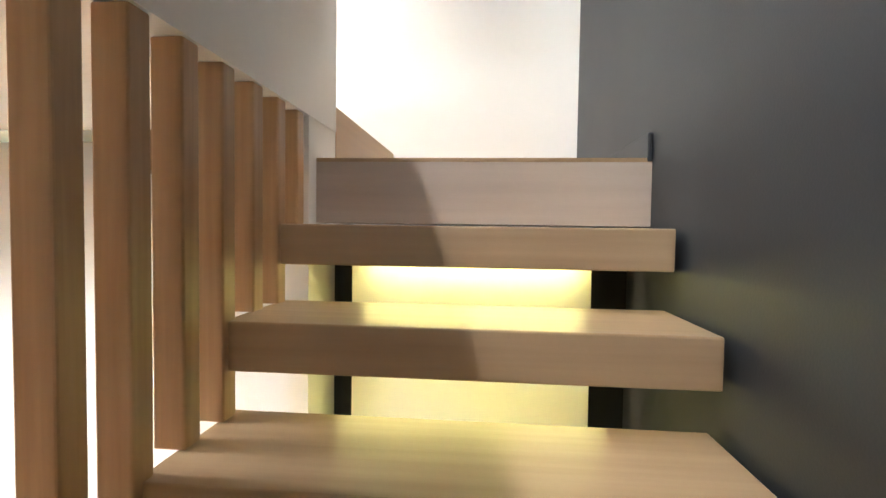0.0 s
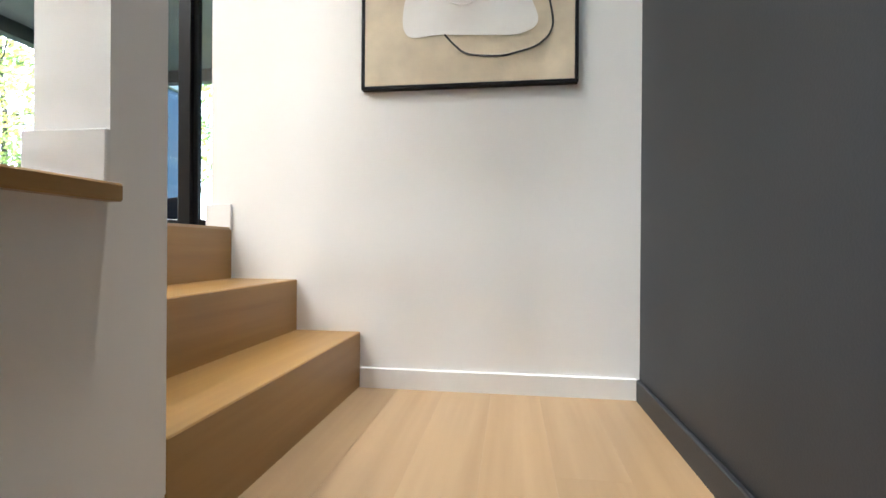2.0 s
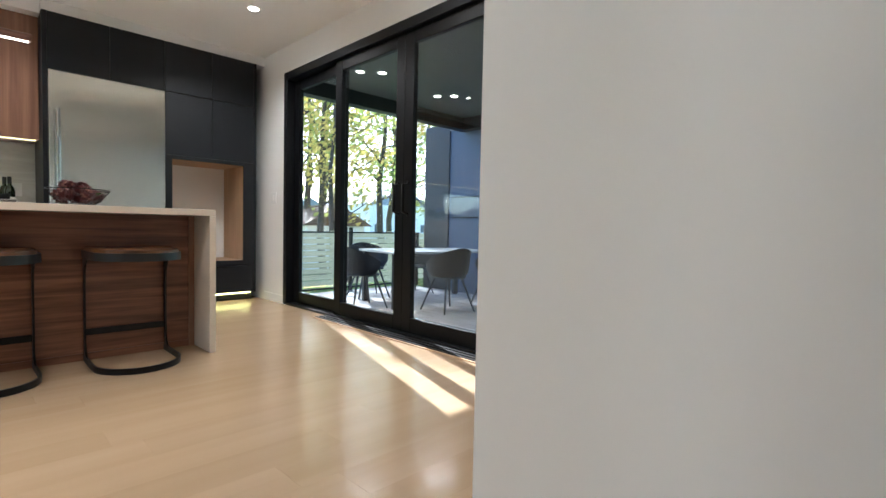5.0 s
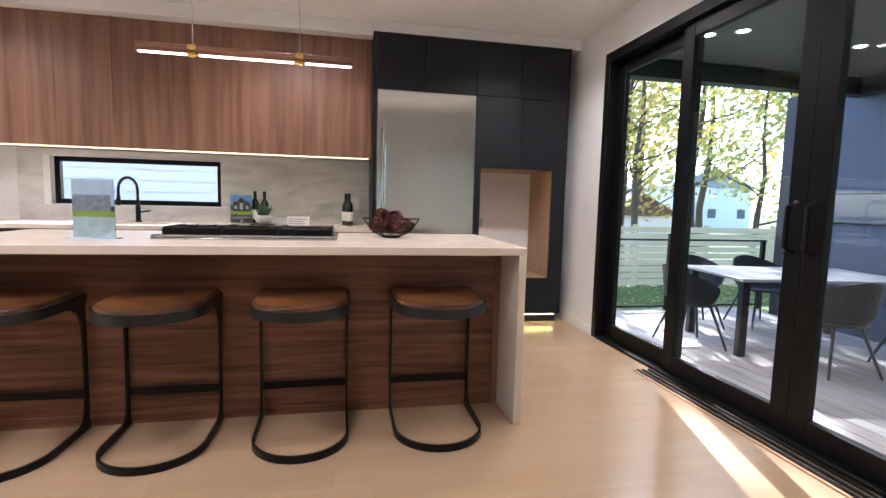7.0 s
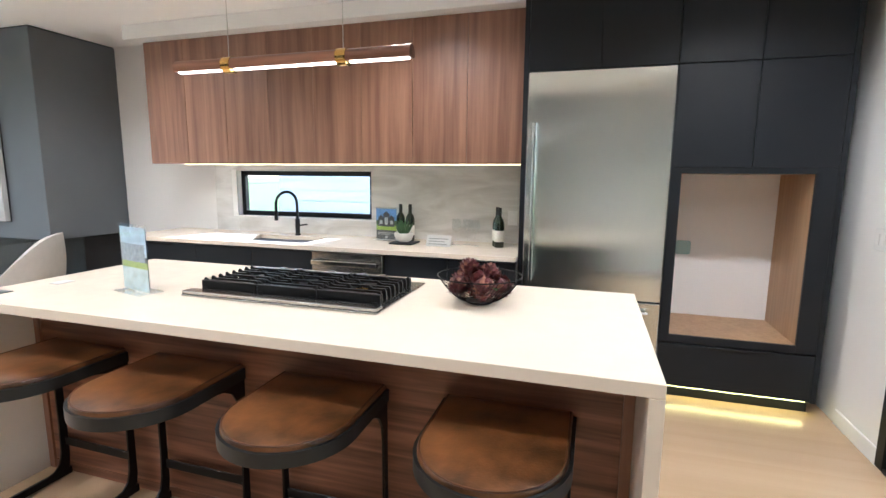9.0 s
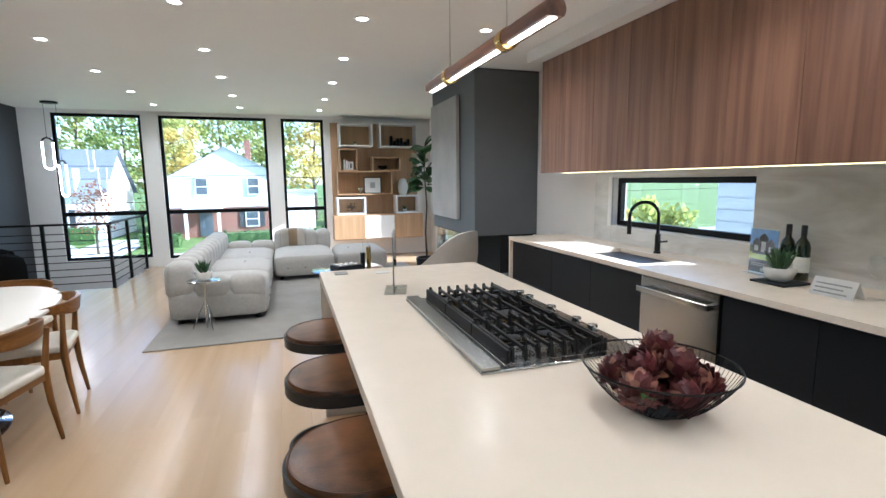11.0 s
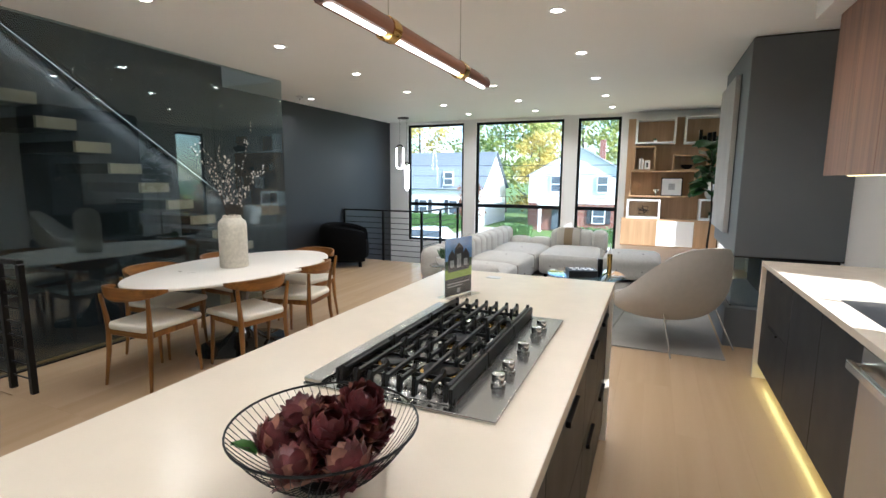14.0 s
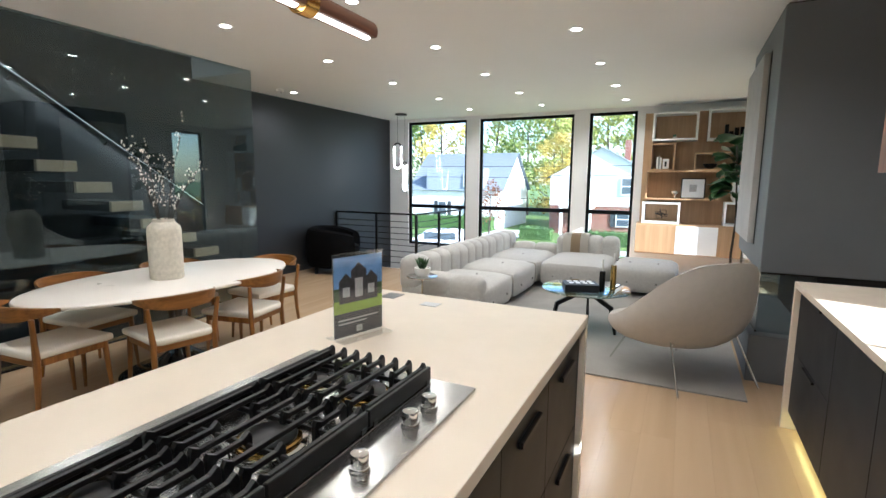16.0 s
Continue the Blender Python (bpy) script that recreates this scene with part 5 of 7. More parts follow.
for k in range(8):
    a = 2 * math.pi * k / 8 + rnd.uniform(-0.25, 0.25)
    lean = rnd.uniform(0.15, 1.0) if k % 3 else rnd.uniform(0.9, 1.3)
    ln = rnd.uniform(0.42, 0.66)
    p = Vector((0.02 * math.cos(a), 0.02 * math.sin(a), 0.25))
    d = Vector((math.cos(a) * 0.18, math.sin(a) * 0.18, 1)).normalized()
    pts = [p]
    for j in range(8):
        d = (d + Vector((math.cos(a) * lean, math.sin(a) * lean, 0.25)) * 0.16 + Vector((rnd.uniform(-1, 1), rnd.uniform(-1, 1), rnd.uniform(-0.5, 0.8))) * 0.10).normalized()
        p = p + d * ln / 7
        pts.append(p)
    sweep(pts, [0.0042 - 0.0004 * j for j in range(len(pts))], 5, bm=twigs)
    for j in range(3, len(pts)):
        for q in range(1 + j % 2):
            side = Vector((rnd.uniform(-1, 1), rnd.uniform(-1, 1), rnd.uniform(0.1, 1))).normalized()
            e = pts[j] + side * rnd.uniform(0.03, 0.09)
            if j < 8:
                sweep([pts[j], e], [0.0016, 0.0009], 4, bm=twigs)
            buds += [e, pts[j].lerp(e, 0.5) + Vector((0, 0, 0.006)), pts[j] + side * 0.008]
part("twig", twigs, M_TWIG, br)
bb = bmesh.new()
for e in buds:
    bmesh.ops.create_icosphere(bb, subdivisions=1, radius=rnd.uniform(0.0035, 0.006), matrix=Matrix.Translation(e) @ Matrix.Diagonal((1, 1, 1.4, 1)))
tagged(part("bud", bb, M_BUD, br, "white buds", True), kind="stuff")
br.matrix_basis = Matrix.LocRotScale((VX, VY, 0.7225), None, (1.0, 1.0, 1.26))

# ---- dining chairs ----
M_SEATW = shader("cream_seat_fabric", (0.72, 0.68, 0.60), 0.8, vary=0.04, scale=12, bump=0.15, bump_scale=300)


def dining_chair():
    c = thing("dining_chair", "walnut elbow dining chair with a cream padded seat", "chair", "chairs round the dining table")
    for sx in (-1, 1):
        part("front_leg", sweep([(sx * 0.205, -0.215, 0.0), (sx * 0.19, -0.20, 0.30), (sx * 0.185, -0.195, 0.425)], [0.011, 0.018, 0.019], 10), M_CHW, c, "tapered wooden leg", True)
        part("back_leg", sweep([(sx * 0.215, 0.245, 0.0), (sx * 0.20, 0.215, 0.25), (sx * 0.197, 0.205, 0.43), (sx * 0.212, 0.215, 0.56), (sx * 0.225, 0.225, 0.675)], [0.011, 0.018, 0.021, 0.016, 0.014], 10), M_CHW, c, "tapered wooden leg", True)
        part("side_rail", box(sx * 0.188 - 0.010, sx * 0.188 + 0.010, -0.19, 0.20, 0.375, 0.42, 0.004), M_CHW, c)
    part("front_rail", box(-0.172, 0.172, -0.205, -0.185, 0.375, 0.42, 0.004), M_CHWX, c)
    part("back_rail", box(-0.18, 0.18, 0.195, 0.215, 0.375, 0.42, 0.004), M_CHWX, c)
    out = [(-0.218, -0.235), (0.218, -0.235), (0.205, 0.20), (0.15, 0.235), (-0.15, 0.235), (-0.205, 0.20)]
    part("seat", slab(out, 0.418, 0.468, 0.020, 4), M_SEATW, c, "cream padded seat", True)
    bm = bmesh.new()
    rows, m = [], 20
    for k in range(m + 1):
        u = -1 + 2 * k / m
        x = 0.262 * math.sin(u * 1.35) / math.sin(1.35)
        y = 0.245 - 0.19 * abs(u) ** 2.4 + 0.02
        half = 0.012 + 0.038 * (1 - abs(u) ** 2) if abs(u) < 0.95 else 0.008
        th = 0.013 if abs(u) < 0.95 else 0.008
        zc = 0.695 + 0.012 * abs(u)
        rows.append([bm.verts.new((x, y - th, zc - half)), bm.verts.new((x, y + th, zc - half)), bm.verts.new((x * 1.02, y + th + 0.012, zc + half)), bm.verts.new((x * 1.02, y - th + 0.012, zc + half))])
    for q, w in zip(rows, rows[1:]):
        for j in range(4):
            bm.faces.new((q[j], q[(j + 1) % 4], w[(j + 1) % 4], w[j]))
    bm.faces.new(rows[0][::-1])
    bm.faces.new(rows[-1])
    bmesh.ops.recalc_face_normals(bm, faces=bm.faces[:])
    bmesh.ops.bevel(bm, geom=bm.edges[:], offset=0.004, segments=2, affect='EDGES')
    part("backrest", bm, M_CHWX, c, "curved walnut back rail", True)
    return c


dc = dining_chair()
dc.matrix_basis = pose(-0.955, 1.665, 0.0005, 0, 0, 5)
for x, y, a in ((-1.375, 1.16, 79), (-1.335, 0.49, 101), (-0.97, -0.06, 176), (-0.50, 1.22, -84), (-0.50, 0.47, -95)):
    copy_thing(dc, pose(x, y, 0.0005, 0, 0, a))

# ---- living room ----
M_RUG = shader("grey_wool_rug", (0.27, 0.255, 0.235), 0.95, vary=0.18, scale=2.2, bump=0.5, bump_scale=260)
rug = thing("area_rug", "grey mottled wool rug under sofa and chair", "rug")
part("rug_body", box(-4.98, -1.70, -4.35, -0.50, 0.0005, 0.014, 0.004), M_RUG, rug)
based(rug)
M_SOFA = shader("oatmeal_boucle", (0.44, 0.425, 0.40), 0.95, vary=0.08, scale=30, bump=0.55, bump_scale=170, sheen=0.2)
M_BUTTON = shader("grey_button", (0.22, 0.21, 0.20), 0.8)


def pillow_box(x0, x1, y0, y1, z0, z1, r):
    bm = box(x0, x1, y0, y1, z0, z1)
    bmesh.ops.subdivide_edges(bm, edges=bm.edges[:], cuts=6, use_grid_fill=True)
    c, h = Vector(((x0 + x1) / 2, (y0 + y1) / 2, (z0 + z1) / 2)), Vector(((x1 - x0) / 2, (y1 - y0) / 2, (z1 - z0) / 2))
    for v in bm.verts:
        d = v.co - c
        core = Vector([max(-h[i] + r, min(h[i] - r, d[i])) for i in range(3)])
        off = d - core
        if off.length > 1e-6:
            off = off.normalized() * r
        puff = 0.02 * (1 - (d.x / h.x) ** 2) * (1 - (d.y / h.y) ** 2) if d.z > 0 else 0
        v.co = c + core + off + Vector((0, 0, puff))
    return bm


def seat_module(x0, x1, y0, y1, label, buttons):
    s = thing("sofa_module", label, "sofa", "modules of the corner sofa")
    part("seat", pillow_box(x0 + 0.004, x1 - 0.004, y0 + 0.004, y1 - 0.004, 0.045, 0.40, 0.10), M_SOFA, s, "tufted oatmeal seat block", True)
    for x, y in ((x0 + 0.12, y0 + 0.12), (x1 - 0.12, y0 + 0.12), (x0 + 0.12, y1 - 0.12), (x1 - 0.12, y1 - 0.12)):
        part("foot", cyl(0.03, 0.0145, 0.06, 12, at=(x, y)), M_BLACK, s)
    for b in buttons:
        bm = bmesh.new()
        bmesh.ops.create_icosphere(bm, subdivisions=2, radius=0.014, matrix=Matrix.Translation(b))
        part("button", bm, M_BUTTON, s, "", True)
    return s


def back_cushion(s, x0, x1, y0, y1, z1, along, lobes, z0=0.30):
    bm = bmesh.new()
    for k in range(lobes):
        if along == 'y':
            a, b = y0 + (y1 - y0) * k / lobes, y0 + (y1 - y0) * (k + 1) / lobes
            add(bm, pillow_box(x0, x1, a - 0.018, b + 0.018, z0, z1, 0.08))
        else:
            a, b = x0 + (x1 - x0) * k / lobes, x0 + (x1 - x0) * (k + 1) / lobes
            add(bm, pillow_box(a - 0.018, b + 0.018, y0, y1, z0, z1, 0.08))
    part("backrest", bm, M_SOFA, s, "channelled oatmeal back cushion", True)


lab = "oatmeal boucle corner sofa module with tufted seat and channelled back"
s1 = seat_module(-2.74, -1.74, -2.30, -1.22, lab, [(-2.738, -1.55, 0.20), (-2.738, -2.0, 0.20), (-2.4, -1.9, 0.415)])
back_cushion(s1, -2.02, -1.74, -2.30, -1.24, 0.66, 'y', 4)
back_cushion(s1, -2.70, -2.02, -1.46, -1.22, 0.50, 'x', 2, 0.25)
s2 = seat_module(-2.74, -1.74, -3.30, -2.30, lab, [(-2.738, -2.55, 0.20), (-2.738, -3.05, 0.20), (-2.4, -2.8, 0.415)])
back_cushion(s2, -2.02, -1.74, -3.30, -2.30, 0.66, 'y', 4)
s3 = seat_module(-2.74, -1.74, -4.58, -3.30, lab, [(-2.4, -3.7, 0.415)])
back_cushion(s3, -2.02, -1.74, -4.58, -3.30, 0.66, 'y', 4)
back_cushion(s3, -2.74, -2.02, -4.58, -4.32, 0.50, 'x', 2, 0.25)
s4 = seat_module(-3.66, -2.74, -4.58, -3.30, lab, [(-2.95, -3.302, 0.20), (-3.2, -3.302, 0.20), (-3.45, -3.302, 0.20)])
back_cushion(s4, -3.66, -2.76, -4.58, -4.30, 0.66, 'x', 4)
s5 = seat_module(-4.50, -3.67, -4.40, -3.38, "oatmeal boucle tufted ottoman at the end of the sofa", [(-3.9, -3.382, 0.20), (-4.25, -3.382, 0.20), (-3.9, -3.7, 0.415), (-4.25, -3.7, 0.415)])
for s in (s1, s2, s3, s4, s5):
    based(s)
th = thing("throw_blanket", "beige and cream striped throw over the sofa back", "blanket")
M_THR1 = shader("tan_wool", (0.36, 0.27, 0.17), 0.95, vary=0.1, bump=0.3, bump_scale=200)
M_THR2 = shader("cream_wool", (0.62, 0.58, 0.52), 0.95, vary=0.1, bump=0.3, bump_scale=200)
for x0, x1, m in ((-2.98, -2.86, M_THR2), (-3.12, -2.98, M_THR1), (-3.24, -3.12, M_THR2)):
    pts = [(-4.268, 0.405), (-4.262, 0.45), (-4.275, 0.60), (-4.33, 0.675), (-4.44, 0.69), (-4.55, 0.675), (-4.595, 0.60), (-4.598, 0.45)]
    bm = bmesh.new()
    vs = [[bm.verts.new((x, y, z + 0.014)) for x in (x0, x1)] for y, z in pts]
    for q, w in zip(vs, vs[1:]):
        bm.faces.new((q[0], q[1], w[1], w[0]))
    bmesh.ops.solidify(bm, geom=bm.faces[:], thickness=0.012)
    part("stripe", bm, m, th, "", True)
based(th)

# side table and plant
stb = thing("side_table", "small round glass side table on a slim steel stem", "side table")
part("tabletop", lathe([(0.155, 0.497), (0.16, 0.499), (0.16, 0.505), (0.155, 0.507)], 36), M_STEELP, stb, "", True)
part("stem", cyl(0.011, 0.012, 0.497, 12), M_STEELP, stb, "", True)
for k in range(3):
    a = 2.1 * k
    part("leg", sweep([(0.0, 0.0, 0.30), (0.07 * math.cos(a), 0.07 * math.sin(a), 0.15), (0.13 * math.cos(a), 0.13 * math.sin(a), 0.012)], 0.006, 8), M_STEELP, stb, "", True)
stb.location = (-2.15, -1.04, 0.0145)
succulent("potted_agave", "spiky dark green plant in a white bowl on the side table", 30, 0.085, 0.085, 8).location = (-2.15, -1.04, 0.5218)

# coffee table
cf = thing("coffee_table", "round glass coffee table on angled black legs", "coffee table")
CTX, CTY = -3.66, -1.75
part("glass_top", lathe([(0.43, 0.392), (0.435, 0.394), (0.435, 0.404), (0.43, 0.406)], 48), glass("table_glass", (0.55, 0.66, 0.66), 1.6, 2.2), cf, "greenish glass top", True)
for k in range(3):
    a = 0.6 + 2.094 * k
    c, s = math.cos(a), math.sin(a)
    part("leg", sweep([(0.36 * c, 0.36 * s, 0.0), (0.30 * c, 0.30 * s, 0.25), (0.05 * c, 0.05 * s, 0.36)], 0, flat=(0.012, 0.022)), M_BLACK, cf)
part("hub", cyl(0.06, 0.34, 0.391, 16), M_BLACK, cf)
cf.location = (CTX, CTY, 0.0145)
bk = thing("book", "black box book with white lettering blocks lying on the coffee table", "book")
part("cover", box(-0.16, 0.16, -0.12, 0.12, 0, 0.075, 0.003), M_CHAR, bk)
for k in range(4):
    part("letter_block", box(-0.13 + 0.065 * k, -0.085 + 0.065 * k, -0.02, 0.04, 0.075, 0.0765), M_TRIM, bk)
    part("letter_block", box(-0.12 + 0.065 * k, -0.075 + 0.065 * k, -0.10, -0.045, 0.075, 0.0765), M_TRIM, bk)
bk.matrix_basis = pose(CTX + 0.03, CTY + 0.15, 0.4208, 0, 0, 20)
for dx, dy, h, m, lb in ((-0.17, 0.10, 0.20, M_BLACK, "black candle holder with a slim candle"), (-0.26, 0.00, 0.25, M_BRASS, "brass candle holder with a slim candle")):
    cs = thing("candle_holder", lb + " on the coffee table", "candle holder")
    part("holder", cyl(0.028, 0.0, h, 24, bevel=0.002), m, cs, "", True)
    part("candle", cyl(0.006, h, h + 0.12, 10), M_CERA, cs, "", True)
    cs.location = (CTX + dx, CTY + dy, 0.4208)

# lounge chair
M_WOOL = shader("pale_grey_wool", (0.46, 0.435, 0.405), 0.9, vary=0.04, scale=20, bump=0.2, bump_scale=260)
lc = thing("lounge_chair", "wide curved lounge chair in pale grey wool on slim chrome legs", "armchair")
bm = bmesh.new()
NU, NV, grid = 40, 14, []
for j in range(NV + 1):
    t = j / NV
    row = []
    for k in range(NU):
        a = 2 * math.pi * k / NU                      # 0 at the back, pi at the front lip
        c = (1 + math.cos(a)) / 2
        k1 = min(a, 2 * math.pi - a)
        rim_z = 0.43 + 0.50 * math.exp(-(k1 / 1.30) ** 3.2) - 0.03 * (1 - c) ** 4
        r = (0.46 + 0.07 * math.sin(a) ** 2) * (1 + 0.07 * math.sin(math.pi * t))
        q = t * math.pi / 2
        out, up = math.sin(q) ** 0.62, (1 - math.cos(q)) ** (0.9 + 0.3 * c)
        row.append(bm.verts.new((-math.sin(a) * r * out, math.cos(a) * r * out - 0.02, 0.235 + (rim_z - 0.235) * up)) if j else None)
    grid.append(row)
low = bm.verts.new((0, -0.02, 0.235))
for k in range(NU):
    bm.faces.new((low, grid[1][(k + 1) % NU], grid[1][k]))
for a, b in zip(grid[1:], grid[2:]):
    for k in range(NU):
        bm.faces.new((a[k], a[(k + 1) % NU], b[(k + 1) % NU], b[k]))
bmesh.ops.recalc_face_normals(bm, faces=bm.faces[:])
bmesh.ops.solidify(bm, geom=bm.faces[:], thickness=0.04)
part("shell", bm, M_WOOL, lc, "curved upholstered shell", True)
part("seat_cushion", pillow_box(-0.27, 0.27, -0.36, 0.16, 0.33, 0.44, 0.045), M_WOOL, lc, "loose seat cushion", True)
for sx in (-1, 1):
    part("front_leg", sweep([(sx * 0.27, -0.14, 0.36), (sx * 0.30, -0.24, 0.25), (sx * 0.33, -0.40, 0.0)], 0.008, 10), M_STEELP, lc, "slim chrome leg", True)
    part("back_leg", sweep([(sx * 0.28, 0.22, 0.40), (sx * 0.30, 0.28, 0.28), (sx * 0.345, 0.42, 0.0)], 0.008, 10), M_STEELP, lc, "slim chrome leg", True)
    part("frame_loop", sweep([(sx * 0.27, -0.14, 0.36), (sx * 0.32, -0.04, 0.29), (sx * 0.32, 0.08, 0.29), (sx * 0.28, 0.22, 0.40)], 0.008, 10), M_STEELP, lc, "", True)
lc.matrix_basis = pose(-4.535, -0.87, 0.0145, 0, 0, 41)

# black barrel chair by the wall
M_VELV = shader("black_boucle", (0.002, 0.002, 0.0023), 0.95, spec=0.12, vary=0.2, scale=30, bump=0.5, bump_scale=150)
bc = thing("barrel_chair", "rounded black upholstered barrel armchair by the charcoal wall", "armchair")
bm = bmesh.new()
rows = []
for k in range(25):
    a = radians(-130 + 260 * k / 24)
    s, c = math.sin(a), math.cos(a)
    top = 0.70 - 0.10 * (abs(a) / radians(130)) ** 3
    rows.append([bm.verts.new((r * s, r * c, z)) for r, z in ((0.39, 0.10), (0.42, 0.25), (0.42, top - 0.12), (0.39, top - 0.03), (0.34, top), (0.28, top - 0.03), (0.25, top - 0.12), (0.25, 0.12))])
for q, w in zip(rows, rows[1:]):
    for j in range(8):
        bm.faces.new((q[j], q[(j + 1) % 8], w[(j + 1) % 8], w[j]))
bm.faces.new(rows[0])
bm.faces.new(rows[-1][::-1])
bmesh.ops.recalc_face_normals(bm, faces=bm.faces[:])
part("barrel_back", bm, M_VELV, bc, "", True)
part("seat", cyl(0.30, 0.12, 0.42, 32, bevel=0.05), M_VELV, bc, "", True)
for x, y in ((-0.25, 0.25), (0.25, 0.25), (-0.25, -0.18), (0.25, -0.18)):
    part("foot", cyl(0.025, 0.0, 0.14, 12, at=(x, y)), M_BLACK, bc)
bc.matrix_basis = Matrix.LocRotScale((0.575, -3.10, 0.0005), Matrix.Rotation(radians(-60), 3, 'Z').to_quaternion(), (1.2, 1.2, 1.04))

# paperclip pendant over the stair opening
pl = thing("loop_pendant", "pendant of two glowing interlinked loops on black cables", "pendant lamp")
M_NEON = glow("neon_loop", (1.0, 0.93, 0.82), 6)


def loop(cx, z0, z1, w, turn):
    pts = []
    for k in range(9):
        a = math.pi * k / 8
        pts.append((w * math.cos(a), 0, z1 + w * math.sin(a)))
    for k in range(9):
        a = math.pi + math.pi * k / 8
        pts.append((w * math.cos(a), 0, z0 + w * math.sin(a)))
    m = Matrix.Translation((cx, -4.75, 0)) @ Matrix.Rotation(radians(turn), 4, 'Z')
    return [m @ Vector(p) for p in pts]


for cx, z0, z1, turn in ((0.43, 1.78, 2.12, 25), (0.27, 1.36, 1.78, -30)):
    pts = loop(cx, z0, z1, 0.065, turn)
    part("glowing_tube", sweep(pts[8:] + pts[:1], 0.012, 10), M_NEON, pl, "glowing white tube", True)
    part("black_bend", sweep([p for p in pts if p.z >= z1 - 1e-6], 0.013, 10), M_BLACK, pl, "black metal bend", True)
    part("cable", rod((cx, -4.75, z1 + 0.06), (cx, -4.75, ZC - 0.02), 0.0025, 6), M_BLACK, pl)
part("canopy", cyl(0.11, ZC - 0.025, ZC - 0.0005, 28, at=(0.35, -4.75), bevel=0.003), M_BLACK, pl, "", True)
based(pl)

# ---- fireplace ----
fp = thing("fireplace_hood", "grey plaster chimney hood hanging from the ceiling over the fireplace", "fireplace hood")
part("hood", box(KX + 0.0005, -5.035, -2.60, -0.97, 0.838, ZC - 0.013, 0.004), M_GREY, fp)
part("ceiling_gap", box(KX + 0.0005, -5.050, -2.585, -0.985, ZC - 0.0125, ZC - 0.0005), M_BLACK, fp, "dark shadow gap")
part("underside", box(KX + 0.0005, -5.040, -2.595, -0.975, 0.825, 0.8375), M_BLACK, fp, "dark metal underside")
based(fp)
fb = thing("fireplace", "dark grey fireplace plinth with a glass-sided firebox", "fireplace")
part("plinth", box(KX + 0.0005, -5.00, -2.62, -0.95, 0.0005, 0.36, 0.004), M_GREY, fb)
part("firebox", box(KX + 0.0005, -5.40, -2.50, -1.06, 0.3605, 0.824), M_SOIL, fb, "dark firebox")
for bx_ in ((-5.40, -5.052, -1.066, -1.058), (-5.40, -5.052, -2.506, -2.498), (-5.060, -5.052, -2.498, -1.066)):
    p = part("glass_side", box(*bx_, 0.362, 0.823), glass("firebox_glass", (0.75, 0.80, 0.80), 1.5), fb, "clear firebox glass")
    p.visible_shadow = False
part("edge_strip", box(-5.060, -5.045, -2.51, -1.05, 0.3605, 0.374), M_BLACK, fb)
based(fb)
ar = thing("relief_panel", "pale grey textured art panel hung on the chimney hood", "wall art")
M_RELF = shader("pale_plaster_relief", (0.42, 0.41, 0.40), 0.85, vary=0.14, scale=2.5, bump=0.6, bump_scale=18)
part("panel", box(-5.030, -4.985, -2.52, -1.46, 1.0, 2.50, 0.003), M_RELF, ar)
part("edge_frame", box(-5.0345, -5.0302, -2.53, -1.45, 0.99, 2.51), M_BLACK, ar)
based(ar)

# ---- shelf wall ----
SX0_, SX1_ = -5.56, -3.845
sh = thing("shelf_wall", "oak wall shelving with offset boxes and a white cabinet door", "shelf")
part("back_panel", box(SX0_, SX1_, YW + 0.0005, YW + 0.02, 0.36, 2.60), M_OAKS, sh, "oak back panel")
part("cabinet_body", box(SX0_ - 0.02, SX1_ + 0.02, YW + 0.0205, YW + 0.34, 0.36, 0.84, 0.001), M_OAKS, sh, "oak lower cabinet")
w3 = (SX1_ - SX0_ + 0.04) / 3
for k in range(3):
    x = SX0_ - 0.02 + k * w3
    part("cabinet_door", box(x + 0.003, x + w3 - 0.003, YW + 0.3405, YW + 0.36, 0.375, 0.815, 0.001), M_TRIM if k == 1 else M_OAKS, sh, "white cabinet door" if k == 1 else "oak cabinet door")


def cubby(x0, x1, z0, z1, mat, d=0.30, t=0.022):
    for b in ((x0, x0 + t, z0, z1), (x1 - t, x1, z0, z1), (x0 + t, x1 - t, z0, z0 + t), (x0 + t, x1 - t, z1 - t, z1)):
        part("box_side", box(b[0], b[1], YW + 0.0205, YW + 0.02 + d, b[2], b[3], 0.001), mat, sh, "white box frame" if mat is M_TRIM else "")


cubby(-4.62, -3.98, 2.14, 2.57, M_TRIM, t=0.03)
cubby(-5.50, -4.75, 2.13, 2.59, M_TRIM, t=0.03)
cubby(-4.32, -3.97, 1.68, 2.10, M_OAKS)
cubby(-5.15, -4.60, 1.68, 1.95, M_OAKS)
cubby(-4.98, -3.92, 1.22, 1.679, M_OAKS)
cubby(-4.45, -3.90, 0.842, 1.18, M_TRIM, t=0.03)
cubby(-5.54, -5.05, 0.842, 1.20, M_TRIM, t=0.03)
based(sh)
YS = YW + 0.17
succulent("small_air_plant", "small spiky green plant in the upper shelf box", 16, 0.03, 0.03, 21).location = (-4.30, YS, 2.1705)
bo = thing("black_sculpture", "black angular blocks sculpture in the upper shelf box", "sculpture")
for k, (x, w, h) in enumerate(((-5.0, 0.05, 0.20), (-5.06, 0.06, 0.10), (-5.13, 0.06, 0.15), (-5.20, 0.05, 0.16), (-5.27, 0.07, 0.09), (-5.34, 0.05, 0.14))):
    part("block", box(x - w / 2, x + w / 2 - 0.001, YS - 0.05, YS + 0.05, 2.1605, 2.16 + h, 0.002), M_BLACK, bo)
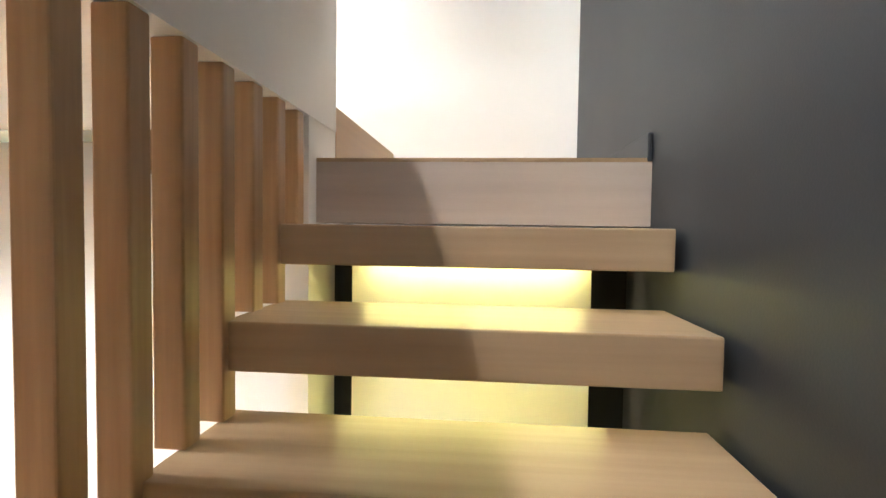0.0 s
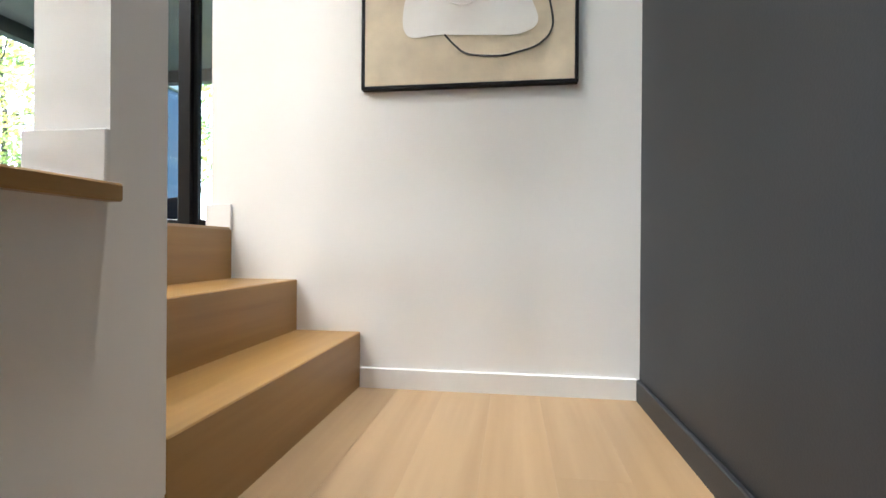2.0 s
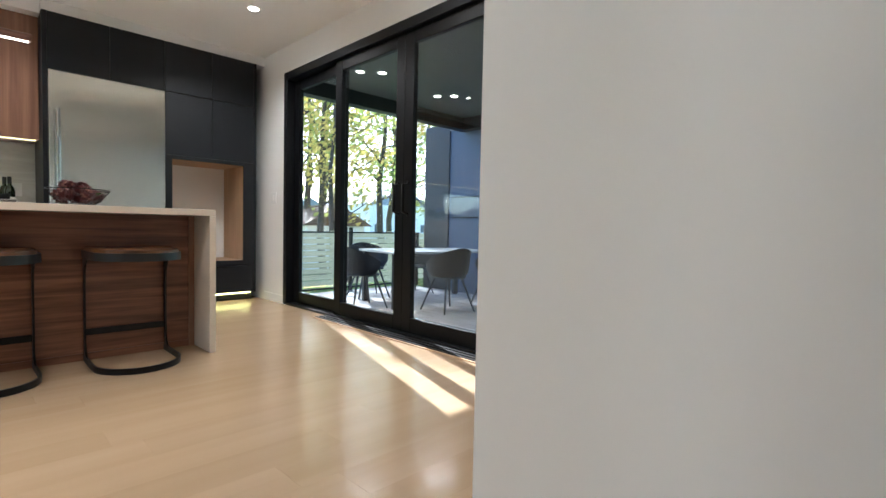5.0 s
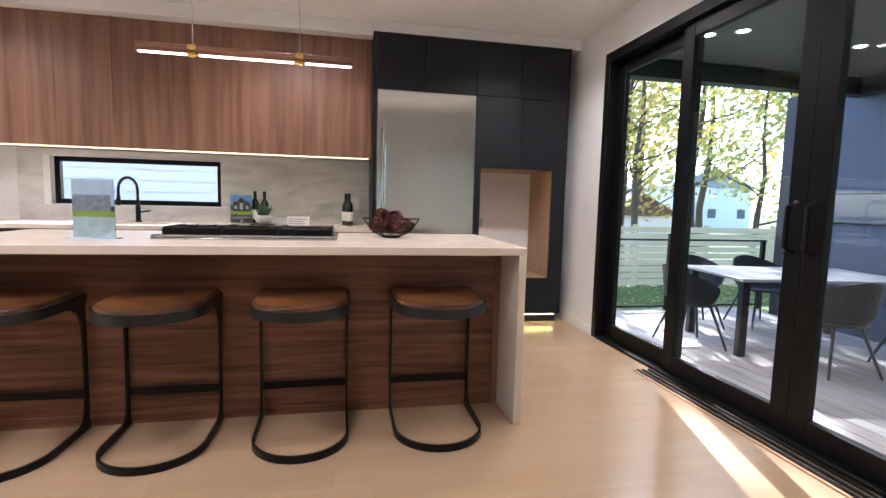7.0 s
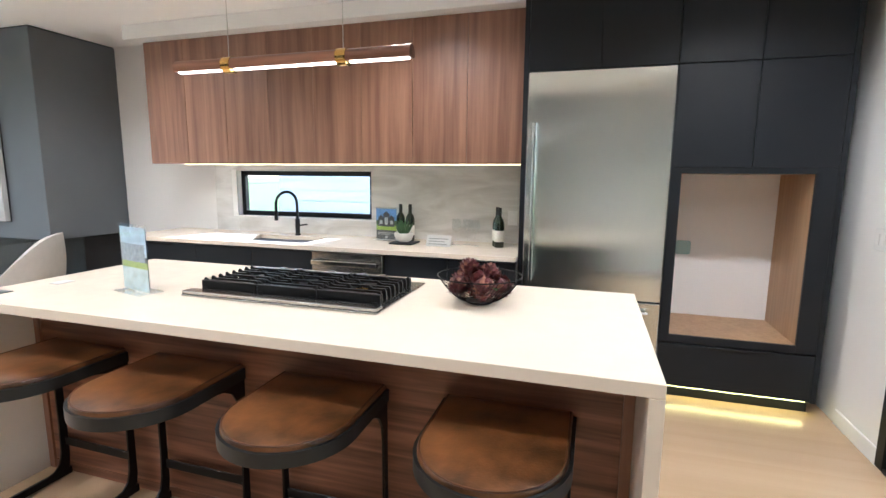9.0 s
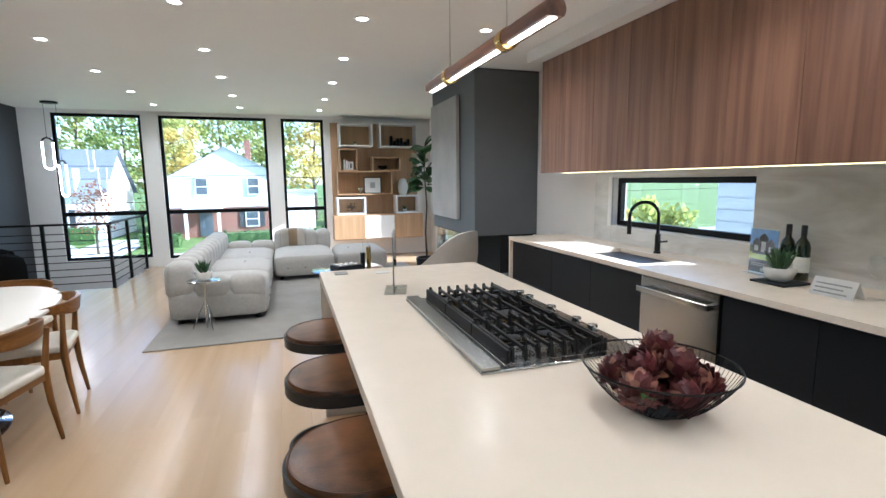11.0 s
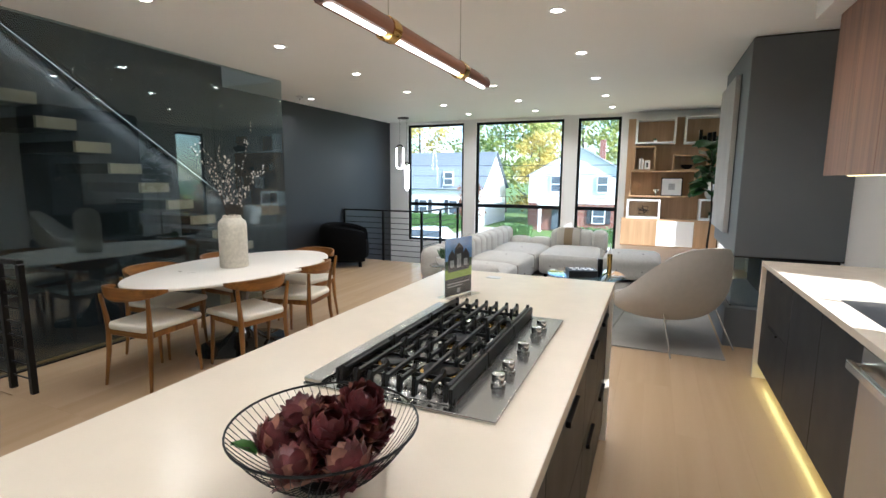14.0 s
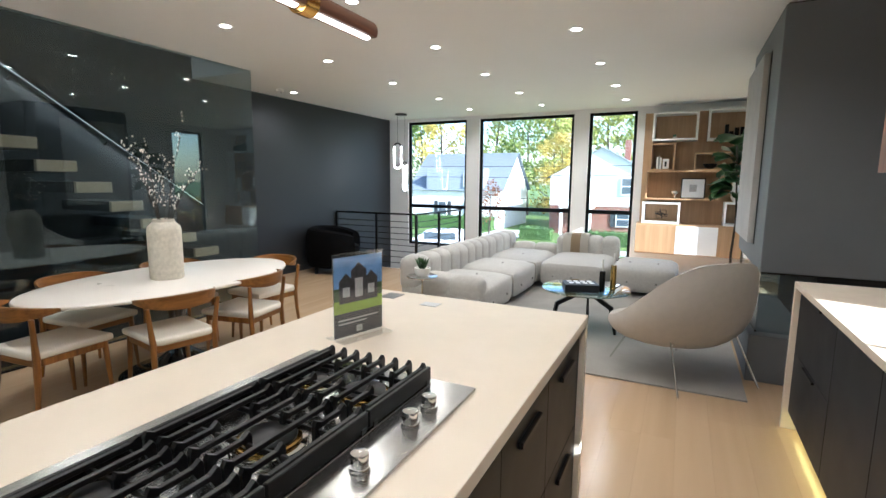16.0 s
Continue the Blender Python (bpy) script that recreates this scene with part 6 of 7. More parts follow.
based(bo)
for k, (x, h, m, t) in enumerate(((-4.05, 0.19, M_TRIM, 0.02), (-4.075, 0.21, M_PGREY, 0.018), (-4.10, 0.18, M_TRIM, 0.022))):
    b = thing("book", "pale upright book in a shelf box" if m is M_TRIM else "grey upright book in a shelf box", "book", "books on the shelf")
    part("cover", box(x - t / 2 - 0.02, x + t / 2 - 0.02, YS - 0.07, YS + 0.07, 1.7025, 1.7025 + h, 0.001), m, b)
    based(b)
bx2 = thing("white_block", "white ceramic block with a dark slot in the shelf", "ornament")
part("block", box(-4.24, -4.15, YS - 0.04, YS + 0.05, 1.7025, 1.86, 0.004), M_TRIM, bx2)
part("slot", box(-4.208, -4.182, YS + 0.05, YS + 0.052, 1.74, 1.82), M_CHAR, bx2)
based(bx2)
bd = thing("dark_bowl", "rough dark bowl in a shelf box", "bowl")
part("bowl", lathe([(0.03, 0), (0.08, 0.03), (0.10, 0.08), (0.09, 0.08), (0.06, 0.03)], 20), M_BLACK, bd, "", True)
bd.location = (-4.82, YS, 1.7025)
fpic = thing("picture_frame", "small framed print in grey leaning on the shelf", "picture frame")
part("frame", box(-4.78, -4.44, YS - 0.01, YS + 0.008, 1.2425, 1.56, 0.002), M_CHAR, fpic)
part("print", box(-4.765, -4.455, YS + 0.0085, YS + 0.010, 1.2575, 1.545), M_TRIM, fpic, "pale grey print")
part("motif", box(-4.66, -4.56, YS + 0.0105, YS + 0.011, 1.35, 1.46, 0.0002), M_PGREY, fpic)
based(fpic)
gb = thing("silver_goblet", "polished silver footed bowl beside the framed print", "goblet")
part("goblet", lathe([(0.035, 0), (0.035, 0.006), (0.012, 0.02), (0.012, 0.05), (0.05, 0.08), (0.058, 0.115), (0.052, 0.115), (0.04, 0.085)], 24), M_STEELP, gb, "", True)
gb.location = (-4.36, YS + 0.05, 1.2425)
kn = thing("wire_knot", "black wire knot sculpture in the lower shelf box", "sculpture")
for k in range(4):
    pts = [Matrix.Rotation(0.8 * k, 3, 'Z') @ (Matrix.Rotation(0.9 * k, 3, 'X') @ Vector((0.10 * math.cos(a), 0.10 * math.sin(a), 0.02 * math.sin(3 * a)))) for a in [2 * math.pi * i / 6 for i in range(6)]]
    part("wire_ring", sweep(pts, 0.005, 6, True), M_BLACK, kn)
kn.location = (-4.18, YS, 0.985)
succulent("small_fern", "small green plant in the lower shelf box", 20, 0.04, 0.05, 5).location = (-5.25, YS, 0.8725)
wv = thing("white_vessel", "tall rounded white vessel on the shelf cabinet", "vase")
part("vessel", lathe([(0.05, 0), (0.09, 0.06), (0.10, 0.18), (0.08, 0.29), (0.04, 0.33), (0.03, 0.32)], 24), M_CERA, wv, "", True)
wv.location = (-5.22, YS, 1.2005)

# ---- fiddle-leaf plant ----
M_FIG = shader("fig_leaf", (0.030, 0.095, 0.028), 0.35, vary=0.35, scale=8, bump=0.1, bump_scale=40)
fg = thing("fiddle_leaf_fig", "tall fiddle-leaf fig with large green leaves in a pot", "plant")
part("pot", lathe([(0.13, 0.0), (0.15, 0.02), (0.17, 0.30), (0.155, 0.30), (0.15, 0.26)], 28), M_CHAR, fg, "dark round pot", True)
part("soil", cyl(0.15, 0.24, 0.265, 24), M_SOIL, fg)
part("trunk", sweep([(0, 0, 0.25), (0.02, 0.01, 0.7), (0.0, 0.03, 1.1), (0.06, 0.06, 1.92)], [0.016, 0.013, 0.011, 0.006], 8), M_TWIG, fg, "", True)
rnd = random.Random(4)
for k in range(46):
    z = rnd.uniform(1.36, 2.02)
    a = k * 2.4
    ln, w = rnd.uniform(0.20, 0.30), rnd.uniform(0.07, 0.10)
    lf = bmesh.new()
    rows = []
    for v, ww, bend in ((0.0, 0.08, 0), (0.25, 0.55, 0.02), (0.5, 0.8, 0.025), (0.75, 1.0, 0.01), (0.93, 0.7, -0.02), (1.0, 0.1, -0.035)):
        rows.append([lf.verts.new((0.04 + v * ln, u * w * ww, bend + 0.02 * abs(u))) for u in (-1, -0.5, 0, 0.5, 1)])
    for q, wq in zip(rows, rows[1:]):
        for j in range(4):
            lf.faces.new((q[j], q[j + 1], wq[j + 1], wq[j]))
    m = Matrix.Translation((0.03, 0.04, z)) @ Matrix.Rotation(a, 4, 'Z') @ Matrix.Rotation(radians(rnd.uniform(-55, 25)), 4, 'Y') @ Matrix.Rotation(radians(rnd.uniform(-30, 30)), 4, 'X')
    part("leaf", moved(lf, m), M_FIG, fg, "", True)
fg.location = (-5.02, -2.95, 0.0005)

# ---- outside: ground, street ----
def gz(y):
    return max(-2.6, min(-1.0, -1.0 + (y + 2.0) * 0.16))


M_GRASS = shader("lawn_with_leaves", (0.095, 0.150, 0.030), 0.9, vary=0.5, scale=1.2, bump=0.6, bump_scale=40)
xs, ys = [-600, -60, -20, -6.1, 1.3, 20, 60, 600], [-600, -60, -12, -8, -5.7, -2.0, 5.4, 20, 60, 600]
bm = bmesh.new()
grid = [[bm.verts.new((x, y, gz(y))) for x in xs] for y in ys]
for j in range(len(ys) - 1):
    for i in range(len(xs) - 1):
        if not (xs[i] == -6.1 and -5.7 <= ys[j] < 5.4):
            bm.faces.new((grid[j][i], grid[j][i + 1], grid[j + 1][i + 1], grid[j + 1][i]))
structure("ground", bm, M_GRASS, "green lawn strewn with autumn leaves", "ground")
M_ASPH = shader("asphalt", (0.11, 0.11, 0.115), 0.85, vary=0.15, scale=3, bump=0.3, bump_scale=120)
M_CONC = shader("concrete", (0.42, 0.40, 0.37), 0.8, vary=0.1, scale=3, bump=0.2, bump_scale=80)
structure("road", box(-80, 80, -24.5, -17.5, -2.7, -2.58), M_ASPH, "grey asphalt street in front of the house", "road")
structure("pavement", box(-80, 80, -17.3, -15.8, -2.7, -2.50), M_CONC, "pale concrete pavement along the street", "pavement")
structure("pavement_far", box(-80, 80, -26.6, -25.0, -2.7, -2.50), M_CONC, "pale concrete pavement across the street", "pavement")
structure("driveway", box(6.2, 9.6, -36, -26.6, -2.7, -2.565), M_CONC, "pale concrete driveway", "driveway")

M_SIDE = shader("white_siding", (0.84, 0.84, 0.83), 0.6, vary=0.03, scale=3)
M_ROOF = shader("grey_shingle_roof", (0.29, 0.32, 0.37), 0.85, vary=0.2, scale=14, bump=0.4, bump_scale=30)
M_HGLS = shader("dark_house_glass", (0.10, 0.12, 0.15), 0.12, vary=0.1)
M_SHUT = shader("black_shutter", (0.05, 0.055, 0.065), 0.6)


def brick_material():
    m = shader("red_brick", (0.24, 0.075, 0.05), 0.85)
    nt = m.node_tree
    b = nt.nodes["Principled BSDF"]
    tc, bt = nt.nodes.new("ShaderNodeTexCoord"), nt.nodes.new("ShaderNodeTexBrick")
    mp = nt.nodes.new("ShaderNodeMapping")
    mp.inputs["Rotation"].default_value = (radians(90), 0, 0)
    bt.inputs["Scale"].default_value = 4.5
    bt.inputs["Color1"].default_value, bt.inputs["Color2"].default_value, bt.inputs["Mortar"].default_value = (0.27, 0.085, 0.055, 1), (0.19, 0.06, 0.045, 1), (0.36, 0.32, 0.28, 1)
    nt.links.new(tc.outputs["Object"], mp.inputs[0])
    nt.links.new(mp.outputs[0], bt.inputs["Vector"])
    nt.links.new(bt.outputs[0], b.inputs["Base Color"])
    return m


M_BRICK = brick_material()


def siding(bm, x0, x1, y, z0, z1, top=None, step=0.2):
    """Lap boards on a wall that faces +y; top(z) gives the half-open span under a gable."""
    z = z0
    while z < z1 - 0.02:
        a, b = (x0, x1) if top is None else top(z + step / 2)
        if b - a > 0.2:
            box(a, b, y, y + 0.035, z, z + step - 0.02, bm=bm)
        z += step
    return bm


def house_window(h, x, z, y, w=0.9, hgt=1.3, shutters=True):
    wn_ = part("window", box(x - w / 2, x + w / 2, y, y + 0.10, z, z + hgt), M_TRIM, h, "white framed window")
    part("pane", box(x - w / 2 + 0.08, x + w / 2 - 0.08, y + 0.10, y + 0.11, z + hgt / 2 + 0.04, z + hgt - 0.08), M_HGLS, wn_)
    part("pane", box(x - w / 2 + 0.08, x + w / 2 - 0.08, y + 0.10, y + 0.11, z + 0.08, z + hgt / 2 - 0.04), M_HGLS, wn_)
    if shutters:
        for s in (-1, 1):
            c = x + s * (w / 2 + 0.22)
            part("shutter", box(c - 0.18, c + 0.18, y + 0.001, y + 0.06, z, z + hgt), M_SHUT, wn_)


def gable_house(name, label, x0, x1, y0, y1, zg, ze, za, brick_to=None, ridge='y'):
    """A gabled house: front wall at y1, ridge along y (gable to the street) or along x."""
    h = thing(name, label, "house")
    zb = zg if brick_to is None else brick_to
    xm, ym = (x0 + x1) / 2, (y0 + y1) / 2
    if brick_to is not None:
        part("brick_wall", box(x0, x1, y0, y1, zg, zb), M_BRICK, h, "red brick ground storey")
    bm = bmesh.new()
    if ridge == 'y':
        pts = [(x0, zb), (x1, zb), (x1, ze), (xm, za), (x0, ze)]
        f = [bm.verts.new((x, y1, z)) for x, z in pts]
        b = [bm.verts.new((x, y0, z)) for x, z in pts]
    else:
        pts = [(y0, zb), (y1, zb), (y1, ze), (ym, za), (y0, ze)]
        f = [bm.verts.new((x0, y, z)) for y, z in pts]
        b = [bm.verts.new((x1, y, z)) for y, z in pts]
    bm.faces.new(f)
    bm.faces.new(b[::-1])
    for i in range(5):
        bm.faces.new((f[i], b[i], b[(i + 1) % 5], f[(i + 1) % 5]))
    bmesh.ops.recalc_face_normals(bm, faces=bm.faces[:])
    part("wall", bm, M_SIDE, h, "white clapboard wall")
    bm = bmesh.new()
    if ridge == 'y':
        siding(bm, x0, x1, y1 + 0.002, zb, ze)
        siding(bm, x0, x1, y1 + 0.002, ze, za, lambda z: (xm - (xm - x0) * (za - z) / (za - ze), xm + (x1 - xm) * (za - z) / (za - ze)))
    else:
        siding(bm, x0, x1, y1 + 0.002, zb, ze)
    tagged(part("siding_boards", bm, M_SIDE, h, "white lap boards"), kind="stuff")
    bm = bmesh.new()
    for s in (-1, 1):
        if ridge == 'y':
            e = x0 - 0.3 if s < 0 else x1 + 0.3
            zo = ze - 0.3 * (za - ze) / (xm - x0)
            vs = [bm.verts.new(p) for p in ((xm, y0 - 0.3, za + 0.02), (e, y0 - 0.3, zo + 0.02), (e, y1 + 0.3, zo + 0.02), (xm, y1 + 0.3, za + 0.02))]
        else:
            e = y0 - 0.3 if s < 0 else y1 + 0.3
            zo = ze - 0.3 * (za - ze) / (ym - y0)
            vs = [bm.verts.new(p) for p in ((x0 - 0.3, ym, za + 0.02), (x0 - 0.3, e, zo + 0.02), (x1 + 0.3, e, zo + 0.02), (x1 + 0.3, ym, za + 0.02))]
        bm.faces.new(vs)
    bmesh.ops.solidify(bm, geom=bm.faces[:], thickness=0.18)
    bmesh.ops.recalc_face_normals(bm, faces=bm.faces[:])
    part("roof", bm, M_ROOF, h, "dark grey shingle roof")
    return h


h2 = gable_house("house", "white gabled house with brick ground storey across the street", -2.62, 5.25, -46, -36, -2.7, 1.96, 4.15, -0.35)
house_window(h2, 3.0, 0.55, -35.95, shutters=False)
house_window(h2, -0.6, 0.55, -35.95, shutters=False)
house_window(h2, -0.4, -1.9, -35.99, 1.0, 1.2)
part("front_door", box(2.4, 3.3, -36.0, -35.92, -2.5, -0.6), M_HGLS, h2, "dark front door")
part("porch_roof", box(1.7, 4.2, -36.0, -34.7, -0.50, -0.30), M_SIDE, h2, "white porch roof")
for x in (1.85, 4.05):
    part("porch_post", box(x - 0.1, x + 0.1, -34.95, -34.75, -2.6, -0.50), M_SIDE, h2, "white porch post")
part("chimney", box(-0.25, 0.2, -41, -40.5, 3.0, 5.0), M_BRICK, h2, "brick chimney")
part("side_wing", box(-5.2, -2.63, -44, -37.5, -2.7, 0.6), M_SIDE, h2, "white side wing")
part("wing_roof", box(-5.4, -2.63, -44.2, -37.3, 0.6, 0.8), M_ROOF, h2, "low wing roof")
h1 = gable_house("house", "white house with a steep dark roof across the street", 9.6, 18.5, -44, -36.5, -2.7, 0.9, 4.1, None, 'x')
bm = box(11.2, 16.8, -37.6, -36.3, 0.6, 2.6)
part("dormer", bm, M_ROOF, h1, "shingled dormer")
house_window(h1, 12.6, 1.0, -36.28, 0.9, 1.2, False)
house_window(h1, 12.2, -1.6, -36.45)
house_window(h1, 15.2, -1.6, -36.45)
gable_house("house", "white house with a dark roof down the street", -22, -13, -46, -37, -2.7, 1.4, 3.8, None, 'x')

# low hedges and shrubs
M_HEDGE = shader("hedge_leaf", (0.07, 0.13, 0.035), 0.8, vary=0.4, scale=30)


def leaf_cloud(bm, rnd, c, r, n, size, flat=1.0):
    for _ in range(n):
        d = Vector((rnd.gauss(0, 1), rnd.gauss(0, 1), rnd.gauss(0, 1))).normalized() * rnd.random() ** 0.4
        p = Vector(c) + Vector((d.x * r[0], d.y * r[1], d.z * r[2] * flat))
        s = size * rnd.uniform(0.6, 1.3)
        a = Vector((rnd.uniform(-1, 1), rnd.uniform(-1, 1), rnd.uniform(-1, 1))).normalized()
        b = a.orthogonal().normalized()
        q = a.cross(b)
        vs = [bm.verts.new(p + b * s), bm.verts.new(p + q * s * 0.55), bm.verts.new(p - b * s), bm.verts.new(p - q * s * 0.55)]
        bm.faces.new(vs)


def hedge(x0, x1, y, z0, z1, seed, lab="clipped green hedge in front of the white house", n=2600):
    rnd = random.Random(seed)
    h = thing("hedge", lab, "hedge")
    bm = bmesh.new()
    w = 0.45
    for _ in range(n):
        p = Vector((rnd.uniform(x0, x1), y + rnd.uniform(-w, w), rnd.uniform(z0, z1 + 0.08 * rnd.random())))
        s = rnd.uniform(0.05, 0.11)
        a = Vector((rnd.uniform(-1, 1), rnd.uniform(-1, 1), rnd.uniform(-1, 1))).normalized()
        b = a.orthogonal().normalized()
        q = a.cross(b)
        bm.faces.new([bm.verts.new(p + b * s), bm.verts.new(p + q * s * 0.6), bm.verts.new(p - b * s), bm.verts.new(p - q * s * 0.6)])
    tagged(part("foliage", bm, M_HEDGE, h), kind="stuff")
    part("core", box(x0 + 0.1, x1 - 0.1, y - w + 0.1, y + w - 0.1, z0, z1 - 0.08), M_HEDGE, h)
    return based(h)


hedge(-8, 1.4, -29.5, -2.6, -1.65, 1)
hedge(3.6, 6.0, -30.5, -2.6, -1.7, 2, n=900)
hedge(-5.5, 4.0, -13.2, -2.6, -1.15, 3, "loose green hedge along the front garden")
hedge(9.5, 18, -34.5, -2.6, -1.4, 5, "green shrubs below the neighbouring house", 1800)

# ---- trees ----
M_BARK = shader("grey_bark", (0.075, 0.060, 0.048), 0.9, vary=0.3, scale=8, bump=0.6, bump_scale=20)
LEAVES = {
    "yellow": shader("yellow_leaf", (0.58, 0.46, 0.13), 0.7, vary=0.35, scale=0.8),
    "green": shader("tree_leaf", (0.20, 0.27, 0.075), 0.7, vary=0.4, scale=0.8),
    "lime": shader("yellow_green_leaf", (0.40, 0.43, 0.13), 0.7, vary=0.4, scale=0.8),
    "rust": shader("rust_leaf", (0.25, 0.10, 0.04), 0.7, vary=0.35, scale=0.8),
}
for m in LEAVES.values():
    nt = m.node_tree
    b = nt.nodes["Principled BSDF"]
    tl, mx = nt.nodes.new("ShaderNodeBsdfTranslucent"), nt.nodes.new("ShaderNodeMixShader")
    mx.inputs[0].default_value = 0.5
    nt.links.new(b.inputs["Base Color"].links[0].from_socket, tl.inputs[0])
    nt.links.new(b.outputs[0], mx.inputs[1])
    nt.links.new(tl.outputs[0], mx.inputs[2])
    nt.links.new(mx.outputs[0], nt.nodes["Material Output"].inputs[0])


def tree(x, y, z, height, spread, leaf, seed, leaves=1500, label="", size=0.13, low=0.35):
    rnd = random.Random(seed)
    t = thing("tree", label or f"tall tree with sparse {leaf} autumn leaves", "tree")
    trunk, limbs, ends = bmesh.new(), bmesh.new(), []
    r0 = 0.011 * height + 0.03
    pts = [Vector((0, 0, -0.2))]
    for k in range(1, 7):
        pts.append(pts[-1] + Vector((rnd.uniform(-0.05, 0.05) * height * 0.3, rnd.uniform(-0.05, 0.05) * height * 0.3, height * 0.15)))
    sweep(pts, [r0 * (1 - k * 0.14) for k in range(7)], 8, bm=trunk)
    for k in range(11):
        f = low + (0.95 - low) * k / 10
        i = min(int(f * 6), 5)
        p = pts[i].lerp(pts[i + 1], f * 6 - i)
        a = k * 2.4 + rnd.uniform(-0.4, 0.4)
        ln = spread * rnd.uniform(0.55, 1.0) * (1.15 - 0.5 * f)
        d = Vector((math.cos(a), math.sin(a), rnd.uniform(0.25, 0.7)))
        q = [p]
        for j in range(4):
            d = (d + Vector((rnd.uniform(-0.3, 0.3), rnd.uniform(-0.3, 0.3), rnd.uniform(-0.15, 0.3)))).normalized()
            q.append(q[-1] + d * ln / 4)
        rr = r0 * 0.42 * (1.1 - f)
        sweep(q, [rr * (1 - 0.2 * j) for j in range(5)], 5, bm=limbs)
        ends += q[2:]
        for j in (2, 3):
            e = q[j] + Vector((rnd.uniform(-1, 1), rnd.uniform(-1, 1), rnd.uniform(-0.2, 0.8))).normalized() * ln * 0.4
            sweep([q[j], e], [rr * 0.4, rr * 0.12], 4, bm=limbs)
            ends.append(e)
    part("trunk", trunk, M_BARK, t, "", True)
    part("limbs", limbs, M_BARK, t)
    bm = bmesh.new()
    per = max(4, leaves // len(ends))
    for e in ends:
        leaf_cloud(bm, rnd, e, (spread * 0.26, spread * 0.26, spread * 0.2), per, size)
    tagged(part("crown", bm, LEAVES[leaf], t), kind="stuff")
    t.location = (x, y, z)
    return t


for k, (x, y, h, s, lf, n, sz) in enumerate((
        (8.0, -48, 14, 4.5, "lime", 2600, 0.20), (6.0, -43, 9, 3.2, "yellow", 2600, 0.16), (3.5, -55, 17, 5, "lime", 2400, 0.24), (-1.5, -58, 18, 5, "lime", 2400, 0.24), (-6.0, -50, 15, 5, "yellow", 2600, 0.22),
        (-10, -55, 17, 5.5, "lime", 2600, 0.24), (13, -56, 17, 5.5, "green", 2600, 0.24), (19, -60, 19, 6, "lime", 2600, 0.26), (26, -58, 18, 6, "yellow", 2400, 0.26), (-16, -60, 17, 6, "green", 2400, 0.26), (-24, -62, 18, 7, "lime", 2400, 0.26), (34, -66, 20, 7, "green", 2400, 0.3), (10, -66, 21, 7, "yellow", 2600, 0.3), (0, -70, 22, 7, "green", 2600, 0.3))):
    tree(x, y, -2.6, h, s, lf, 40 + k, n, "", sz, 0.2)
tree(7.6, -28.5, -2.6, 4.2, 1.6, "rust", 77, 700, "small rust-leaved tree by the hedge", 0.09)
# trees and yard behind the house
for k, (x, y, h, s, lf, n, sz) in enumerate((
        (-15.5, 12.2, 11, 3.4, "lime", 1700, 0.11), (-17.5, 16.5, 13, 4.2, "yellow", 1800, 0.12), (-17.5, 11.2, 13, 3.6, "yellow", 1500, 0.12), (-13.8, 19.0, 12, 3.8, "yellow", 1900, 0.12), (-15.5, 20, 14, 4.5, "lime", 2200, 0.14), (-21, 16, 15, 4.5, "yellow", 1500, 0.15), (-22, 11.5, 15, 3.2, "yellow", 700, 0.13), (-19.5, 13.6, 14, 2.8, "lime", 700, 0.12), (-24, 14.5, 16, 3.2, "green", 900, 0.14), (-18.5, 8.8, 14, 2.8, "lime", 600, 0.12), (-26, 18.5, 17, 3.4, "yellow", 900, 0.15), (-24, 22, 16, 5.5, "green", 3000, 0.17), (-9, 22, 13, 4.5, "lime", 3200, 0.14), (-30, 14, 16, 5, "lime", 2400, 0.17), (-19, 28, 16, 6, "green", 3000, 0.18), (-4, 20, 12, 4.5, "lime", 2600, 0.14), (-6.5, 25, 13, 4.5, "yellow", 2000, 0.16), (-1.0, 25, 13, 4.5, "green", 2400, 0.16), (3.5, 22, 12, 4.5, "lime", 2400, 0.16), (8.5, 25, 13, 5, "green", 2400, 0.17), (-12, 27, 14, 5, "lime", 2400, 0.17), (13, 20, 12, 4.5, "lime", 2000, 0.16), (-13.7, 15.5, 7.5, 3.2, "lime", 2400, 0.085), (-14.0, 11.6, 8.5, 2.6, "yellow", 1300, 0.085))):
    tree(x, y, -1.0, h, s, lf, 90 + k, n, "tall backyard tree with thin %s leaves" % ("yellow-green" if lf == "lime" else lf), sz, 0.28)
for k, (x, y, h, s, lf) in enumerate(((-10.6, -8.4, 3.3, 1.3, "rust"), (-12.6, -6.4, 2.7, 1.3, "lime"), (-13.2, -9.6, 3.0, 1.4, "yellow"))):
    tree(x, y, gz(y), h, s, lf, 140 + k, 2200, "leafy side-yard tree with autumn foliage", 0.10, 0.15)

# fallen leaves on the back lawn
rnd = random.Random(5)
bm = bmesh.new()
for _ in range(2600):
    x, y, s, a = rnd.uniform(-12.5, -5.8), rnd.uniform(5.0, 20.0), rnd.uniform(0.03, 0.06), rnd.uniform(0, 6.28)
    vs = [bm.verts.new((x + s * math.cos(a + b) * k, y + s * math.sin(a + b) * k, -0.985 + rnd.uniform(0, 0.03))) for b, k in ((0, 1), (1.57, 0.6), (3.14, 1), (4.71, 0.6))]
    bm.faces.new(vs)
tagged(mesh_object("fallen_leaves", bm, LEAVES["yellow"]), "yellow autumn leaves scattered over the lawn", "leaves", kind="stuff")

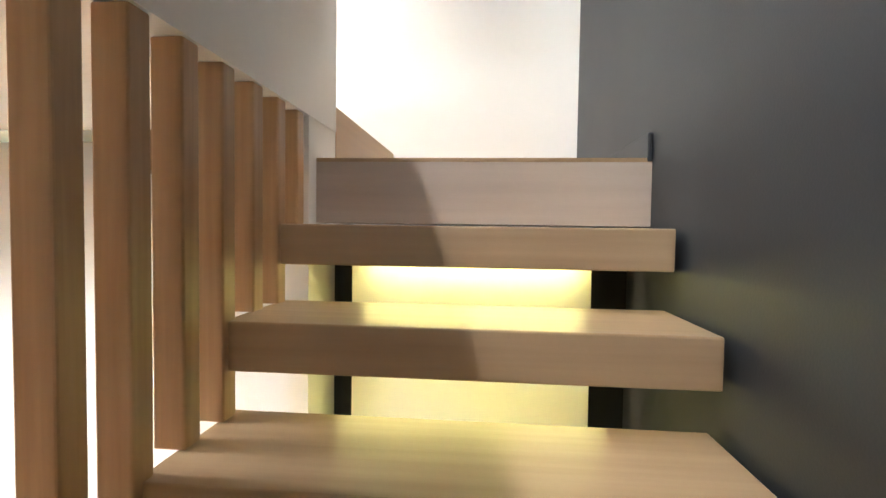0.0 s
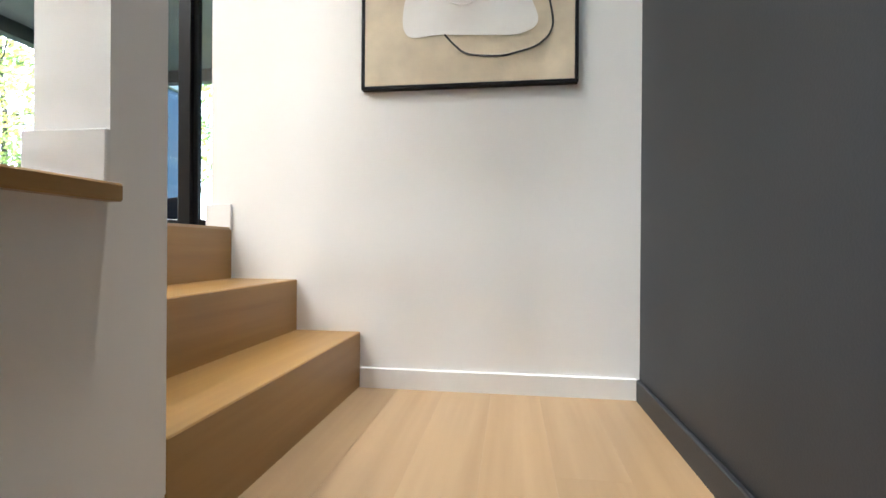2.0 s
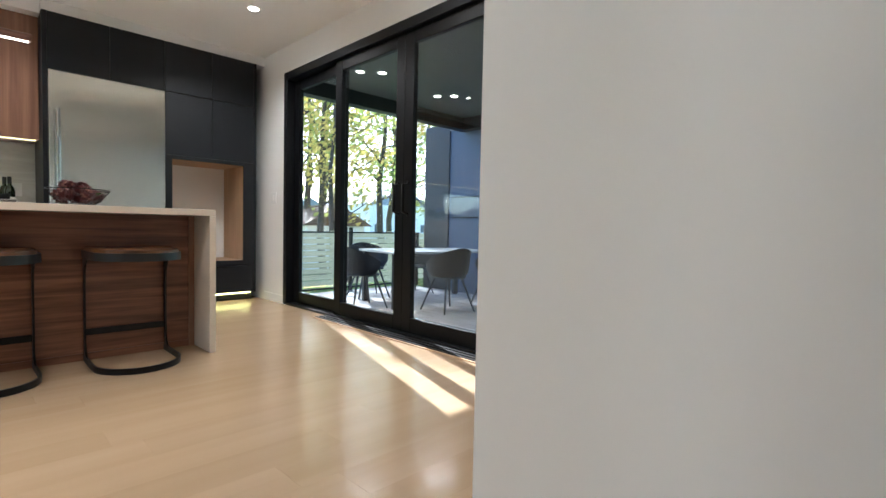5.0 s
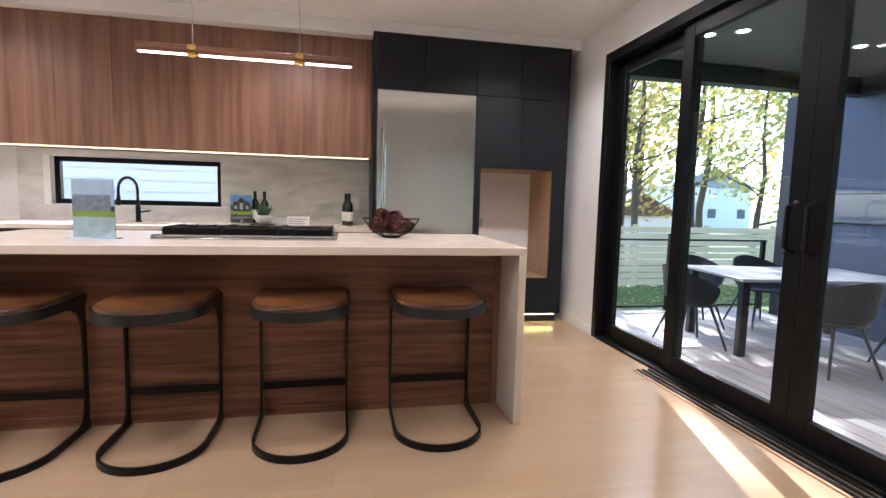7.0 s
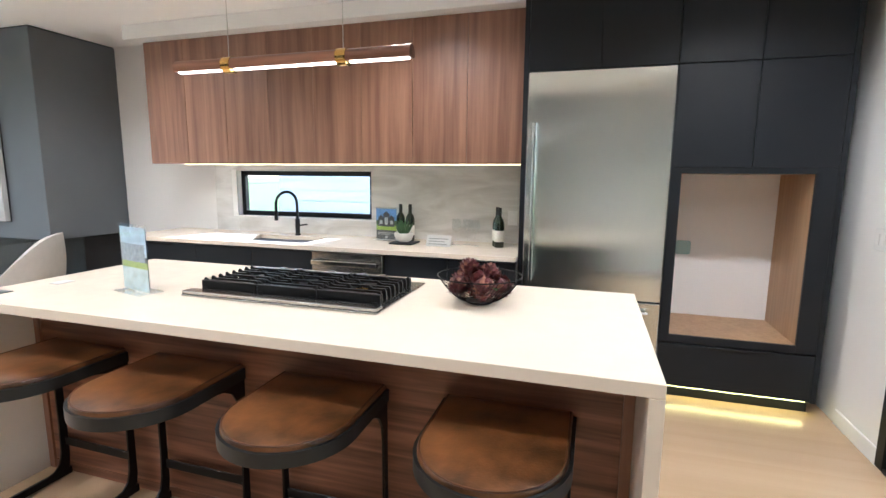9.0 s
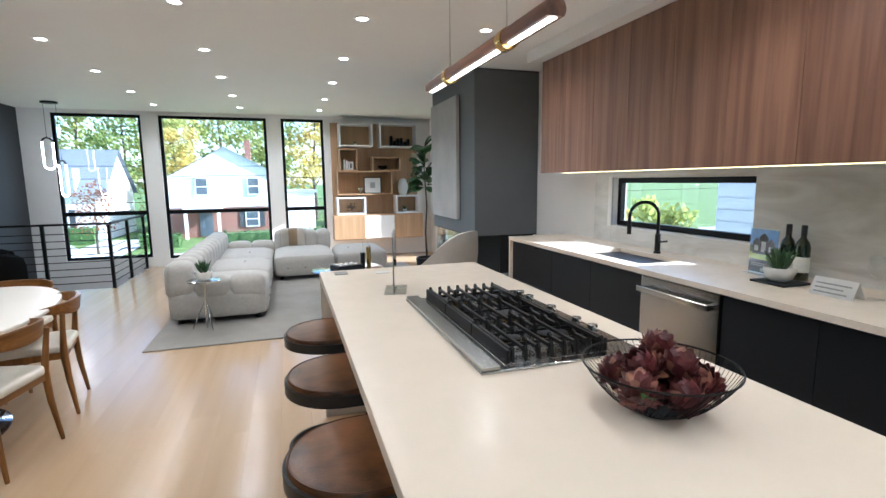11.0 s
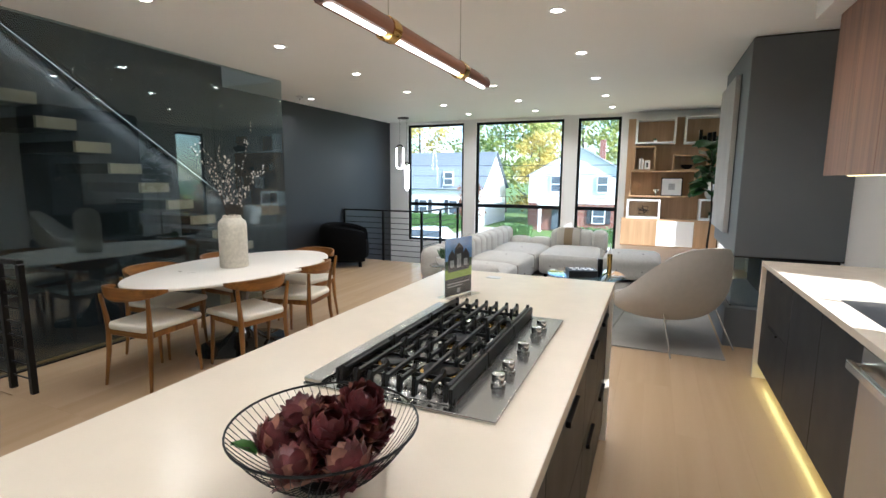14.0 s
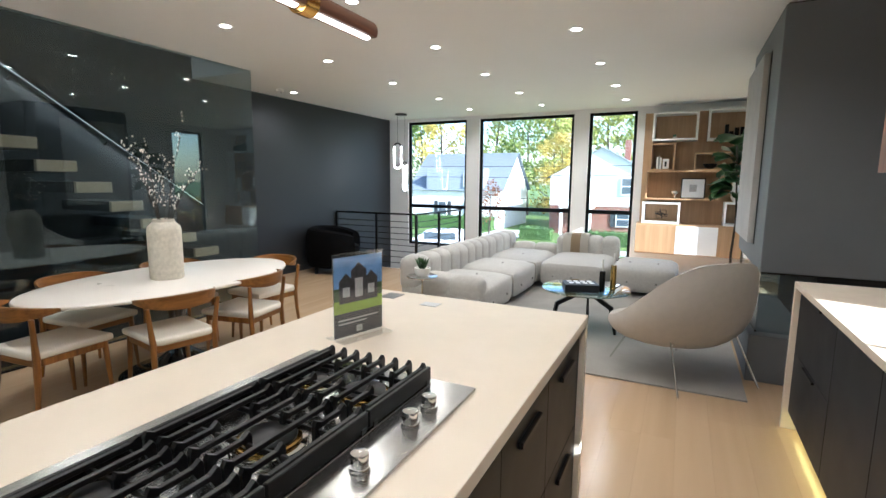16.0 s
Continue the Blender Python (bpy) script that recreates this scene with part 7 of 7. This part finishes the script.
# fence of level boards
M_FENCE = shader("pale_wood_fence", (0.64, 0.54, 0.34), 0.75, vary=0.15, scale=3, stretch=(1, 0.2, 3))
fn = thing("board_fence", "pale wooden fence of level boards behind the yard", "fence")
FXX = -12.7
for k in range(14):
    y = 2.0 + k * 2.2
    part("post", box(FXX - 0.06, FXX + 0.06, y - 0.06, y + 0.06, -1.1, 0.70), M_FENCE, fn)
    if k < 13:
        for j in range(9):
            part("board", box(FXX + 0.061, FXX + 0.083, y + 0.002, y + 2.198, -0.95 + j * 0.18, -0.95 + j * 0.18 + 0.155), M_FENCE, fn)
based(fn)

# neighbour's garage with lap siding, beyond the strip window
gar = thing("garage", "pale grey neighbouring garage with lap siding", "garage")
M_GSIDE = shader("pale_grey_siding", (0.33, 0.37, 0.43), 0.6, vary=0.04, scale=3)
part("wall", box(-13.0, -9.05, -1.35, 1.9, -1.1, 2.5), M_GSIDE, gar)
for j in range(20):
    part("siding_board", box(-9.049, -9.02, -1.35, 1.9, -1.0 + j * 0.17, -1.0 + j * 0.17 + 0.15), M_GSIDE, gar)
part("roof", box(-13.2, -8.95, -1.5, 2.0, 2.5, 2.65), M_ROOF, gar)
based(gar)
# far houses behind the yard
for x0, x1, y0, y1, zr, lab in ((-52, -44, 24, 31, 1.5, "pale house far behind the fence"), (-60, -48, 38, 48, 3.6, "white house far behind the trees")):
    hh = thing("house", lab, "house")
    part("wall", box(x0, x1, y0, y1, -1.0, zr), M_SIDE, hh)
    bm = bmesh.new()
    ym = (y0 + y1) / 2
    f = [bm.verts.new((x1 + 0.3, y, z)) for y, z in ((y0 - 0.4, zr), (y1 + 0.4, zr), (ym, zr + 2.2))]
    b = [bm.verts.new((x0 - 0.3, y, z)) for y, z in ((y0 - 0.4, zr), (y1 + 0.4, zr), (ym, zr + 2.2))]
    bm.faces.new(f)
    bm.faces.new(b[::-1])
    for i in range(3):
        bm.faces.new((f[i], b[i], b[(i + 1) % 3], f[(i + 1) % 3]))
    bmesh.ops.recalc_face_normals(bm, faces=bm.faces[:])
    part("roof", bm, M_ROOF, hh)
    for y in (y0 + 1.2, ym, y1 - 1.2):
        part("window", box(x1 + 0.001, x1 + 0.06, y - 0.5, y + 0.5, 0.2, 1.2), M_HGLS, hh)
    based(hh)

shed = thing("garden_shed", "small shed with a brown shingle roof behind the fence", "shed")
M_SHED = shader("brown_shingles", (0.16, 0.10, 0.07), 0.85, vary=0.2, scale=10)
part("wall", box(-20.5, -17.5, 12.6, 15.4, -1.0, 0.9), M_SIDE, shed)
bm = bmesh.new()
f = [bm.verts.new((-17.3, y, z)) for y, z in ((12.3, 0.85), (15.7, 0.85), (14.0, 1.75))]
b = [bm.verts.new((-20.7, y, z)) for y, z in ((12.3, 0.85), (15.7, 0.85), (14.0, 1.75))]
bm.faces.new(f)
bm.faces.new(b[::-1])
for i in range(3):
    bm.faces.new((f[i], b[i], b[(i + 1) % 3], f[(i + 1) % 3]))
bmesh.ops.recalc_face_normals(bm, faces=bm.faces[:])
part("roof", bm, M_SHED, shed)
based(shed)

# ---- deck ----
M_DECK = wood("weathered_deck_board", (0.24, 0.22, 0.205), (0.38, 0.35, 0.33), 0.7, 'x', 12, 0.5, jitter=0.12)
deck = tagged(new("deck"), "weathered grey board deck outside the sliding doors", "deck", kind="structure")
DZ = -0.19
deck_me = None
for k in range(22):
    y = 5.41 + k * 0.142
    if deck_me is None:
        ob = part("board", box(-6.50, -0.40, 0, 0.136, -0.028, 0, 0.003), M_DECK, deck)
        deck_me = ob.data
    else:
        ob = new("board", deck_me)
        ob.parent = deck
    ob.location = (0, y, DZ)
structure("deck_beam", box(-6.48, -0.40, 5.41, 8.52, DZ - 0.22, DZ - 0.030), M_CHAR, "dark framing below the deck boards", "beam")
M_PORCH = shader("dark_porch_ceiling", (0.060, 0.068, 0.072), 0.5, vary=0.06, scale=3)
structure("porch_ceiling", box(-5.25, -0.30, 5.402, 8.55, 2.62, 2.80), M_PORCH, "dark grey porch ceiling with recessed lights", "ceiling")
bm = box(-5.40, -5.2505, 5.402, 8.7, 2.44, 2.82)
box(-5.25, -0.30, 8.551, 8.7, 2.44, 2.82, bm=bm)
structure("porch_beam", bm, M_CHAR, "charcoal beam round the porch edge", "beam")
structure("wall_porch_side", box(-0.40, -0.25, 5.402, 8.7, -1.0, 2.615), M_DARK, "charcoal wall closing the porch", "wall")
M_BLUE = shader("slate_blue_siding", (0.055, 0.080, 0.135), 0.55, vary=0.05, scale=3)
bw = thing("outdoor_wall", "slate blue garden wall block with a strip window beside the deck", "wall block")
part("body", box(-5.70, -4.86, 8.72, 9.6, -1.0, 2.50), M_BLUE, bw)
part("column", box(-6.30, -5.701, 8.70, 9.5, -1.0, 2.62), M_DARK, bw, "charcoal column")
part("cap", box(-5.70, -4.80, 8.70, 9.7, 2.5005, 2.60), M_CONC, bw, "pale cap")
part("window_frame", box(-5.62, -4.94, 8.70, 8.7195, 1.02, 1.38), M_FRAME, bw)
part("window_pane", box(-5.60, -4.96, 8.695, 8.6995, 1.04, 1.36), M_HGLS, bw)
based(bw)
for x, y in ((-4.55, 6.05), (-4.40, 6.25), (-4.62, 7.35), (-4.45, 7.50), (-2.6, 6.2)):
    downlight(x, y, 2.62, 6.0, "small recessed light, lit, in the dark porch ceiling")
dr = thing("deck_railing", "slim black deck railing with top and bottom rails", "railing")
RX = -6.40
for y in (5.50, 7.20, 8.62):
    part("post", box(RX - 0.025, RX + 0.025, y - 0.025, y + 0.025, DZ + 0.0005, 0.83 if y == 7.20 else 0.75, 0.002), M_BLACK, dr)
part("top_rail", box(RX - 0.02, RX + 0.02, 5.45, 8.66, 0.735, 0.760, 0.002), M_BLACK, dr)
part("bottom_rail", box(RX - 0.012, RX + 0.012, 5.45, 8.66, -0.135, -0.110, 0.002), M_BLACK, dr)
based(dr)
ot = thing("outdoor_table", "rectangular outdoor table with grey top and dark legs", "table")
part("tabletop", box(-0.50, 0.50, -0.85, 0.85, 0.70, 0.728, 0.004), shader("grey_outdoor_top", (0.30, 0.31, 0.31), 0.4, vary=0.05), ot, "grey top")
for x in (-0.43, 0.43):
    for y in (-0.78, 0.78):
        part("leg", box(x - 0.035, x + 0.035, y - 0.035, y + 0.035, 0.0, 0.70, 0.003), M_CHAR, ot)
ot.matrix_basis = pose(-4.86, 7.48, DZ + 0.0005, 0, 0, -10)
M_OCH = shader("dark_plastic_shell", (0.020, 0.023, 0.030), 0.45, vary=0.1)


def outdoor_chair():
    c = thing("outdoor_chair", "black plastic shell armchair with angled legs on the deck", "chair", "chairs round the outdoor table")
    bm = bmesh.new()
    rows = []
    for k in range(17):
        u = -1 + 2 * k / 16
        a = u * radians(115)
        top = 0.80 - 0.20 * abs(u) ** 1.5
        rows.append([bm.verts.new((r * math.sin(a), r * math.cos(a) * 0.95, z)) for r, z in ((0.12, 0.43), (0.22, 0.435), (0.265, 0.50), (0.285, top - 0.06), (0.295, top))])
    for q, w in zip(rows, rows[1:]):
        for j in range(4):
            bm.faces.new((q[j], q[j + 1], w[j + 1], w[j]))
    bmesh.ops.solidify(bm, geom=bm.faces[:], thickness=0.012)
    part("shell", bm, M_OCH, c, "", True)
    part("seat", cyl(0.225, 0.415, 0.44, 28, bevel=0.006), M_OCH, c, "", True)
    for sx in (-1, 1):
        for sy in (-1, 1):
            part("leg", rod((sx * 0.24, sy * 0.24, 0.0), (sx * 0.12, sy * 0.12, 0.42), 0.011, 10, 0.016), M_OCH, c, "", True)
    return c


oc_ = outdoor_chair()
oc_.matrix_basis = pose(-4.98, 6.42, DZ + 0.0005, 0, 0, 172)
for x, y, a in ((-4.12, 7.12, -96), (-3.98, 7.90, -104), (-5.72, 7.06, 76), (-5.62, 7.84, 84)):
    copy_thing(oc_, pose(x, y, DZ + 0.0005, 0, 0, a))

# white car parked across the way, and overhead wires
car = thing("parked_car", "white parked car in the driveway across the street", "car")
M_CARP = shader("white_car_paint", (0.75, 0.75, 0.76), 0.2, coat=0.6)
prof = [(-2.2, 0.35), (-2.2, 0.75), (-1.9, 0.88), (-1.3, 0.95), (-0.7, 1.42), (0.9, 1.45), (1.6, 1.0), (2.1, 0.9), (2.2, 0.7), (2.2, 0.35)]
bm = slab(prof, -0.85, 0.85, 0.08, 3)
part("body", moved(bm, Matrix(((1, 0, 0, 0), (0, 0, -1, 0), (0, 1, 0, 0), (0, 0, 0, 1)))), M_CARP, car, "", True)
part("side_window", box(-0.75, 1.05, 0.83, 0.862, 0.98, 1.35, 0.02), M_HGLS, car)
part("side_window", box(-0.75, 1.05, -0.862, -0.83, 0.98, 1.35, 0.02), M_HGLS, car)
for x in (-1.4, 1.4):
    for y in (-0.80, 0.80):
        w = part("wheel", rod((x, y - 0.1, 0.33), (x, y + 0.1, 0.33), 0.33, 24), M_BLACK, car, "black tyre", True)
        part("rim", rod((x, y - 0.105, 0.33), (x, y + 0.105, 0.33), 0.20, 16), M_STEELP, w, "", True)
car.matrix_basis = pose(7.0, -20.5, -2.58, 0, 0, 8)
pole = thing("utility_pole", "wooden utility pole with overhead wires along the street", "utility pole")
part("pole", cyl(0.16, -2.6, 3.2, 12, 0.11, at=(-42.0, -16.0)), M_BARK, pole)
part("pole", cyl(0.16, -2.6, 3.2, 12, 0.11, at=(42.0, -16.0)), M_BARK, pole)
for z in (0.9, 1.75, 2.2):
    part("wire", sweep([(-42 + 8.4 * k, -16.0, z + 0.10 * math.cos(k * math.pi / 5)) for k in range(11)], 0.010, 5), M_BLACK, pole)
based(pole)

# ---- floor boards, last ----
def planks(parent_name, label, x0, x1, y0, y1, z, seed, w=0.185, mat=None):
    par = tagged(new(parent_name), label, "floor", kind="structure")
    rnd = random.Random(seed)
    shared = {}
    n = max(1, round((x1 - x0) / w))
    w = (x1 - x0) / n
    for i in range(n):
        y = y0
        first = True
        while y < y1 - 1e-6:
            ln = rnd.choice((1.4, 1.8, 2.2, 2.6)) * (rnd.choice((0.4, 0.7, 1.0)) if first else 1)
            first = False
            e = min(y + ln, y1)
            if y1 - e < 0.35:
                e = y1
            key = round(e - y, 3)
            if key not in shared:
                ob = part("plank", box(0.00012, w - 0.00012, 0.00015, key - 0.00015, -0.011, 0, 0.00015), mat or M_OAKF, par)
                shared[key] = ob.data
            else:
                ob = new("plank", shared[key])
                ob.parent = par
            ob.location = (x0 + i * w, y, z)
            y = e
    return par


planks("floor_boards_front", "pale oak planks laid lengthwise in the living area", KX, -0.589, YW, -3.74, 0, 1)
planks("floor_boards_middle", "pale oak planks laid lengthwise between kitchen and stairs", KX, GX - 0.061, -3.74, 2.30, 0, 2)
planks("floor_boards_wall", "pale oak planks laid lengthwise by the charcoal wall", GX - 0.061, DW, -3.74, -0.751, 0, 3)
planks("floor_boards_rear", "pale oak planks laid lengthwise by the sliding doors", KX, -0.349, 2.30, YD - 0.02, 0, 4)
planks("landing_boards", "pale oak boards of the stair landing", GX - 0.02, DW - 0.0005, 2.286, 3.4445, LZ, 5, 0.16, M_OAKL)
